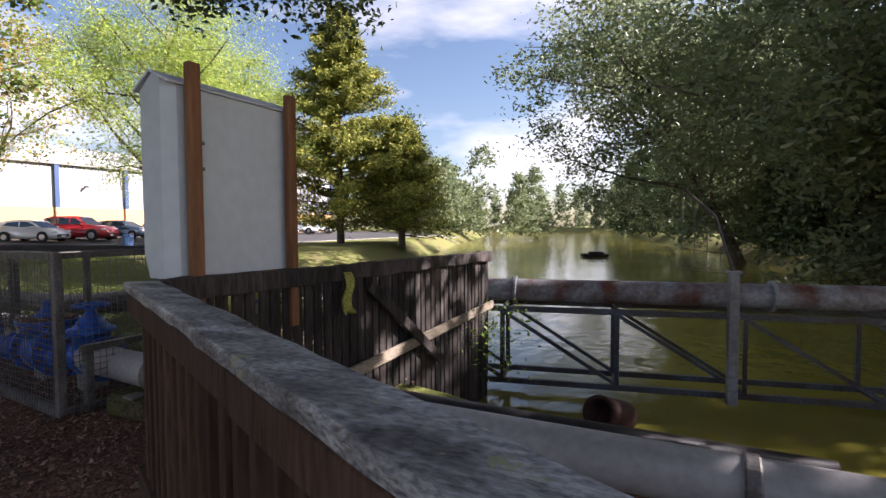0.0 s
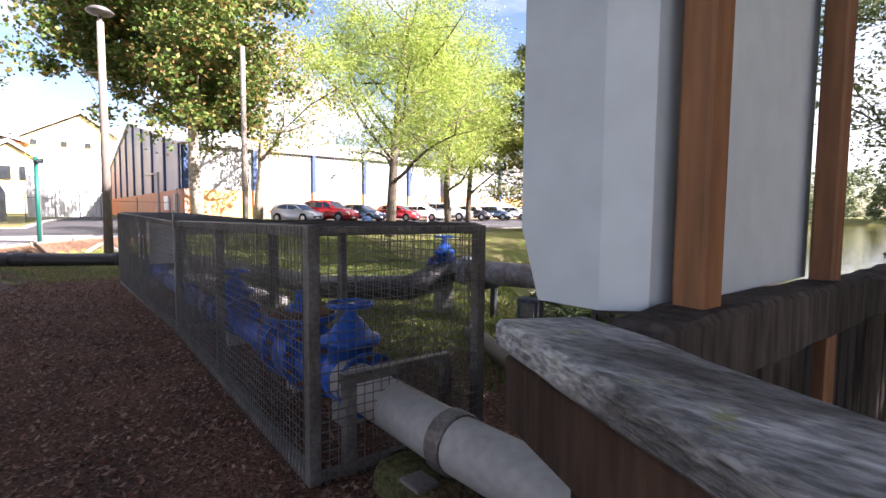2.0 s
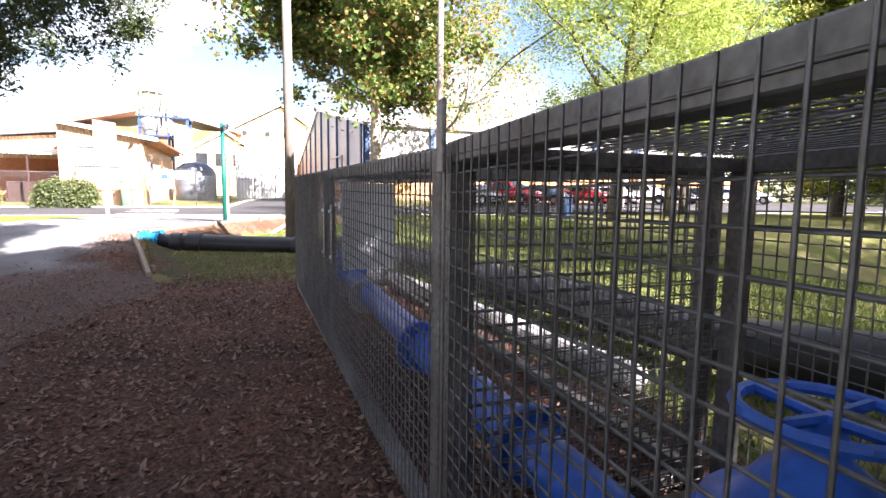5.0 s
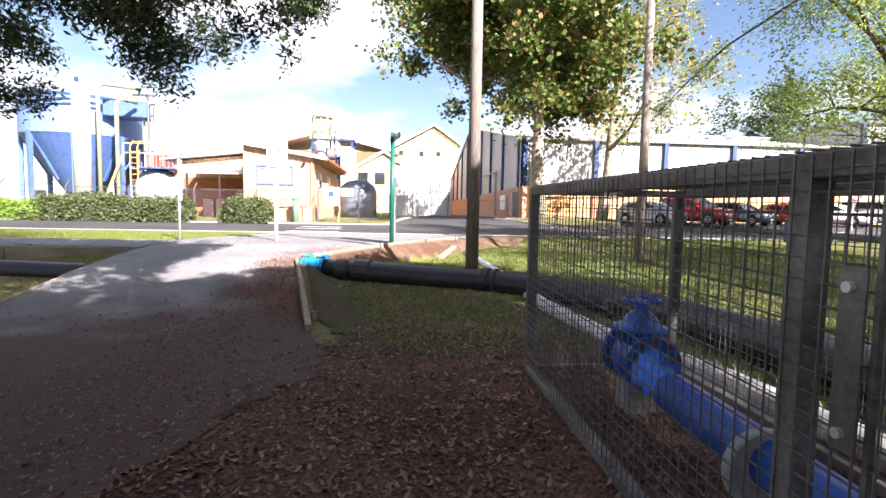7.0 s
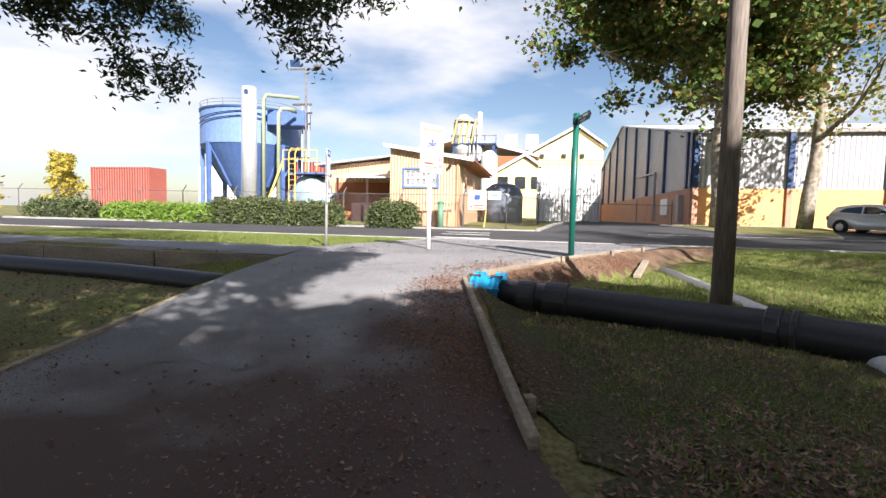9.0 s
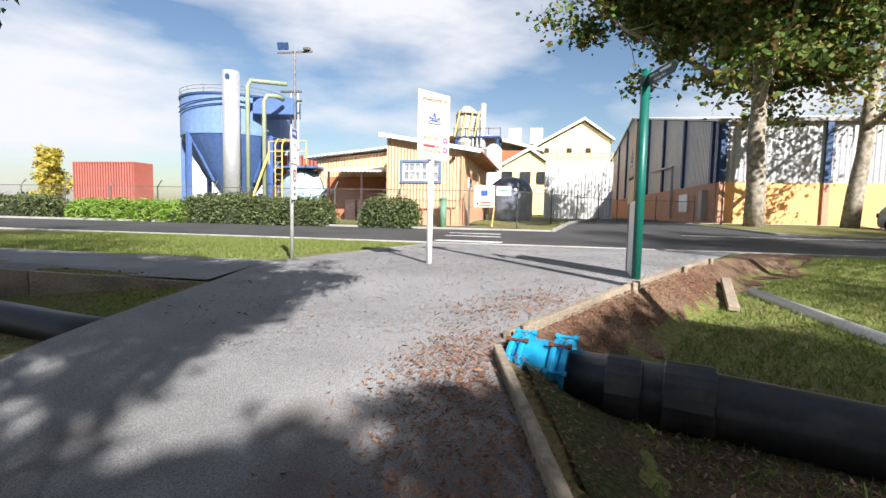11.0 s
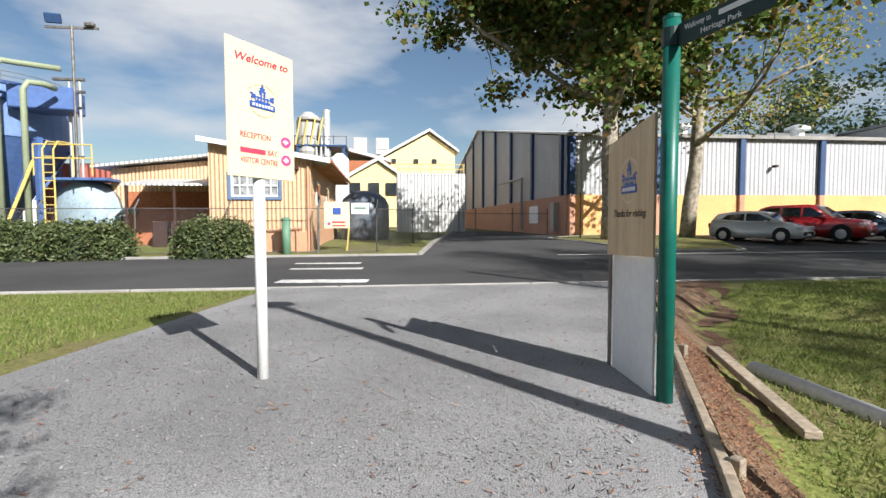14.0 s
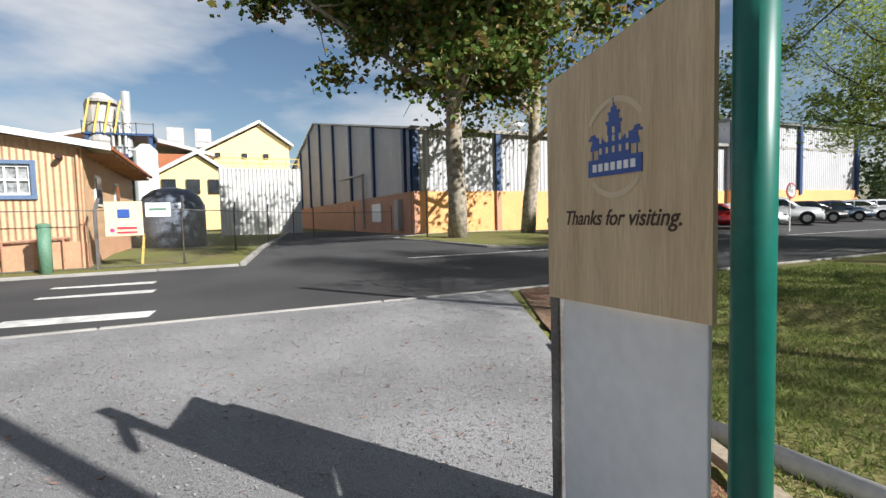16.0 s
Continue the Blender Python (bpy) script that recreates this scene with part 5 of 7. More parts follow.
    part("downpipe", rod(B(), [(x0 + 0.05, yb - 0.1, 4.0), (x0 + 0.05, yb - 0.1, 0.5)], 0.04, 8), M_PLINTH, f)
    part("pipe_rail", rod(B(), [(x0 + 0.12, -7.5, 1.25), (x0 + 0.12, -4.3, 1.45)], 0.035, 8), M_SALMON, f)
    for y in (-7.3, -5.9, -4.5):
        part("rail_post", rod(B(), [(x0 + 0.12, y, 0.45), (x0 + 0.12, y, 1.27 + (y + 7.5) * 0.06)], 0.03, 6), M_SALMON, f)
    part("porch_shelf", box(B(), (-40.6, -9.6, 1.1), (0.9, 2.4, 1.3), 0, 0.03), M_INKDARK, f, "dark covered crates in the porch")
    for y, h in ((-12.2, 0.28), (-10.0, 0.28)):
        part("ridge_vent", box(B(), (-44.0, y, 4.45 + (y + 13) * 0.11), (0.6, 0.6, h), 0, 0.03), M_ROOF, f)
    for k in range(10):
        part("eave_bracket", box(B(), (x0 - 0.6 - k, yb + 0.35, 3.9), (0.06, 0.8, 0.12)), M_PLINTH, f)
    part("wall_lamp", box(B(), (x0 + 0.15, yb - 0.5, 3.75), (0.3, 0.14, 0.12), 0, 0.02), M_INKDARK, f)


def silo():
    cx, cy, r = -44.1, -19.75, 3.3
    f = thing("storage_silo", (cx, cy, 0.5), "large blue steel hopper silo with a conical base on blue legs", "silo")
    part("drum", lathe(B(), (cx, cy, 0), [(r, 5.5), (r, 7.83), (r - 0.1, 7.85)], 40), M_SILOLIT, f, "", "", False)
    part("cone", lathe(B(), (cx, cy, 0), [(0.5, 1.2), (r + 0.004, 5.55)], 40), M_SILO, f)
    part("rim", lathe(B(), (cx, cy, 0), [(r + 0.06, 7.72), (r + 0.06, 7.85)], 40), M_BLUEPAINT, f)
    for k in range(8):
        an = 2 * math.pi * (k + 0.5) / 8
        p = (cx + (r - 0.05) * math.cos(an), cy + (r - 0.05) * math.sin(an))
        part("leg", box(B(), (*p, 3.0), (0.24, 0.24, 5.2), math.degrees(an)), M_SILO, f)
        q = (cx + 1.7 * math.cos(an), cy + 1.7 * math.sin(an))
        part("strut", beam(B(), (*p, 5.5), (*q, 2.8), 0.15, 0.15), M_SILO, f)
    for z in (8.05, 8.25):
        part("guard_rail", rod(B(), [(cx + r * math.cos(t * math.pi / 16), cy + r * math.sin(t * math.pi / 16), z) for t in range(33)], 0.014, 5), M_GALV, f)
    for k in range(16):
        an = 2 * math.pi * k / 16
        part("guard_post", rod(B(), [(cx + r * math.cos(an), cy + r * math.sin(an), 7.83), (cx + r * math.cos(an), cy + r * math.sin(an), 8.25)], 0.014, 5), M_GALV, f)
    part("chute", box(B(), (cx + 1.6, cy + 3.7, 7.15), (1.6, 2.4, 1.0), 12, 0.05), M_SILO, f)
    for z in (7.5, 7.2):
        part("dark_band", rod(B(), [(cx + (r + 0.1) * math.cos(radians(a)), cy + (r + 0.1) * math.sin(radians(a)), z - abs(a - 20) * 0.006) for a in range(-40, 81, 10)], 0.035, 6), M_BLUEPAINT, f)
    s = thing("steel_stack", (-39.2, -16.9, 0.5), "tall bright stainless steel stack", "stack")
    part("shaft", rod(B(), [(-39.2, -16.9, 0.4), (-39.2, -16.9, 8.45)], 0.44, 24), M_STEEL, s, "", "", True)
    part("top_hole", lathe(B(), (-38.78, -16.8, 8.1), [(0.11, 0), (0.14, 0.05)], 14, AX), M_BLUEPAINT, s)
    for y, top, bend in ((-16.55, 8.25, 1.75), (-15.55, 7.4, 0.5)):
        p = thing("sage_pipe", (-40.2, y, 0.5), "tall sage green process pipe with a bend at the top", "pipe", "process pipes")
        part("tube", rod(B(), [(-40.2, y, 0.4), (-40.2, y, top - 0.3), (-40.3, y + 0.12, top), (-40.8, y + 0.4, top + 0.06), (-41.4, y + bend, top + 0.02)], 0.12, 12), M_SAGE, p, "", "", True)
    p = thing("access_tower", (-44.5, -14.9, 0.5), "galvanised ladder tower with pipes beside the silo", "tower")
    for y in (-15.2, -14.95, -14.75):
        part("riser", rod(B(), [(-42.6, y, 0.4), (-42.6, y, 8.1)], 0.06, 10), M_LIGHTPIPE, p)
        for z in (2.5, 4.7, 6.9):
            part("pipe_clip", box(B(), (-42.55, y, z), (0.16, 0.17, 0.05)), M_GALV, p)
    for z in (7.6, 8.15):
        part("head_beam", box(B(), (-42.6, -15.2, z), (0.2, 1.3, 0.1)), M_GALV, p)
    lm = thing("flood_light_mast", (-42.2, -14.75, 0.5), "thin mast with floodlights on a cross arm", "light mast")
    part("mast", rod(B(), [(-42.2, -14.75, 0.4), (-42.2, -14.75, 10.4)], 0.06, 8), M_GALV, lm)
    part("cross_arm", box(B(), (-42.2, -14.75, 10.3), (0.08, 2.2, 0.1)), M_GALV, lm)
    part("flood_light", box(B(), (-42.1, -15.45, 10.65), (0.25, 0.6, 0.42), 10, 0.04, 0, 20), M_BLUEPAINT, lm)
    part("flood_light", box(B(), (-42.1, -13.95, 10.42), (0.25, 0.4, 0.16), -5, 0.03), M_GALV, lm)
    yl = thing("yellow_ladder", (-40.6, -14.6, 0.5), "yellow safety ladder and handrail", "ladder")
    for y in (-14.5, -14.1):
        part("stile", rod(B(), [(-39.5, y, 0.5), (-39.5, y, 4.6), (-39.8, y, 4.95), (-40.6, y, 5.0)], 0.035, 8), M_YELLOW, yl)
    for k in range(12):
        part("rung", rod(B(), [(-39.5, -14.5, 0.8 + k * 0.32), (-39.5, -14.1, 0.8 + k * 0.32)], 0.02, 6), M_YELLOW, yl)
    for z in (4.3, 4.85):
        part("hand_rail", rod(B(), [(-39.9, -15.1, z), (-39.9, -12.9, z)], 0.03, 6), M_YELLOW, yl)
    for y in (-15.1, -13.6, -12.9):
        part("rail_post", rod(B(), [(-39.9, y, 3.6), (-39.9, y, 4.85)], 0.03, 6), M_YELLOW, yl)
    part("stair_string", beam(B(), (-39.6, -16.4, 0.6), (-39.9, -15.1, 4.2), 0.06, 0.12), M_YELLOW, yl)
    t = thing("horizontal_tank", (-42.5, -14.9, 0.5), "pale blue horizontal tank on a rack", "tank")
    turn = Euler((0, radians(-90), radians(-22))).to_matrix().to_4x4()
    part("shell", lathe(B(), (-43.2, -13.3, 2.1), [(0.2, -2.62), (0.9, -2.55), (1.3, -2.38), (1.38, -2.2), (1.38, 2.2), (1.2, 2.45), (0.2, 2.6)], 28, turn), M_TANK, t, "", "", True)
    for k in (-1.4, 1.4):
        part("saddle", box(B(), (-43.2 - k * 0.93, -13.3 + k * 0.37, 0.75), (0.3, 2.2, 0.8), -22), M_GALV, t)
        part("band", lathe(B(), (-43.2 - k * 0.93, -13.3 + k * 0.37, 2.1), [(1.4, -0.05), (1.4, 0.05)], 28, turn), M_GALV, t)
    part("rack", box(B(), (-41.2, -13.9, 3.52), (1.6, 2.6, 0.1)), M_SILO, t)
    part("side_pipe", rod(B(), [(-40.6, -12.6, 0.5), (-40.6, -12.6, 2.0), (-40.9, -12.2, 2.2), (-42.5, -11.6, 2.2)], 0.16, 10), M_TANK, t, "", "", True)


def container(name, x, y, z, L, H, material, label, group=""):
    f = thing(name, (x, y, z), label, "shipping container", group)
    part("shell", box(B(), (x - 1.2, y, z + H / 2), (2.44, L, H), 0, 0.02), material, f)
    for sy in (-1, 1):
        part("corner_post", box(B(), (x + 0.02, y + sy * (L / 2 - 0.08), z + H / 2), (0.06, 0.17, H)), material, f)
    for zz in (0.08, H - 0.08):
        part("rail", box(B(), (x + 0.02, y, z + zz), (0.06, L - 0.34, 0.16)), material, f)


def shed():
    f = thing("warehouse", (-48, 30, 0.7), "long grey ribbed warehouse with navy posts over an orange block base", "warehouse")
    x0, y0, y1, zs, ze = -48.0, 10.3, 56.0, 3.35, 7.0
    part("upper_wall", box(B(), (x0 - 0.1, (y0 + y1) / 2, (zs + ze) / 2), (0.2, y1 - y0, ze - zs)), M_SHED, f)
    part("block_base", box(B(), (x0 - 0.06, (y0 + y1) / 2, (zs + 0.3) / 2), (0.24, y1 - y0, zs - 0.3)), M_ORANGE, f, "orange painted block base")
    rx, rz = -78.0, 12.6
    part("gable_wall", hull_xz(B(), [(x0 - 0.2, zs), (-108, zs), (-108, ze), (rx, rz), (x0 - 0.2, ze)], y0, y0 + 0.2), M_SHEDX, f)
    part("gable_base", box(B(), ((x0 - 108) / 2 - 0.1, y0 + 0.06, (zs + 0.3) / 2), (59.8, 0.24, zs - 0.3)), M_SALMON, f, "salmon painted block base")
    part("roof", hull_xz(B(), [(x0 + 0.25, ze + 0.0), (rx, rz + 0.05), (-108.2, ze), (-108.2, ze + 0.12), (rx, rz + 0.2), (x0 + 0.25, ze + 0.12)], y0 - 0.25, y1), M_ROOF, f)
    part("gutter", box(B(), (x0 + 0.2, (y0 + y1) / 2, ze + 0.06), (0.22, y1 - y0 + 0.3, 0.22)), M_KERB, f)
    n = 8
    for k in range(n + 1):
        y = y0 + 0.15 + (y1 - y0 - 0.3) * k / n
        part("navy_post", box(B(), (x0 + 0.14, y, (zs + ze) / 2), (0.22, 0.34, ze - zs)), M_BLUEPAINT, f)
        part("post_foot", box(B(), (x0 + 0.14, y, zs / 2 + 0.2), (0.22, 0.34, zs - 0.4)), M_SALMON, f)
    for k in range(9):
        x = x0 - 1.1 - k * 6.5
        zt = ze + (rz - ze) * min(1, (x0 - x) / (x0 - rx)) if x > rx else ze + (rz - ze) * (x + 108) / (108 + rx)
        part("navy_post", box(B(), (x, y0 - 0.1, (zs + zt) / 2), (0.4, 0.2, zt - zs)), M_BLUEPAINT, f)
    part("navy_post", box(B(), (x0 - 0.2, y0 - 0.08, (zs + ze) / 2), (0.5, 0.16, ze - zs)), M_BLUEPAINT, f)
    part("navy_pipe", rod(B(), [(-58, y0 - 0.25, 1), (-58, y0 - 0.25, 5.2), (-66, y0 - 0.25, 5.4)], 0.11, 8), M_INKGREY, f)
    part("meter_box", box(B(), (-50.0, y0 - 0.2, 2.0), (0.7, 0.4, 1.9)), M_INKGREY, f)
    part("wall_sign", box(B(), (-55, y0 - 0.1, 2.2), (2.2, 0.08, 1.3)), M_SIGNWHITE, f)
    for y in (24, 42):
        part("wall_lamp", box(B(), (x0 + 0.3, y, 5.2), (0.4, 0.2, 0.16), 0, 0.02), M_INKDARK, f)
    for y in (22, 32, 44):
        part("roof_vent", lathe(B(), (x0 - 7, y, 8.3), [(0.5, 0), (0.5, 0.6), (0.9, 0.65), (0.9, 0.85), (0.2, 1.1)], 14), M_STEEL, f)
    g = thing("tall_warehouse", (-55, 50, 0.7), "taller grey warehouse behind with a dark roof", "warehouse")
    part("wall", hull_yz(B(), [(38, 0.4), (56.4, 0.4), (56.4, 9.0), (38, 9.0)], -47.7, -75), M_SHED, g)
    part("base", box(B(), (-47.68, 47.2, 1.9), (0.3, 18.5, 3.0)), M_ORANGE, g)
    part("roof", hull_yz(B(), [(37.6, 9.0), (56.8, 9.0), (56.8, 9.2), (37.6, 9.2)], -47.4, -75), M_DARKROOF, g)
    part("north_wall", hull_yz(B(), [(31, 7.2), (38, 7.2), (38, 9.1), (31, 9.1)], -57, -75), M_DARKROOF, g)
    for y in (38.2, 47.2, 56.2):
        part("navy_post", box(B(), (-47.55, y, 6.0), (0.24, 0.36, 6.0)), M_BLUEPAINT, g)


def factory():
    f = thing("factory_building", (-108, 6, 1), "pale yellow gabled factory hall with small windows", "building")
    x = -108
    part("gable", hull_yz(B(), [(-2.5, 1), (11.5, 1), (11.5, 14.4), (6.9, 17.6), (-2.5, 12.4)], x, x - 25), M_YWALL, f)
    part("brick_base", box(B(), (x + 0.2, 3.5, 4.6), (0.4, 13, 7.2)), M_BRICK, f)
    part("roof", hull_yz(B(), [(-4.5, 11.6), (6.9, 17.9), (12.2, 14.2), (12.2, 14.6), (6.9, 18.4), (-4.5, 12.1)], x + 0.8, x - 26), M_ROOF, f)
    for y in (0.5, 4.5, 7.8):
        part("small_window", box(B(), (x + 0.1, y, 12.6), (0.3, 0.8, 0.8)), M_GLASS, f)
    g = thing("gabled_house", (-88, -2, 1), "cream gabled works building with a row of windows", "building")
    x = -88
    part("gable", hull_yz(B(), [(-6.5, 1), (1.5, 1), (1.5, 7.6), (-2.0, 10.0), (-6.5, 7.6)], x, x - 12), M_YWALL, g)
    part("roof", hull_yz(B(), [(-7.6, 7.0), (-2.0, 10.2), (2.2, 7.3), (2.2, 7.7), (-2.0, 10.7), (-7.6, 7.5)], x + 0.5, x - 12.5), M_ROOF, g)
    for y in (-5.2, -2.6, -0.2):
        part("window", box(B(), (x + 0.1, y, 6.3), (0.25, 1.5, 1.7)), M_GLASS, g)
    h = thing("brick_hall", (-105, -14, 1), "long red-brick and iron-roofed works hall", "building")
    part("wall", box(B(), (-112, -14, 6.5), (14, 26, 11.5)), M_BRICK, h)
    part("roof", hull_yz(B(), [(-28, 12), (-14, 15.5), (0, 12), (0, 12.5), (-14, 16.0), (-28, 12.5)], -104.5, -120), M_ROOF, h)
    for y in (-5.5, -1.5):
        q = thing("rooftop_plant", (-112, y, 14), "white boxy plant unit on the works roof", "plant unit", "rooftop plant")
        part("housing", box(B(), (-112, y, 15.6), (3, 2.4, 3.0), 0, 0.05), M_INKGREY, q)
        part("louvre", box(B(), (-110.45, y, 15.8), (0.1, 1.8, 1.6)), M_INKGREY, q)
    t = thing("process_tower", (-75, -8.5, 0.6), "yellow and blue steel process tower with a white vessel", "tower")
    for sx in (0, -3):
        for sy in (-10.6, -7.6, -5.6):
            part("column", box(B(), (-75 + sx, sy, 5.4), (0.3, 0.3, 9.6)), M_BLUEPAINT, t)
    for z in (5.5, 8.0, 10.2):
        part("deck", box(B(), (-76.5, -8.1, z), (3.6, 5.6, 0.2)), M_BLUEPAINT, t)
        part("deck_rail", box(B(), (-74.7, -8.1, z + 1.0), (0.08, 5.6, 0.08)), M_GALV, t)
    part("hopper", lathe(B(), (-76, -9.6, 9.6), [(0.5, -2), (1.3, 0), (1.3, 3.4), (0.5, 4.4)], 16), M_INKGREY, t)
    for k in range(4):
        part("brace", beam(B(), (-74.6, -10.8 + k * 0.8, 10.2), (-74.6, -10.2 + k * 0.8, 13.2), 0.15, 0.15), M_YELLOW, t)
    part("hood", lathe(B(), (-75.6, -9.4, 13.0), [(1.25, 0), (1.3, 0.25), (0.5, 0.8), (0.15, 0.9)], 14), M_INKGREY, t)
    for k in range(3):
        part("side_duct", rod(B(), [(-74.9, -8.6 + 0.5 * k, 8.4), (-74.9, -8.6 + 0.5 * k, 10.6 + k * 0.7), (-75.4, -8.9 + 0.5 * k, 11.2 + k * 0.7)], 0.14, 8), M_LIGHTPIPE, t)
    for k in range(5):
        part("guard_post", beam(B(), (-74.7, -10.9 + k * 1.4, 10.2), (-74.7, -10.9 + k * 1.4, 11.3), 0.08, 0.08), M_BLUEPAINT, t)
    part("flue", rod(B(), [(-75.4, -7.5, 8), (-75.4, -7.5, 14.2)], 0.4, 12), M_STEEL, t)
    part("vessel", lathe(B(), (-74, -6.0, 0), [(0.3, 2.2), (1.0, 3.4), (1.0, 8.6), (0.4, 9.2)], 18), M_WHITEPOST, t)


office()
silo()
container("red_container", -56.0, -42.0, 0.8, 6.9, 4.5, M_REDBOX, "rust-red shipping container behind the fence")
container("red_container", -49.0, -17.6, 0.5, 6.06, 4.6, M_REDBOX, "rust-red shipping container behind the office")
container("white_container", -62.0, 3.0, 0.75, 6.06, 2.59, M_WHITEBOX, "white stacked shipping container", "stacked containers")
container("white_container", -62.0, 3.0, 3.36, 6.06, 2.59, M_WHITEBOX, "white stacked shipping container", "stacked containers")
cr_ = thing("container_rail", (-62.1, 3, 5.95), "yellow guard rail on top of the white containers", "guard rail")
for z in (6.35, 6.75):
    part("rail", box(B(), (-62.1, 3, z), (0.06, 6, 0.06)), M_YELLOW, cr_)
for k in range(7):
    part("upright", box(B(), (-62.1, 0.05 + k * 0.98, 6.33), (0.06, 0.06, 0.8)), M_YELLOW, cr_)
shed()
factory()
wb = thing("white_building", (-70, -38, 0.8), "low white works building behind the silo", "building")
part("wall", box(B(), (-72, -36, 3.6), (8, 12, 5.8)), M_WPANEL, wb)
for y in (-39, -35, -32):
    part("window", box(B(), (-67.95, y, 2.2), (0.15, 1.6, 1.3)), M_GLASS, wb)
dt = thing("grey_tank", (-45, -1.2, 0.5), "slate blue domed tank behind the gate", "tank")
part("shell", lathe(B(), (-46, -2.2, 0.4), [(1.35, 0), (1.35, 2.2), (1.15, 2.6), (0.75, 2.9), (0.2, 3.02)], 24), M_SLATE, dt, "", "", True)


def chain_fence(pts, h, label):
    """Posts, top wire and woven mesh as thin crossed wires."""
    f = thing("chain_link_fence", (*pts[0], g1(*pts[0])), label, "fence", "site fences")
    for (ax, ay), (bx, by) in zip(pts, pts[1:]):
        L = math.hypot(bx - ax, by - ay)
        n = max(1, round(L / 3))
        for k in range(n + 1):
            x, y = ax + (bx - ax) * k / n, ay + (by - ay) * k / n
            part("post", rod(B(), [(x, y, 0.3), (x, y, 0.45 + h), (x - 0.25, y + 0.05, 0.45 + h + 0.35)], 0.03, 6), M_GALV, f)
        for z in (0.55, 0.45 + h):
            part("line_wire", rod(B(), [(ax, ay, z), (bx, by, z)], 0.016, 5), M_GALV, f)
        verts, faces = [], []
        d = np.array([bx - ax, by - ay, 0]) / L
        nrm = np.array([-d[1], d[0], 0])
        s = -h
        while s < L:
            for sg in (1, -1):
                s0, s1 = (s, s + h) if sg > 0 else (s + h, s)
                q0, q1 = np.array([ax, ay, 0.5]) + d * s0, np.array([ax, ay, 0.45 + h]) + d * s1
                lo, hi = sorted((s0, s1))
                if lo < 0 or hi > L:
                    t0, t1 = np.clip((0 - s0) / (s1 - s0), 0, 1), np.clip((L - s0) / (s1 - s0), 0, 1)
                    ta, tb = min(t0, t1), max(t0, t1)
                    q0, q1 = q0 + (q1 - q0) * ta, q0 + (q1 - q0) * tb
                w = d * 0.002
                k = len(verts)
                verts += [q0 - w, q0 + w, q1 + w, q1 - w, q0 + nrm * 0.003, q1 + nrm * 0.003]
                faces += [(k, k + 1, k + 2, k + 3), (k + 1, k + 4, k + 5, k + 2), (k + 4, k, k + 3, k + 5)]
            s += 0.10
        raw("woven_mesh", np.array(verts), faces, M_LINK, f, "stuff")


chain_fence([(-37.4, -46), (-37.4, -20), (-37.4, -3.62)], 1.75, "galvanised chain-link fence behind the hedge")
chain_fence([(-37.5, -3.6), (-37.5, -1.4), (-41, 0.2), (-49, 4.6), (-50, 9.6)], 1.75, "galvanised chain-link fence and gate beside the drive")
gs = thing("gate_sign", (-37.4, -2.5, 1.2), "small cream visitor sign and pale notice on the gate", "sign")
part("cream_plate", box(B(), (-37.41, -2.9, 1.95), (0.02, 0.95, 1.0)), M_CREAM, gs)
part("blue_mark", box(B(), (-37.39, -2.9, 2.1), (0.02, 0.3, 0.25)), M_INKBLUE, gs)
part("text_bar", box(B(), (-37.39, -2.83, 1.55), (0.02, 0.5, 0.05)), M_INKRED, gs)
part("arrow_disc", lathe(B(), (-37.395, -3.2, 1.62), [(0.06, 0), (0.06, 0.012)], 12, AX), M_INKPINK, gs)
part("notice_bar", box(B(), (-37.39, -2.02, 2.22), (0.02, 0.45, 0.06)), M_BOLLARD, gs)
part("text_bar", box(B(), (-37.39, -2.83, 1.68), (0.02, 0.5, 0.06)), M_INKRED, gs)
part("pale_plate", box(B(), (-37.41, -2.02, 2.2), (0.02, 0.66, 0.42)), M_WPANEL, gs)
ys = thing("yellow_sign_stand", (-38.2, -2.9, 0.5), "yellow folding safety stand by the gate", "safety stand")
part("stem", beam(B(), (-38.2, -2.6, 0.5), (-38.2, -2.5, 1.5), 0.12, 0.06), M_YELLOW, ys)
gb = thing("green_bollard", (-37.6, -4.7, 0.4), "dark green steel bollard pipe beside the office", "bollard")
part("tube", rod(B(), [(-37.15, -4.75, 0.3), (-37.15, -4.75, 1.75)], 0.16, 12), M_BOLLARD, gb, "", "", True)
part("cap", lathe(B(), (-37.15, -4.75, 1.75), [(0.18, 0), (0.18, 0.06), (0.08, 0.12)], 12), M_BOLLARD, gb)
sp = thing("speed_sign", (-36.6, 27.2, 0.6), "round white speed sign on a thin post", "sign")
part("post", rod(B(), [(-36.6, 27.2, 0.4), (-36.6, 27.2, 3.0)], 0.04, 8), M_WHITEPOST, sp)
part("disc", lathe(B(), (-36.55, 27.2, 2.7), [(0.42, 0), (0.42, 0.02)], 20, AX), M_INKRED, sp)
part("face", lathe(B(), (-36.52, 27.2, 2.7), [(0.33, 0), (0.33, 0.01)], 20, AX), M_SIGNWHITE, sp)
pp_ = thing("parking_post", (-41.9, 8.6, 0.66), "thin steel sign post on the island", "post")
part("post", rod(B(), [(-41.9, 8.6, 0.6), (-41.9, 8.6, 3.1)], 0.04, 8), M_GALV, pp_)
bn = thing("litter_bin", (-26.5, 15.2, 0.33), "dark grey park bin on the grass", "bin")
part("body", lathe(B(), (-26.5, 15.2, 0.3), [(0.26, 0), (0.28, 0.8), (0.3, 0.82), (0.2, 0.95)], 14), M_BLUEPAINT, bn)


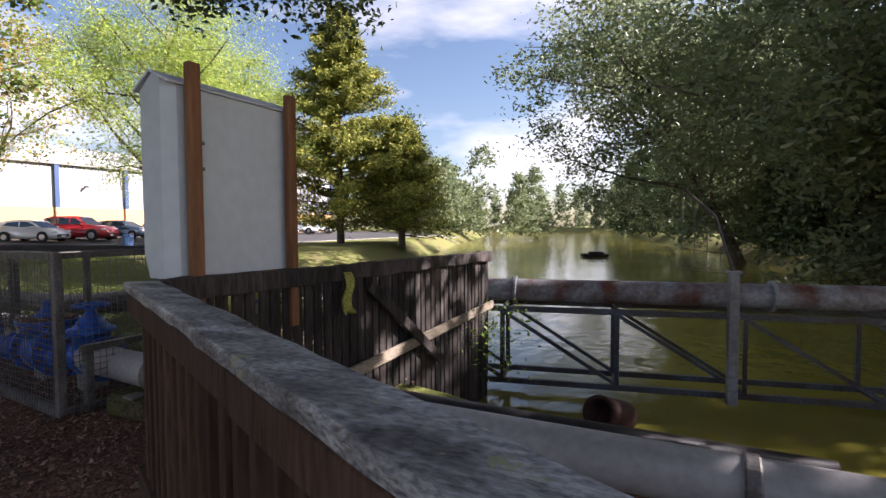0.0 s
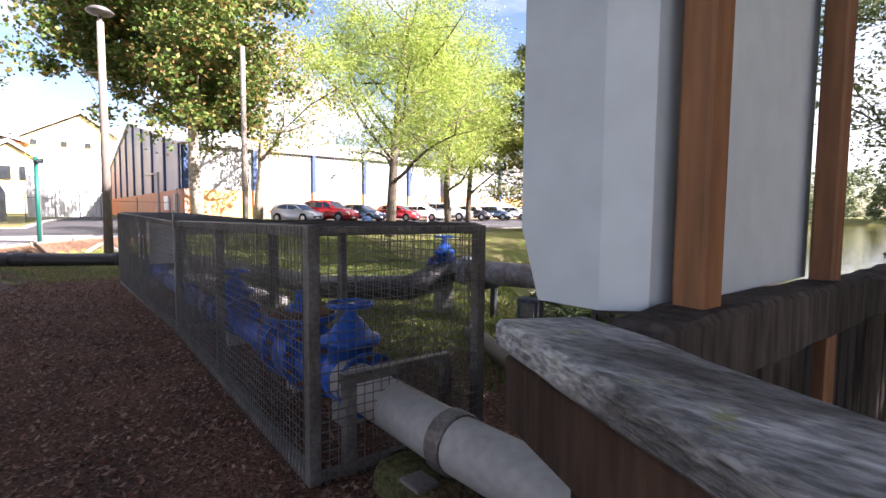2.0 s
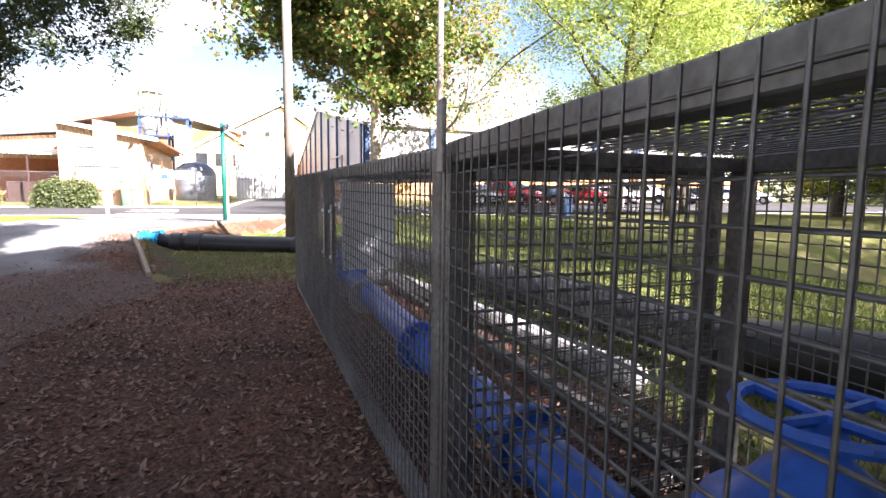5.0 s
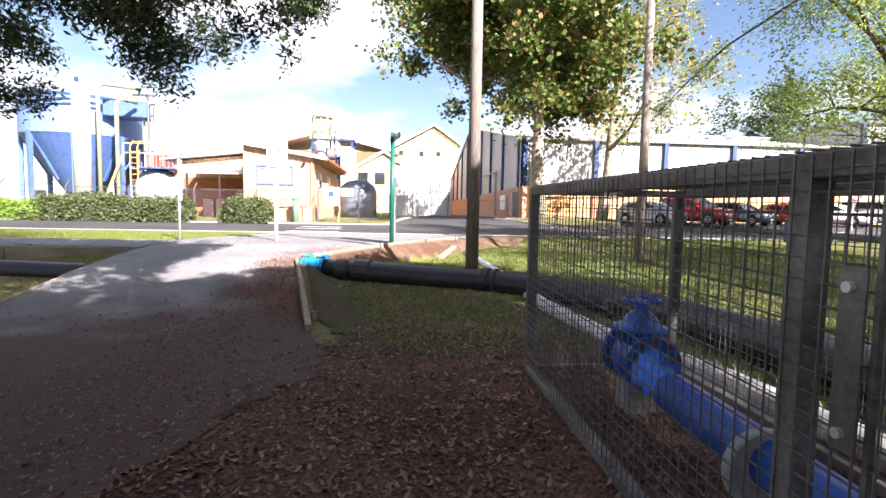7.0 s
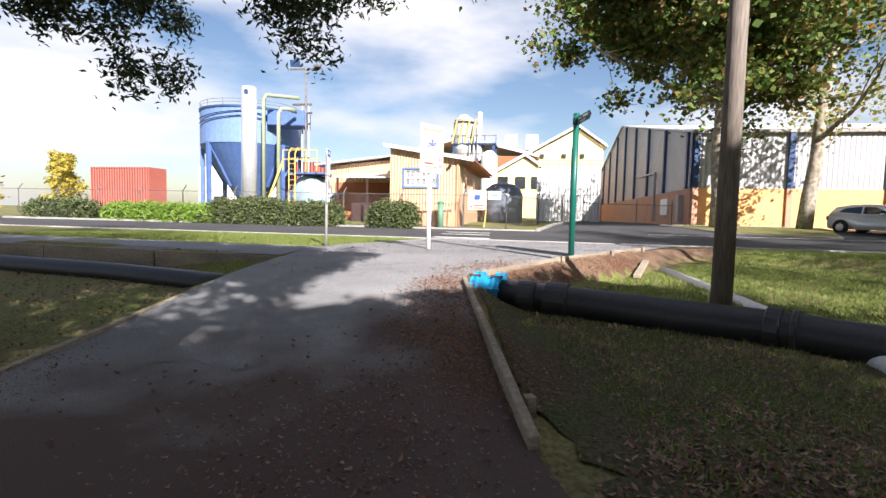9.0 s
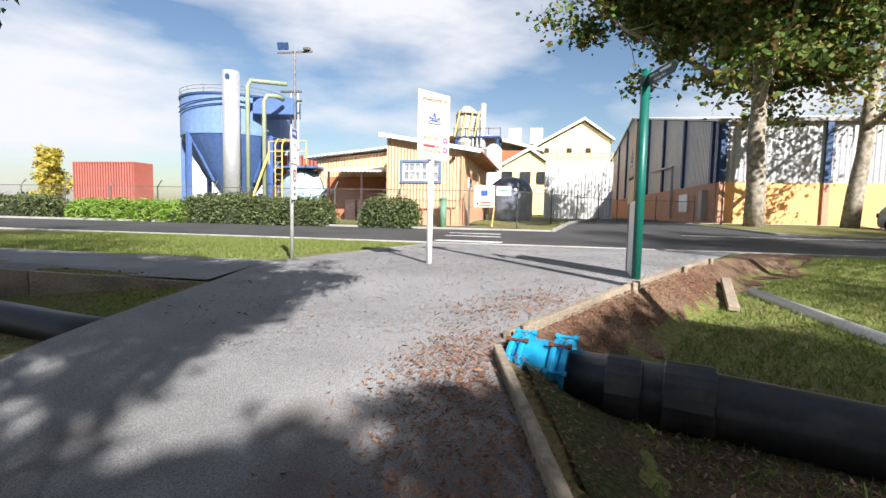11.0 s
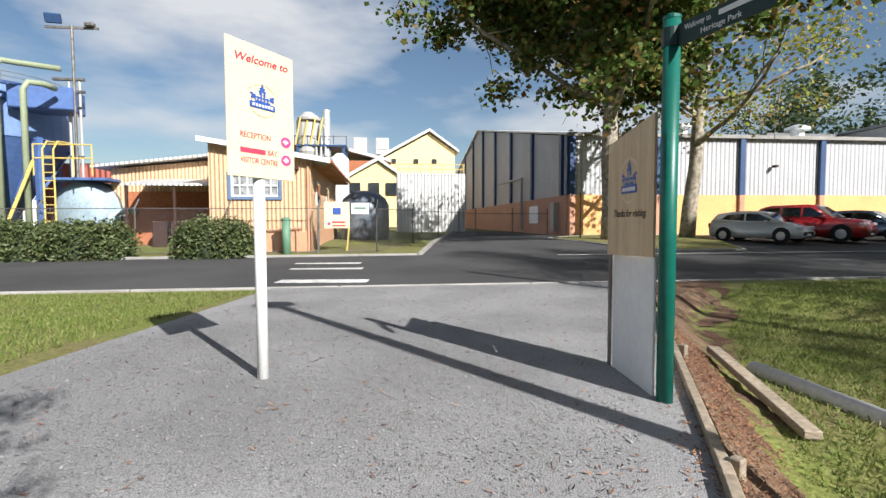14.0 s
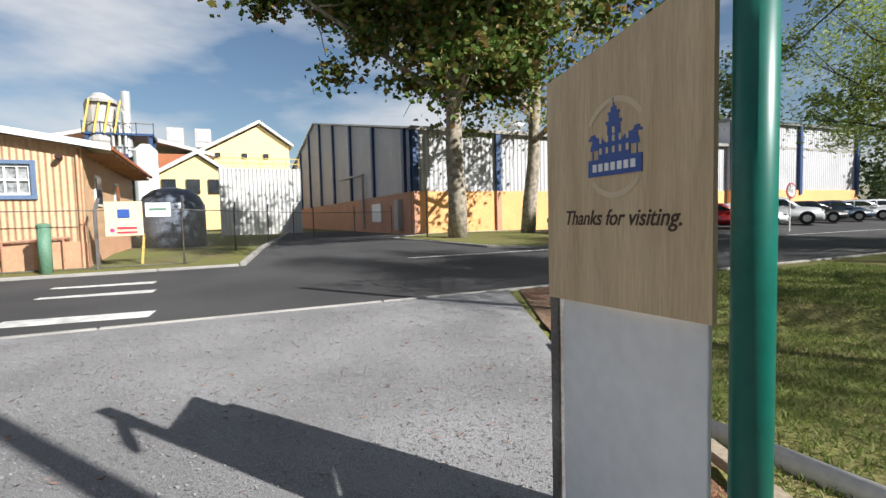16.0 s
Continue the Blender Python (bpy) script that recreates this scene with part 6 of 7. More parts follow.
# ---- cars ----
def car(x, y, z, yaw, L, W, H, paint, label, suv=False):
    """A parked car: body, glazed cabin, wheels, lamps. The nose points along its own +x."""
    f = thing("car", (x, y, z), label, "car", "parked cars")
    m = Matrix.Translation((x, y, z)) @ Matrix.Rotation(radians(yaw), 4, "Z")
    h = L / 2
    belt = H * 0.62
    nose = 0.50 if suv else 0.64
    low = [(-h, 0.36), (-h * 0.99, belt * 0.9), (-h * 0.95, belt * 1.07), (-h * 0.3, belt * 1.03), (h * nose, belt), (h * 0.88, belt * (0.92 if suv else 0.80)), (h * 0.985, belt * 0.62), (h, 0.36), (h * 0.95, 0.2), (-h * 0.95, 0.2)]
    bm = hull_xz(B(), low, -W / 2, W / 2)
    for v in bm.verts:
        if abs(v.co.x) > h * 0.8:
            v.co.y *= 0.88
    bmesh.ops.bevel(bm, geom=[e for e in bm.edges], offset=0.06, segments=2, affect="EDGES")
    bm.transform(m)
    part("body", bm, paint, f, "", "", True)

    def half(zz):
        return (W / 2 - 0.05) * (1 - 0.17 * max(0, zz - belt) / (H - belt))

    if suv:
        cab = [(-h * 0.97, belt - 0.05), (-h * 0.92, H * 0.90), (-h * 0.70, H * 0.985), (0, H), (h * 0.12, H * 0.97), (h * nose, belt - 0.05)]
        panes = ([(-h * 0.84, H * 0.70), (-h * 0.80, H * 0.90), (-h * 0.50, H * 0.92), (-h * 0.50, H * 0.67)], [(-h * 0.46, H * 0.67), (-h * 0.46, H * 0.92), (-h * 0.10, H * 0.92), (-h * 0.10, H * 0.66)], [(-h * 0.06, H * 0.66), (-h * 0.06, H * 0.92), (h * 0.10, H * 0.90), (h * 0.36, H * 0.66)])
    else:
        cab = [(-h * 0.96, belt), (-h * 0.80, H * 0.91), (-h * 0.42, H * 0.99), (-h * 0.05, H), (h * 0.16, H * 0.965), (h * nose, belt - 0.05)]
        panes = ([(-h * 0.70, H * 0.74), (-h * 0.55, H * 0.88), (-h * 0.17, H * 0.92), (-h * 0.17, H * 0.68)], [(-h * 0.13, H * 0.68), (-h * 0.13, H * 0.92), (h * 0.12, H * 0.905), (h * 0.48, H * 0.67)])
    bm = B()
    rows_ = [[bm.verts.new((px, sy * half(pz), pz)) for px, pz in cab] for sy in (-1, 1)]
    n = len(cab)
    for k in range(n):
        bm.faces.new((rows_[0][k], rows_[0][(k + 1) % n], rows_[1][(k + 1) % n], rows_[1][k]))
    bm.faces.new(rows_[0][::-1]), bm.faces.new(rows_[1])
    bmesh.ops.recalc_face_normals(bm, faces=bm.faces)
    bmesh.ops.bevel(bm, geom=[e for e in bm.edges], offset=0.04, segments=2, affect="EDGES")
    bm.transform(m)
    part("cabin", bm, paint, f, "", "", True)
    for sy in (-1, 1):
        for pane in panes:
            bm = B()
            a_in = [bm.verts.new((px, sy * (half(pz) - 0.01), pz)) for px, pz in pane]
            a_out = [bm.verts.new((px, sy * (half(pz) + 0.006), pz)) for px, pz in pane]
            for k in range(4):
                bm.faces.new((a_in[k], a_in[(k + 1) % 4], a_out[(k + 1) % 4], a_out[k]))
            bm.faces.new(a_in[::-1]), bm.faces.new(a_out)
            bm.transform(m)
            part("side_window", bm, M_CARGLASS, f, "dark tinted glass")
        bm = box(B(), (h * (nose - 0.20), sy * (W / 2 + 0.05), H * 0.67), (0.12, 0.16, 0.11), 0, 0.03)
        bm.transform(m)
        part("wing_mirror", bm, paint, f)
    for name_, (xa, za), (xb, zb), up_ in (("windscreen", cab[4], cab[5], 1), ("rear_window", cab[1], cab[0], -1)):
        bm = B()
        for o_ in (-0.01, 0.008):
            for s_, sy in ((0.1, -1), (0.1, 1), (0.86, 1), (0.86, -1)):
                px, pz = xa + (xb - xa) * s_, za + (zb - za) * s_
                bm.verts.new((px + up_ * o_, sy * (half(pz) - 0.09), pz + o_ * 0.6))
        bm.verts.ensure_lookup_table()
        vs = list(bm.verts)
        for k in range(4):
            bm.faces.new((vs[k], vs[(k + 1) % 4], vs[4 + (k + 1) % 4], vs[4 + k]))
        bm.faces.new(vs[3::-1]), bm.faces.new(vs[4:])
        bm.transform(m)
        part(name_, bm, M_CARGLASS, f, "dark tinted glass")
    rw = 0.36 if suv else 0.31
    for sx in (-0.62, 0.62):
        for sy in (-1, 1):
            bm = lathe(B(), (h * sx, sy * (W / 2 - 0.10), rw), [(rw * 0.9, -0.11), (rw, -0.09), (rw, 0.09), (rw * 0.9, 0.11)], 18, AY)
            bm.transform(m)
            w = part("wheel", bm, M_TYRE, f)
            bm = lathe(B(), (h * sx, sy * (W / 2 - 0.03), rw + 0.03), [(rw * 1.16, -0.035), (rw * 1.16, 0.035), (rw * 0.9, 0.035)], 18, AY)
            bm.transform(m)
            part("wheel_arch", bm, M_TYRE, f, "dark wheel arch")
            bm = lathe(B(), (h * sx, sy * (W / 2 + 0.015), rw), [(rw * 0.62, -0.01), (rw * 0.6, 0.01), (rw * 0.2, 0.015)], 14, AY)
            bm.transform(m)
            part("rim", bm, M_RIM, w)
    for sy in (-1, 1):
        bm = box(B(), (h * 0.93, sy * W * 0.36, belt * 0.74), (0.22, 0.3, 0.14), 0, 0.03)
        bm.transform(m)
        part("head_lamp", bm, M_LAMPGLASS, f)
        bm = box(B(), (-h * 0.975, sy * W * 0.40, belt * 0.86), (0.1, 0.22, 0.22), 0, 0.03)
        bm.transform(m)
        part("tail_lamp", bm, M_TAIL, f)
        bm = box(B(), (h * 0.33, sy * (W / 2 + 0.08), belt + 0.06), (0.1, 0.18, 0.12), 0, 0.02)
        bm.transform(m)
        part("mirror", bm, paint, f)
    bm = box(B(), (h * 0.985, 0, 0.42), (0.05, W * 0.6, 0.16), 0, 0.02)
    bm.transform(m)
    part("grille", bm, M_TYRE, f)
    bm = box(B(), (h * 1.0, 0, 0.36), (0.02, 0.36, 0.1))
    bm.transform(m)
    part("number_plate", bm, M_SIGNWHITE, f)


def paint(name, col):
    m = mat(name, col, 0.25, 0.1, 0.04, 1, 10, 0.0, spec=0.6)
    m.node_tree.nodes["Principled BSDF"].inputs["Coat Weight"].default_value = 0.6
    return m


P_WHITE, P_RED, P_NAVY, P_BLACK, P_SILVER = paint("white_car_paint", (0.75, 0.75, 0.75)), paint("red_car_paint", (0.36, 0.02, 0.025)), paint("navy_car_paint", (0.03, 0.05, 0.08)), paint("black_car_paint", (0.02, 0.02, 0.022)), paint("silver_car_paint", (0.45, 0.46, 0.47))
CARS = [(-39.9, 16.7, P_WHITE, 0, "white hatchback parked before the warehouse"), (-40.1, 19.7, P_RED, 1, "red sport utility car parked in the row"), (-40.2, 22.7, P_NAVY, 0, "dark blue hatchback parked in the row"),
        (-40.3, 26.6, P_RED, 0, "bright red hatchback parked in the row"), (-40.4, 29.6, P_WHITE, 0, "white sedan parked in the row"), (-40.5, 32.9, P_SILVER, 1, "pale silver pickup parked in the row"),
        (-40.6, 36.2, P_BLACK, 0, "black car parked in the row"), (-40.7, 39.4, P_NAVY, 0, "dark blue car parked in the row"), (-40.8, 42.6, P_SILVER, 0, "silver car parked in the row"), (-40.9, 45.8, P_WHITE, 0, "white car parked in the row")]
for x, y, pt, suv, lab in CARS:
    car(x, y, g1(x, y) + 0.03, 27, 4.6 if suv else 4.1, 1.85 if suv else 1.72, 1.75 if suv else 1.46, pt, lab, bool(suv))
for x, y, pt, lab in ((-42, -58, P_BLACK, "black car in the far car park"), (-44, -53.5, P_RED, "red car in the far car park"), (-46, -56.5, P_SILVER, "silver car in the far car park"), (-48, -61, P_NAVY, "dark blue car in the far car park")):
    car(x, y, g1(x, y), 20, 4.2, 1.75, 1.5, pt, lab)


# ---- hedges and trees ----
def hedge(name, cx, cy, lx, ly, h, n, material, size, label, category="hedge", aspect=0.5):
    f = thing(name, (cx, cy, 0.42), label, category)
    # solid core coloured as the shade between the leaves
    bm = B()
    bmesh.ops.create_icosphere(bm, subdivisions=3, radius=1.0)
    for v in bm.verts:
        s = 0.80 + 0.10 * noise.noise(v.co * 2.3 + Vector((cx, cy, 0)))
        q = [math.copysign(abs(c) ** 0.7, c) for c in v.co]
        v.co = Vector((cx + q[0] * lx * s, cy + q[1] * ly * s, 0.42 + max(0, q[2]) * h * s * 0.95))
    part("shade_core", bm, M_HEDGECORE, f)
    u = RNG.normal(0, 1, (n, 3))
    u /= np.linalg.norm(u, axis=1)[:, None]
    u[:, 2] = np.abs(u[:, 2])
    q = np.sign(u) * np.abs(u) ** 0.7
    rad = RNG.uniform(0.78, 1.02, n)[:, None] * (1 + 0.09 * np.sin(q[:, :1] * 9 + q[:, 1:2] * 13 + cx))
    p = q * rad * np.array([lx, ly, h]) + np.array([cx, cy, 0.43])
    v, fc = leaves(p, 0.03, 1, size, aspect)
    raw("foliage", v, fc, material, f, "stuff")


for k in range(4):
    hedge("hedge", -36.2 + 0.1 * (k % 2), -16.1 + k * 1.7, 1.0, 1.4, 1.33 + 0.1 * math.sin(k * 2), 6500, L_HEDGE, 0.13, "rounded clipped dark green hedge shrub")
hedge("hedge", -36.3, -7.0, 1.0, 1.35, 1.38, 7000, L_HEDGE, 0.13, "rounded clipped dark green hedge shrub")
for k in range(4):
    hedge("flax_bush", -36.0, -22.6 + k * 1.75, 0.8, 1.1, 1.05, 2600, L_FLAX, 0.30, "bright green strap-leaved bush", "bush", 0.16)
hedge("hedge", -36.3, -27, 1.2, 2.4, 1.25, 5000, L_HEDGE, 0.14, "dark green hedge shrub beside the road")
hedge("hedge", -33.6, -30.5, 1.0, 1.4, 0.9, 2600, L_FLAX, 0.2, "low bright green shrub by the car park")


# ground kept sunlit: a gap is cut for it through the overhanging crowns
SUNNY = np.array([(-16.0, -2.0), (-16.7, -1.4), (-17.1, -1.0), (-17.2, -0.6), (-18.2, -0.3), (-20.1, 0.55), (-20.1, 2.3), (-21.5, 4.6), (-30, 8), (-34, 0), (-30, -4), (-21, -2.75), (-20.4, -2.65), (-18.5, -2.6), (-17.2, -2.45), (-16.4, -2.3)])


def thinned(v):
    """Leaves less those that would shade the sunny ground."""
    q = v.reshape(-1, 4, 3)
    c = q.mean(1)
    k = (c[:, 2] - 0.25) / math.tan(SUN_EL)
    lit = poly_dist(c[:, 0] - SUN_DIR.x * k, c[:, 1] - SUN_DIR.y * k, SUNNY) > RNG.normal(0.0, 0.10, len(c))
    q = q[~lit].reshape(-1, 3)
    return q, np.arange(len(q)).reshape(-1, 4)


def limb_path(p, d, L, wob, n=6, lift=0.0):
    pts = [Vector(p)]
    d = Vector(d).normalized()
    for k in range(n):
        d = (d + Vector(RNG.normal(0, wob, 3)) + Vector((0, 0, lift))).normalized()
        pts.append(pts[-1] + d * (L / n))
    return pts, d


def tree(name, x, y, h, r, crown_r, crown_z, n_limb, clumps, per, size, leafm, bark, label, lean=(0, 0), flatc=0.65, aspect=0.55, spread=0.55, first=0.3, droop=0.0, zoff=None, side=None, thin=False):
    """A tapered trunk with limbs and twigs, and a crown of small leaves in clumps round the twig ends."""
    z = g1(x, y) if zoff is None else zoff
    f = thing(name, (x, y, z), label, "tree")
    bm = B()
    tips = []
    trunk, d = limb_path((x, y, z - 0.15), (lean[0] / h, lean[1] / h, 1), h * 0.85, 0.05, 8)
    rod(bm, trunk, r, 12, r * 0.25)
    for k in range(n_limb):
        s = first + (0.97 - first) * (k + 0.5) / n_limb
        i = min(7, int(s * 8))
        p = trunk[i].lerp(trunk[i + 1], s * 8 - i)
        an = k * 2.4 + RNG.uniform(-0.4, 0.4)
        reach = crown_r * (0.55 + 0.6 * math.sin(math.pi * min(1, 0.25 + s * 0.72)))
        dirv = Vector((math.cos(an), math.sin(an), RNG.uniform(0.25, 0.7)))
        if side is not None and dirv.x * side[0] + dirv.y * side[1] < -0.4:
            reach *= 0.5
        pts, dd = limb_path(p, dirv, reach, 0.16, 6, 0.03)
        rl = r * 0.36 * (1.15 - s * 0.6)
        rod(bm, pts, rl, 7, rl * 0.2)
        tips += [pts[3], pts[4], pts[5], pts[6]]
        for j in range(4):
            q = pts[2 + j]
            tw, _ = limb_path(q, Vector(RNG.normal(0, 1, 3)) + Vector((0, 0, 0.3)), reach * RNG.uniform(0.25, 0.5), 0.2, 4)
            rod(bm, tw, rl * 0.35, 5, rl * 0.1)
            tips += tw[2:]
    part("trunk", bm, bark, f, "", "", True)
    tips = np.array([tuple(t) for t in tips])
    cen = tips[RNG.integers(0, len(tips), clumps)] + RNG.normal(0, 1, (clumps, 3)) * crown_r * 0.10 * np.array([1, 1, 0.7])
    keep = cen[:, 2] > z + crown_z
    cen = cen[keep]
    v, fc = leaves(cen, RNG.uniform(0.5, 1.2, len(cen)) * spread, per, size, aspect, flatc, droop)
    if thin:
        v, fc = thinned(v)
    raw("crown", v, fc, leafm, f, "stuff")
    return f


def conifer(x, y, h, r, n, label):
    z = g1(x, y)
    f = thing("conifer_tree", (x, y, z), label, "tree")
    bm = rod(B(), [(x, y, z - 0.2), (x, y, z + h * 0.5), (x, y, z + h)], 0.28, 10, 0.03)
    cen, spr = [], []
    for k in range(150):
        s = (k / 150) ** 0.85
        an = k * 2.4 + RNG.uniform(-0.3, 0.3)
        L = r * (1.03 - s) ** 0.85 * RNG.uniform(0.65, 1.15)
        p = Vector((x, y, z + 0.9 + s * (h - 1.0)))
        e = p + Vector((math.cos(an) * L, math.sin(an) * L, L * RNG.uniform(0.0, 0.35)))
        rod(bm, [p, p.lerp(e, 0.5) - Vector((0, 0, 0.08 * L)), e], 0.05, 5, 0.012)
        for t in np.linspace(0.25, 1.0, 7):
            q = p.lerp(e, t)
            cen.append((q.x, q.y, q.z))
            spr.append(0.12 + 0.24 * (1.2 - s) * t)
    part("trunk", bm, M_BARK, f)
    v, fc = leaves(np.array(cen), np.array(spr), n // len(cen), 0.24, 0.4, 0.7)
    raw("crown", v, fc, L_CONIF, f, "stuff")


conifer(-22.0, 27.0, 16.0, 6.4, 90000, "tall golden-green conifer on the lake edge")
conifer(-18.6, 29.5, 9.0, 4.6, 40000, "broad golden-green conifer beside the lake")
tree("plane_tree", -40.9, 9.7, 19, 0.46, 8.8, 5.4, 20, 430, 190, 0.27, L_PLANE, M_PLANEBARK, "tall plane tree with mottled bark and leaves turning brown", (0, -0.8), 0.7, 0.8, 0.62, 0.34, side=(0.5, -0.86))
tree("plane_tree", -42.1, 14.4, 18, 0.40, 6.5, 5.5, 14, 130, 50, 0.22, L_THIN, M_PLANEBARK, "thinner plane tree with sparse yellowing leaves", (0, 0.3), 0.7, 0.8, 0.75, 0.30)
tree("swamp_cypress", -20.2, 12.7, 12, 0.24, 4.6, 2.6, 16, 420, 150, 0.13, L_LIME, M_BARK, "feathery yellow-green tree behind the cage", (0, 0), 0.6, 0.3, 0.55, 0.22)
tree("swamp_cypress", -30.5, 26.5, 13, 0.25, 4.8, 2.6, 14, 260, 90, 0.18, L_LIME, M_BARK, "feathery yellow-green tree by the car park", (0, 0), 0.6, 0.3, 0.6, 0.22)
tree("swamp_cypress", -25.0, 20.0, 12, 0.24, 4.2, 2.6, 14, 260, 90, 0.16, L_LIME, M_BARK, "feathery yellow-green tree near the lake", (0, 0), 0.6, 0.3, 0.55, 0.22)
limb_ = thing("cypress_limb", (-21.0, 12.4, 7.2), "thin drooping cypress limb with feathery sprays", "tree branch")
way_ = [Vector(p) for p in ((-20.4, 12.6, 7.0), (-22.5, 11.9, 7.3), (-24.6, 11.0, 6.5), (-25.8, 10.4, 5.6), (-26.5, 10.0, 4.9))]
part("bough", rod(B(), way_, 0.05, 7, 0.012), M_BARK, limb_)
v_, f_ = leaves(np.array([tuple(way_[2 + k // 6].lerp(way_[min(4, 3 + k // 6)], (k % 6) / 6) + Vector(RNG.normal(0, 0.25, 3))) for k in range(16)]), 0.16, 60, 0.11, 0.3, 0.8, 0.3)
raw("foliage", v_, f_, L_LIME, limb_, "stuff")
# overhanging evergreen whose branches hang over the path
tree("evergreen_tree", -9.0, -8.5, 11, 0.5, 8.5, 3.4, 18, 700, 90, 0.13, L_DARK, M_BARK, "big dark evergreen tree overhanging the path", (0, 1.5), 0.6, 0.38, 0.6, 0.3, 0.2, thin=True)
hang = thing("hanging_branch", (-15.6, -3.0, 3.2), "leafy evergreen boughs hanging over the path", "tree branch")
bm_ = B()
cen_ = []
# the last four boughs are added high up to cast dapples on the gravel
for (x0, y0, z0), (x1, y1, z1) in (((-11, -6, 6.2), (-15.6, -0.3, 3.9)), ((-11, -6, 6.2), (-16.6, -2.2, 3.5)), ((-11, -6, 6.2), (-16.8, -4.4, 3.5)), ((-11, -6, 6.2), (-14.2, -1.4, 3.6)), ((-11, -6, 6.2), (-16.0, -7.0, 3.4)), ((-11, -6, 6.2), (-13.0, -3.5, 4.0)), ((-11, -6, 6.6), (-10.8, 1.0, 5.9)), ((-11, -6, 6.6), (-12.4, 0.9, 5.7)), ((-11, -6, 6.6), (-11.6, -0.4, 5.8)), ((-11, -6, 6.6), (-13.0, -0.6, 5.4))):
    a_, b_2 = Vector((x0, y0, z0)), Vector((x1, y1, z1))
    mid_ = a_.lerp(b_2, 0.5) + Vector((0, 0, 0.9))
    pts_ = [a_ * (1 - t) ** 2 + mid_ * 2 * t * (1 - t) + b_2 * t * t for t in np.linspace(0, 1, 9)]
    rod(bm_, pts_, 0.07, 7, 0.015)
    for p in pts_[4:]:
        for _ in range(20):
            cen_.append(tuple(p + Vector(RNG.normal(0, 1, 3)) * 0.36 - Vector((0, 0, 0.15))))
part("bough", bm_, M_BARK, hang)
v_, f_ = thinned(leaves(np.array(cen_), 0.12, 190, 0.085, 0.36, 1.0, 0.5)[0])
raw("foliage", v_, f_, L_DARK, hang, "stuff")
# boughs added above the view only to cast shade on path and grass
high = thing("shade_boughs", (5.0, 3.6, 7.0), "unseen leafy boughs added to shade the path", "tree branch")
bm_ = B()
cen_ = []
for tip in ((-6.3, 4.8, 7.2), (-4.6, 6.3, 7.9), (-2.4, 5.0, 8.2), (-0.5, 7.2, 8.6), (-5.4, 3.5, 7.0), (-5.2, 7.6, 7.8), (-2.8, 7.6, 8.0), (1.0, 5.0, 8.6), (-1.0, 3.6, 8.0), (-4.2, 9.3, 8.5), (-2.6, 9.9, 8.7), (0.5, 9.0, 8.8), (-6.6, 3.6, 7.0), (-7.6, 4.3, 7.1), (-8.0, 5.4, 7.3), (-4.6, 2.4, 6.9), (-7.4, 6.2, 7.4), (-3.0, 1.5, 7.0), (-6.0, 0.6, 7.0), (-7.2, -0.2, 6.8), (-8.5, -0.6, 6.6), (-9.6, 0.1, 6.5), (-5.2, -1.0, 7.0), (-6.6, -1.8, 6.9), (2.0, 8.5, 7.6), (3.8, 10.0, 7.6), (3.2, 7.0, 7.4)):
    a_, b_2 = Vector((6.0, 3.8, 6.6)), Vector(tip)
    mid_ = a_.lerp(b_2, 0.5) + Vector((0, 0, 0.8))
    pts_ = [a_ * (1 - t) ** 2 + mid_ * 2 * t * (1 - t) + b_2 * t * t for t in np.linspace(0, 1, 9)]
    rod(bm_, pts_, 0.10, 7, 0.02)
    for p in pts_[3:]:
        for _ in range(9):
            cen_.append(tuple(p + Vector(RNG.normal(0, 1, 3)) * 0.62))
for tip, n_c, w_ in (((-6.2, 6.4, 7.5), 8, 0.5), ((-9.2, 7.0, 7.4), 14, 0.4), ((-10.0, 7.6, 7.5), 14, 0.4), ((-8.8, 9.6, 7.8), 12, 0.6), ((-7.4, 8.4, 7.6), 12, 0.5), ((-9.7, 2.7, 7.2), 10, 0.32), ((-8.4, 2.2, 7.2), 4, 0.3)):
    a_, b_2 = Vector((-2.4, 5.0, 8.2)), Vector(tip)
    mid_ = a_.lerp(b_2, 0.5) + Vector((0, 0, 0.5))
    pts_ = [a_ * (1 - t) ** 2 + mid_ * 2 * t * (1 - t) + b_2 * t * t for t in np.linspace(0, 1, 9)]
    rod(bm_, pts_, 0.05, 7, 0.015)
    for p in pts_[7:]:
        for _ in range(n_c):
            cen_.append(tuple(p + Vector(RNG.normal(0, 1, 3)) * w_))
part("bough", bm_, M_BARK, high)
v_, f_ = thinned(leaves(np.array(cen_), 0.36, 72, 0.18, 0.5, 0.8)[0])
raw("foliage", v_, f_, L_DARK, high, "stuff")
# unseen trees added behind the start of the walk to shade it
tree("evergreen_tree", 7.0, 2.5, 11.5, 0.5, 8.5, 6.3, 18, 800, 60, 0.32, L_DARK, M_BARK, "unseen evergreen tree added to shade the lakeside path", (-3.5, 3), 0.6, 0.5, 0.9, 0.45, thin=True)
tree("evergreen_tree", 15.0, 4.0, 17, 0.5, 8.0, 5.0, 16, 600, 60, 0.34, L_DARK, M_BARK, "unseen evergreen tree added to shade the lakeside path", (0, 2), 0.6, 0.5, 0.9, 0.35, thin=True)
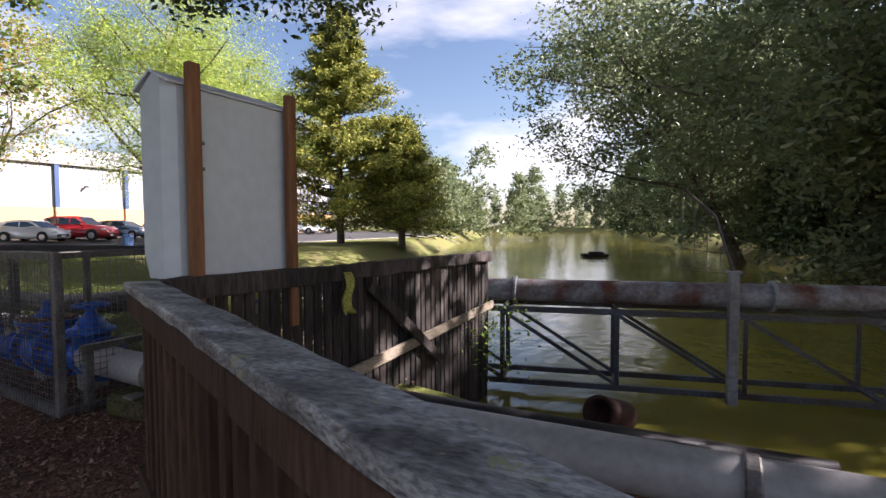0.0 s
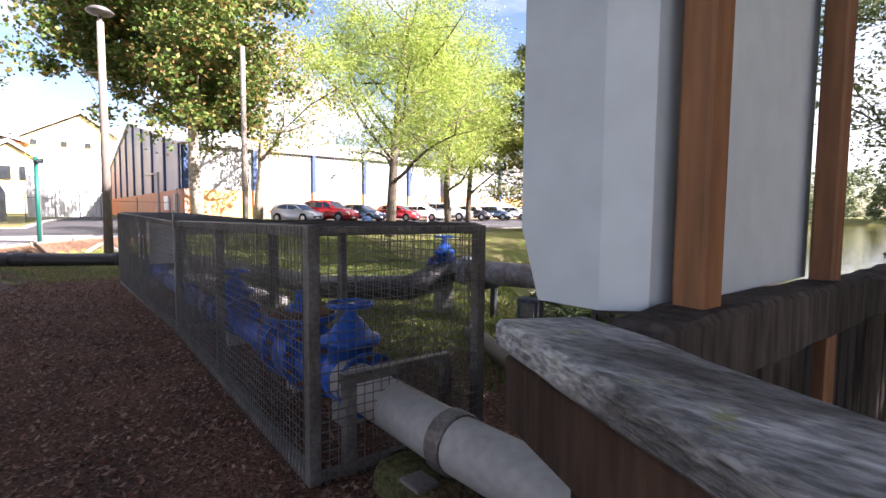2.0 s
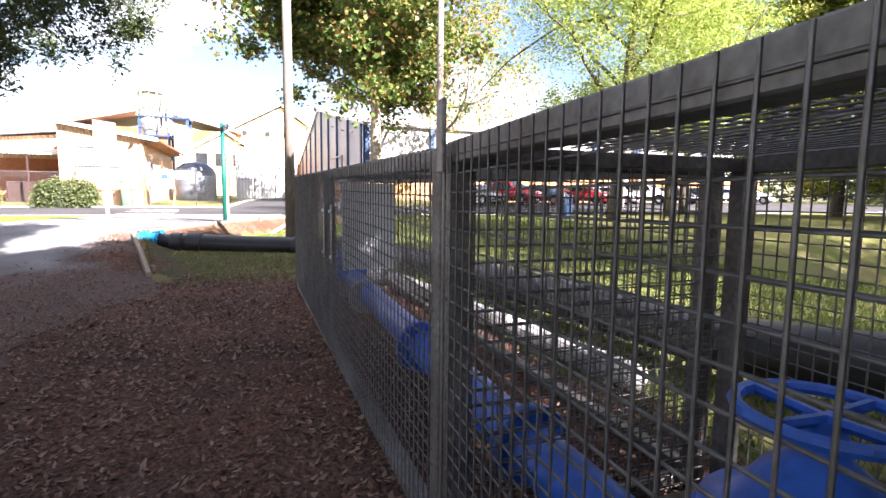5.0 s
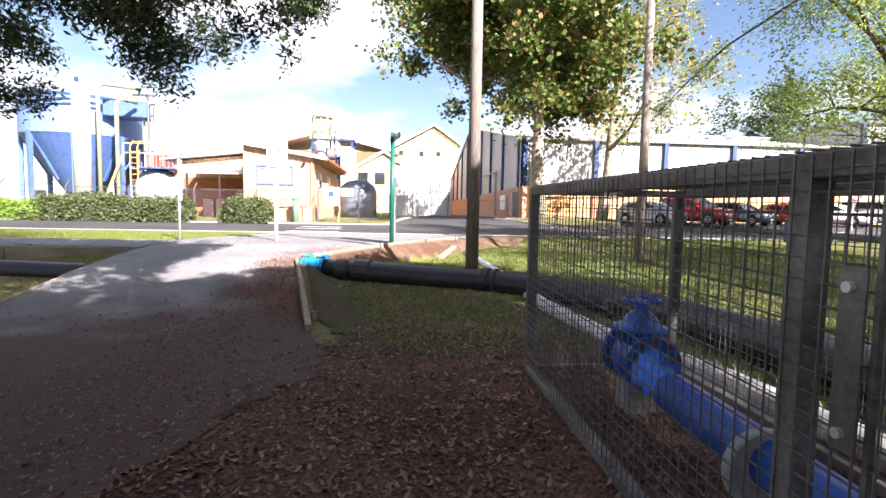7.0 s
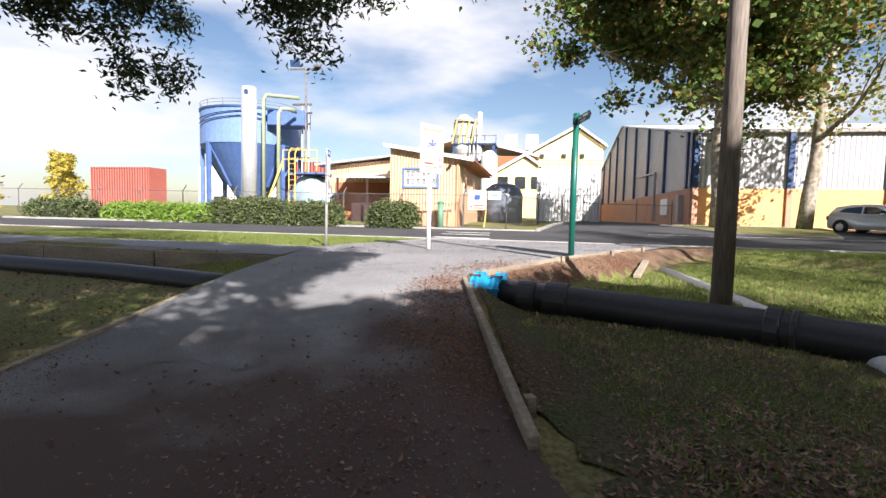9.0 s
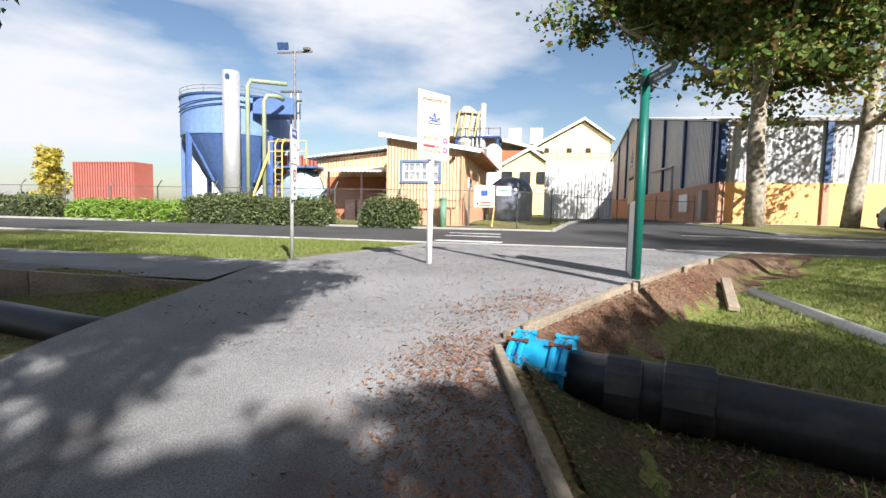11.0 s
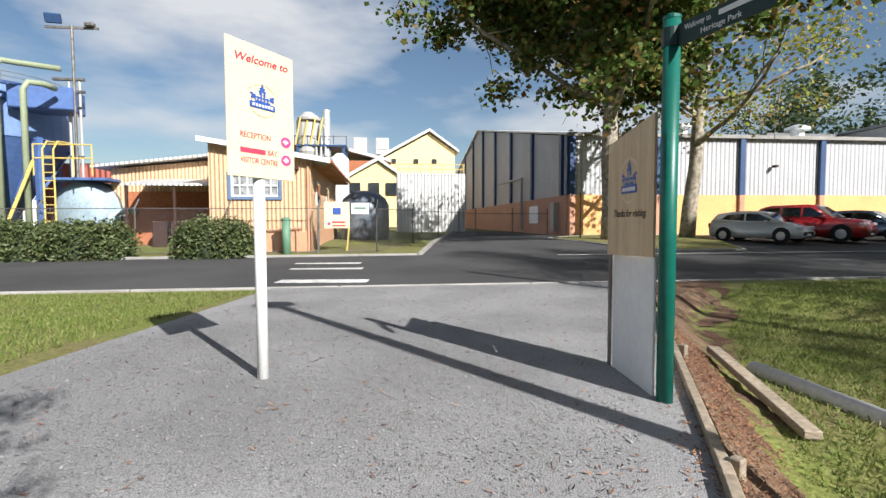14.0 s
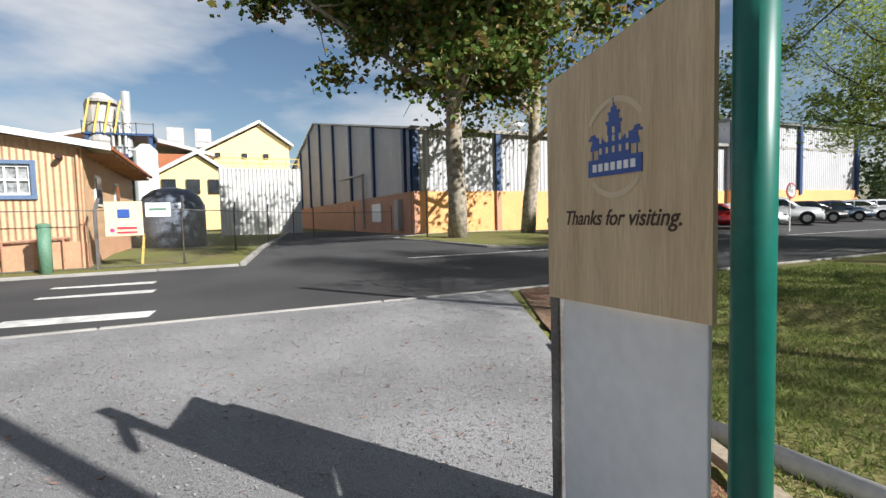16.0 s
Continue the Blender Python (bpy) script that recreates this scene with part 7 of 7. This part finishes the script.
# wooded banks
for k, (x, y, h, cr_r, m_) in enumerate(((6.5, 24.0, 20, 8.0, L_GREY), (2.5, 35.5, 19, 9.5, L_GREY), (11.5, 27, 19, 8.0, L_GREY), (9.0, 18.5, 10, 5.5, L_GREY), (15.5, 20, 17, 7.0, L_GREY), (6.5, 43, 19, 7.5, L_GREY), (3.5, 51, 18, 7.0, L_GREY), (20, 32, 22, 8, L_DARK), (12.0, 15.5, 7, 4.0, L_DARK))):
    tree("bank_tree", x, y, h, 0.35, cr_r, 0.4 if k in (3, 8) else 1.2, 18, 520, 80, 0.30, m_, M_BARK, "large evergreen tree leaning over the lake", (-5.5, -1.5) if k == 0 else (-6.0, -0.5) if k == 1 else (-2.0, -1.0), 0.6, 0.45, 0.85, 0.08, side=(-0.8, -0.5))


def far_wood(name, pts, h0, h1, n_clump, per, size, leafm, label):
    """A far belt of trees: many uneven crowns in one mesh."""
    cen, spr = [], []
    for x, y in pts:
        h = RNG.uniform(h0, h1)
        zb = 0.3
        w = h * RNG.uniform(0.22, 0.34)
        for _ in range(n_clump):
            s = RNG.uniform(0.02, 1)
            an, rr = RNG.uniform(0, 2 * math.pi), w * math.sqrt(RNG.uniform(0, 1)) * (1.1 - s * 0.75)
            cen.append((x + rr * math.cos(an), y + rr * math.sin(an), zb + s * h))
            spr.append(h * 0.04)
    v, fc = leaves(np.array(cen), np.array(spr), per, size, 0.6, 0.8)
    ob = raw(name, v, fc, leafm, None, "stuff")
    tagged(ob, label, "woodland", "", "stuff")


# low dark scrub added to stand for the shade under the bank trees
far_wood("right_bank_shade_scrub", [(21 - 17 * t + RNG.normal(0, 0.7), 11.5 + 15.5 * t + RNG.normal(0, 0.7)) for t in np.linspace(0, 1, 22)] + [(5.6 - 2.5 * t, 27.5 + 20 * t) for t in np.linspace(0, 1, 12)], 3, 6, 70, 40, 0.30, L_DARK, "dark scrub added for the shade along the lake bank")
belt = [(3 - 13 * t + RNG.normal(0, 2), 52 + 50 * t + RNG.normal(0, 2)) for t in np.linspace(0, 1, 14)]
far_wood("right_bank_wood", belt, 11, 16, 55, 30, 0.6, L_DARK, "dark evergreen wood along the lake shore")
belt = [(-9 - 20 * t + RNG.normal(0, 3), 104 + 96 * t + RNG.normal(0, 4)) for t in np.linspace(0, 1, 16)] + [(-30 - 80 * t, 198 + RNG.normal(0, 6)) for t in np.linspace(0, 1, 16)]
far_wood("far_shore_wood", belt, 11, 18, 55, 30, 0.8, L_GREY, "distant grey-green wood at the end of the lake")
belt = [(-37 - 17 * t + RNG.normal(0, 2), 66 + 48 * t + RNG.normal(0, 3)) for t in np.linspace(0, 1, 14)] + [(-55 - 36 * t, 118 + 80 * t) for t in np.linspace(0, 1, 12)]
far_wood("left_bank_wood", belt, 8, 13, 48, 30, 0.6, L_GREY, "grey-green trees along the far lake shore")
belt = [(-58 + RNG.normal(0, 3), 72 + 5 * k + RNG.normal(0, 3)) for k in range(9)] + [(-64 - 4 * k, 68 + RNG.normal(0, 6)) for k in range(12)]
far_wood("shore_wood", [(-30 + RNG.normal(0, 3), 62 + 6 * k) for k in range(6)], 9, 13, 45, 34, 0.5, L_GREY, "grey-green trees on the lake shore")
far_wood("road_end_wood", belt, 16, 26, 45, 28, 0.7, L_DARK, "tall dark trees beyond the end of the road")
belt = [(-150 - RNG.uniform(0, 20), y + RNG.normal(0, 2)) for y in np.arange(20, 110, 7)]
far_wood("hill_wood", belt, 14, 20, 35, 22, 1.4, L_GREY, "trees behind the warehouses")
far_wood("golden_wood", [(-72, -66), (-76, -72), (-70, -78), (-68, -86)], 8, 10, 60, 30, 0.6, L_GOLD, "golden autumn trees beyond the car park")
far_wood("left_edge_wood", [(-66 + RNG.normal(0, 4), -78 - 6 * k) for k in range(8)], 6, 9, 40, 26, 0.6, L_GREY, "low green trees beyond the car park")


# ---- loose leaves, grass and stones ----
def scatter_flat(name, poly, n, size, leafm, off, label, aspect=0.5, tilt=0.35, category="leaf litter", blur=0.0):
    poly = np.array(poly)
    lo, hi = poly.min(0), poly.max(0)
    p = RNG.uniform(lo, hi, (n * 3, 2))
    p = p[poly_dist(p[:, 0], p[:, 1], poly) > 0.02][:n]
    p = p + RNG.normal(0, blur, p.shape)
    k = len(p)
    z = gz(p[:, 0], p[:, 1]) + off
    an = RNG.uniform(0, 2 * np.pi, k)
    a = np.stack([np.cos(an), np.sin(an), RNG.normal(0, tilt, k)], 1)
    b = np.stack([-np.sin(an), np.cos(an), RNG.normal(0, tilt, k)], 1)
    c = np.stack([p[:, 0], p[:, 1], z], 1)
    s = (size * RNG.uniform(0.5, 1.4, k))[:, None]
    up = np.array([0, 0, 1.0]) * s * 0.16
    v = np.stack([c - a * s * 0.5 + up, c + b * s * aspect * 0.5, c + a * s * 0.5 + up * 1.3, c - b * s * aspect * 0.5 + up * 0.5], 1).reshape(-1, 3)
    ob = raw(name, v, np.arange(4 * k).reshape(-1, 4), leafm, None, "stuff")
    tagged(ob, label, category, "", "stuff")


MULCH_POLY = [(-15.3, 1.3), (-13.4, 0.2), (-11.5, -0.6), (-8, -0.7), (-4, -0.9), (-2.5, 0.8), (-2.4, 5.0), (-5, 6), (-6, 3.3), (-13.2, 3.2)]
scatter_flat("leaf_litter", MULCH_POLY, 48000, 0.037, L_LITTER, 0.018, "dry brown and pinkish fallen leaves over bark mulch", blur=0.12)
scatter_flat("path_bark", [(-12.4, -0.2), (-14.6, 0.0), (-15.6, -0.5), (-14.6, -0.95), (-12.6, -1.3), (-10, -1.4), (-9, -0.4)], 8000, 0.022, L_LITTER, 0.03, "bark and dry leaves drifted over the path edge", blur=0.28)
scatter_flat("path_bark", [(-11, -2.6), (-13.8, -2.7), (-15.2, -3.1), (-14.3, -3.3), (-11, -3.6), (-9, -3.2)], 5000, 0.022, L_LITTER, 0.03, "bark and dry leaves drifted over the path edge", blur=0.25)
scatter_flat("bed_litter", [(-13.2, 0.9), (-15.6, 0.55), (-17.4, -0.1), (-18.0, 0.4), (-17.2, 1.4), (-15.5, 2.6), (-13.3, 3.1)], 3200, 0.03, L_LITTER, 0.025, "dry leaves and bark over thin grass", blur=0.2)
scatter_flat("sparse_litter", [(-17, -0.8), (-13, -3.2), (-6, -4), (0, -3), (-2.5, 0.3), (-13, 0.6)], 3000, 0.035, L_LITTER, 0.03, "scattered dry leaves on the packed path", blur=0.2)
scatter_flat("red_bark", [(-14.2, 0.3), (-17.8, -0.62), (-18.3, -0.8), (-19.4, -0.15), (-19.3, -0.45), (-17.4, -1.15), (-15.4, -0.75)], 8000, 0.03, L_BARK, 0.037, "rust-brown bark chips spilling onto the gravel", 0.3, blur=0.15)
scatter_flat("red_bark", [(-18.4, -0.4), (-20.7, 0.8), (-23.6, 2.2), (-23.3, 2.5), (-21, 1.5), (-18.7, 0.2)], 12000, 0.03, L_BARK, 0.035, "rust-brown bark chips in the bed behind the edging", 0.3, blur=0.14)
scatter_flat("gravel_twigs", [(-18.2, -0.9), (-20.3, 0.3), (-25.3, 2.9), (-27.8, 3.4), (-27.8, -3.0), (-21.4, -4.2), (-18, -3.4), (-17.2, -2)], 1500, 0.05, L_LITTER, 0.035, "thin dark twigs and bark shreds strewn on the gravel", 0.14, 0.2)
scatter_flat("red_bark", [(-18.6, -0.6), (-20.0, 0.2), (-20.2, 0.0), (-19.0, -1.0), (-18.0, -1.2)], 700, 0.035, L_BARK, 0.037, "rust-brown bark chips along the edging", 0.3, blur=0.2)
scatter_flat("ditch_litter", [(-13.5, -3.5), (-19.8, -4.3), (-20, -9), (-14, -10)], 8000, 0.04, L_LITTER, 0.02, "dry leaves in the ditch")
scatter_flat("gravel_stones", [(-18.4, -0.8), (-20.6, 0.4), (-25.3, 2.9), (-27.8, 3.5), (-27.8, -3.0), (-21.4, -4.3), (-18, -3.6), (-17.2, -2)], 30000, 0.017, L_STONE, 0.031, "loose grey gravel stones", 0.85, 0.2, "gravel")


def grass_blades(name, poly, n, h, label):
    poly = np.array(poly)
    lo, hi = poly.min(0), poly.max(0)
    p = RNG.uniform(lo, hi, (n * 3, 2))
    p = p[poly_dist(p[:, 0], p[:, 1], poly) > 0.02][:n]
    k = len(p)
    z = gz(p[:, 0], p[:, 1])
    an = RNG.uniform(0, 2 * np.pi, k)
    w = np.stack([np.cos(an), np.sin(an), 0 * an], 1) * 0.008
    hh = h * RNG.uniform(0.4, 1.3, k)
    tip = np.stack([RNG.normal(0, 0.5, k) * hh, RNG.normal(0, 0.5, k) * hh, hh], 1)
    c = np.stack([p[:, 0], p[:, 1], z], 1)
    v = np.stack([c - w, c + w, c + tip * 0.6 + w * 0.6, c + tip], 1).reshape(-1, 3)
    ob = raw(name, v, np.arange(4 * k).reshape(-1, 4), L_BLADE, None, "stuff")
    tagged(ob, label, "grass", "", "stuff")


grass_blades("worn_tufts", [(-13.6, 0.9), (-17.4, -0.1), (-18.4, 0.8), (-17, 2.6), (-13.5, 3.3)], 11000, 0.05, "thin grass tufts under the pipe")
grass_blades("lawn_grass", [(-17.8, 1.4), (-18.5, 0.5), (-20.4, 1.3), (-22.3, 2.4), (-24.3, 3.6), (-27.6, 6.4), (-27.6, 14), (-13.5, 9), (-13.4, 3.4), (-16.4, 3.2)], 90000, 0.05, "short mown grass beside the pipes")
grass_blades("lawn_grass", [(-21.7, -4.7), (-27.9, -3.5), (-28.1, -14), (-22, -14)], 45000, 0.05, "short mown lawn before the road")
grass_blades("bank_grass", [(-4.5, 3.2), (-13.2, 3.4), (-14, 9), (-10, 9.5), (-5, 6.4)], 30000, 0.07, "rough grass between the cage and the lake")
bush_ = thing("bank_bush", (-1.9, 5.6, -0.3), "small leafy shrub at the foot of the dark fence", "shrub")
v_, f_ = leaves(np.array([(-2.0 + 0.3 * math.sin(k), 5.5 + 0.3 * math.cos(k * 1.7), -0.2 + 0.05 * k) for k in range(16)]), 0.14, 16, 0.055, 0.5)
raw("foliage", v_, f_, L_FLAX, bush_, "stuff")
reed_ = thing("reed_clump", (-5.6, 5.9, -0.2), "dark strap-leaved plants under the pipe", "plant")
v_, f_ = leaves(np.array([(-6.3 + 0.16 * k, 6.15 + 0.28 * math.sin(k * 2), -0.12 + 0.13 * (k % 3)) for k in range(20)]), 0.2, 120, 0.36, 0.09, 0.8)
raw("foliage", v_, f_, L_DARK, reed_, "stuff")
vb = thing("meter_box", (-5.75, 5.3, -0.1), "small dark steel cabinet on two posts beside the pipe", "cabinet")
part("housing", box(B(), (-5.75, 5.3, 0.32), (0.26, 0.2, 0.26), 20, 0.012), M_TRUSS, vb)
part("dial_door", box(B(), (-5.70, 5.19, 0.32), (0.16, 0.02, 0.16), 20, 0.004), M_GALV, vb)
for sx in (-0.09, 0.09):
    part("leg", box(B(), (-5.75 + sx, 5.3 + sx * 0.36, -0.02), (0.04, 0.04, 0.44), 20), M_TRUSS, vb)
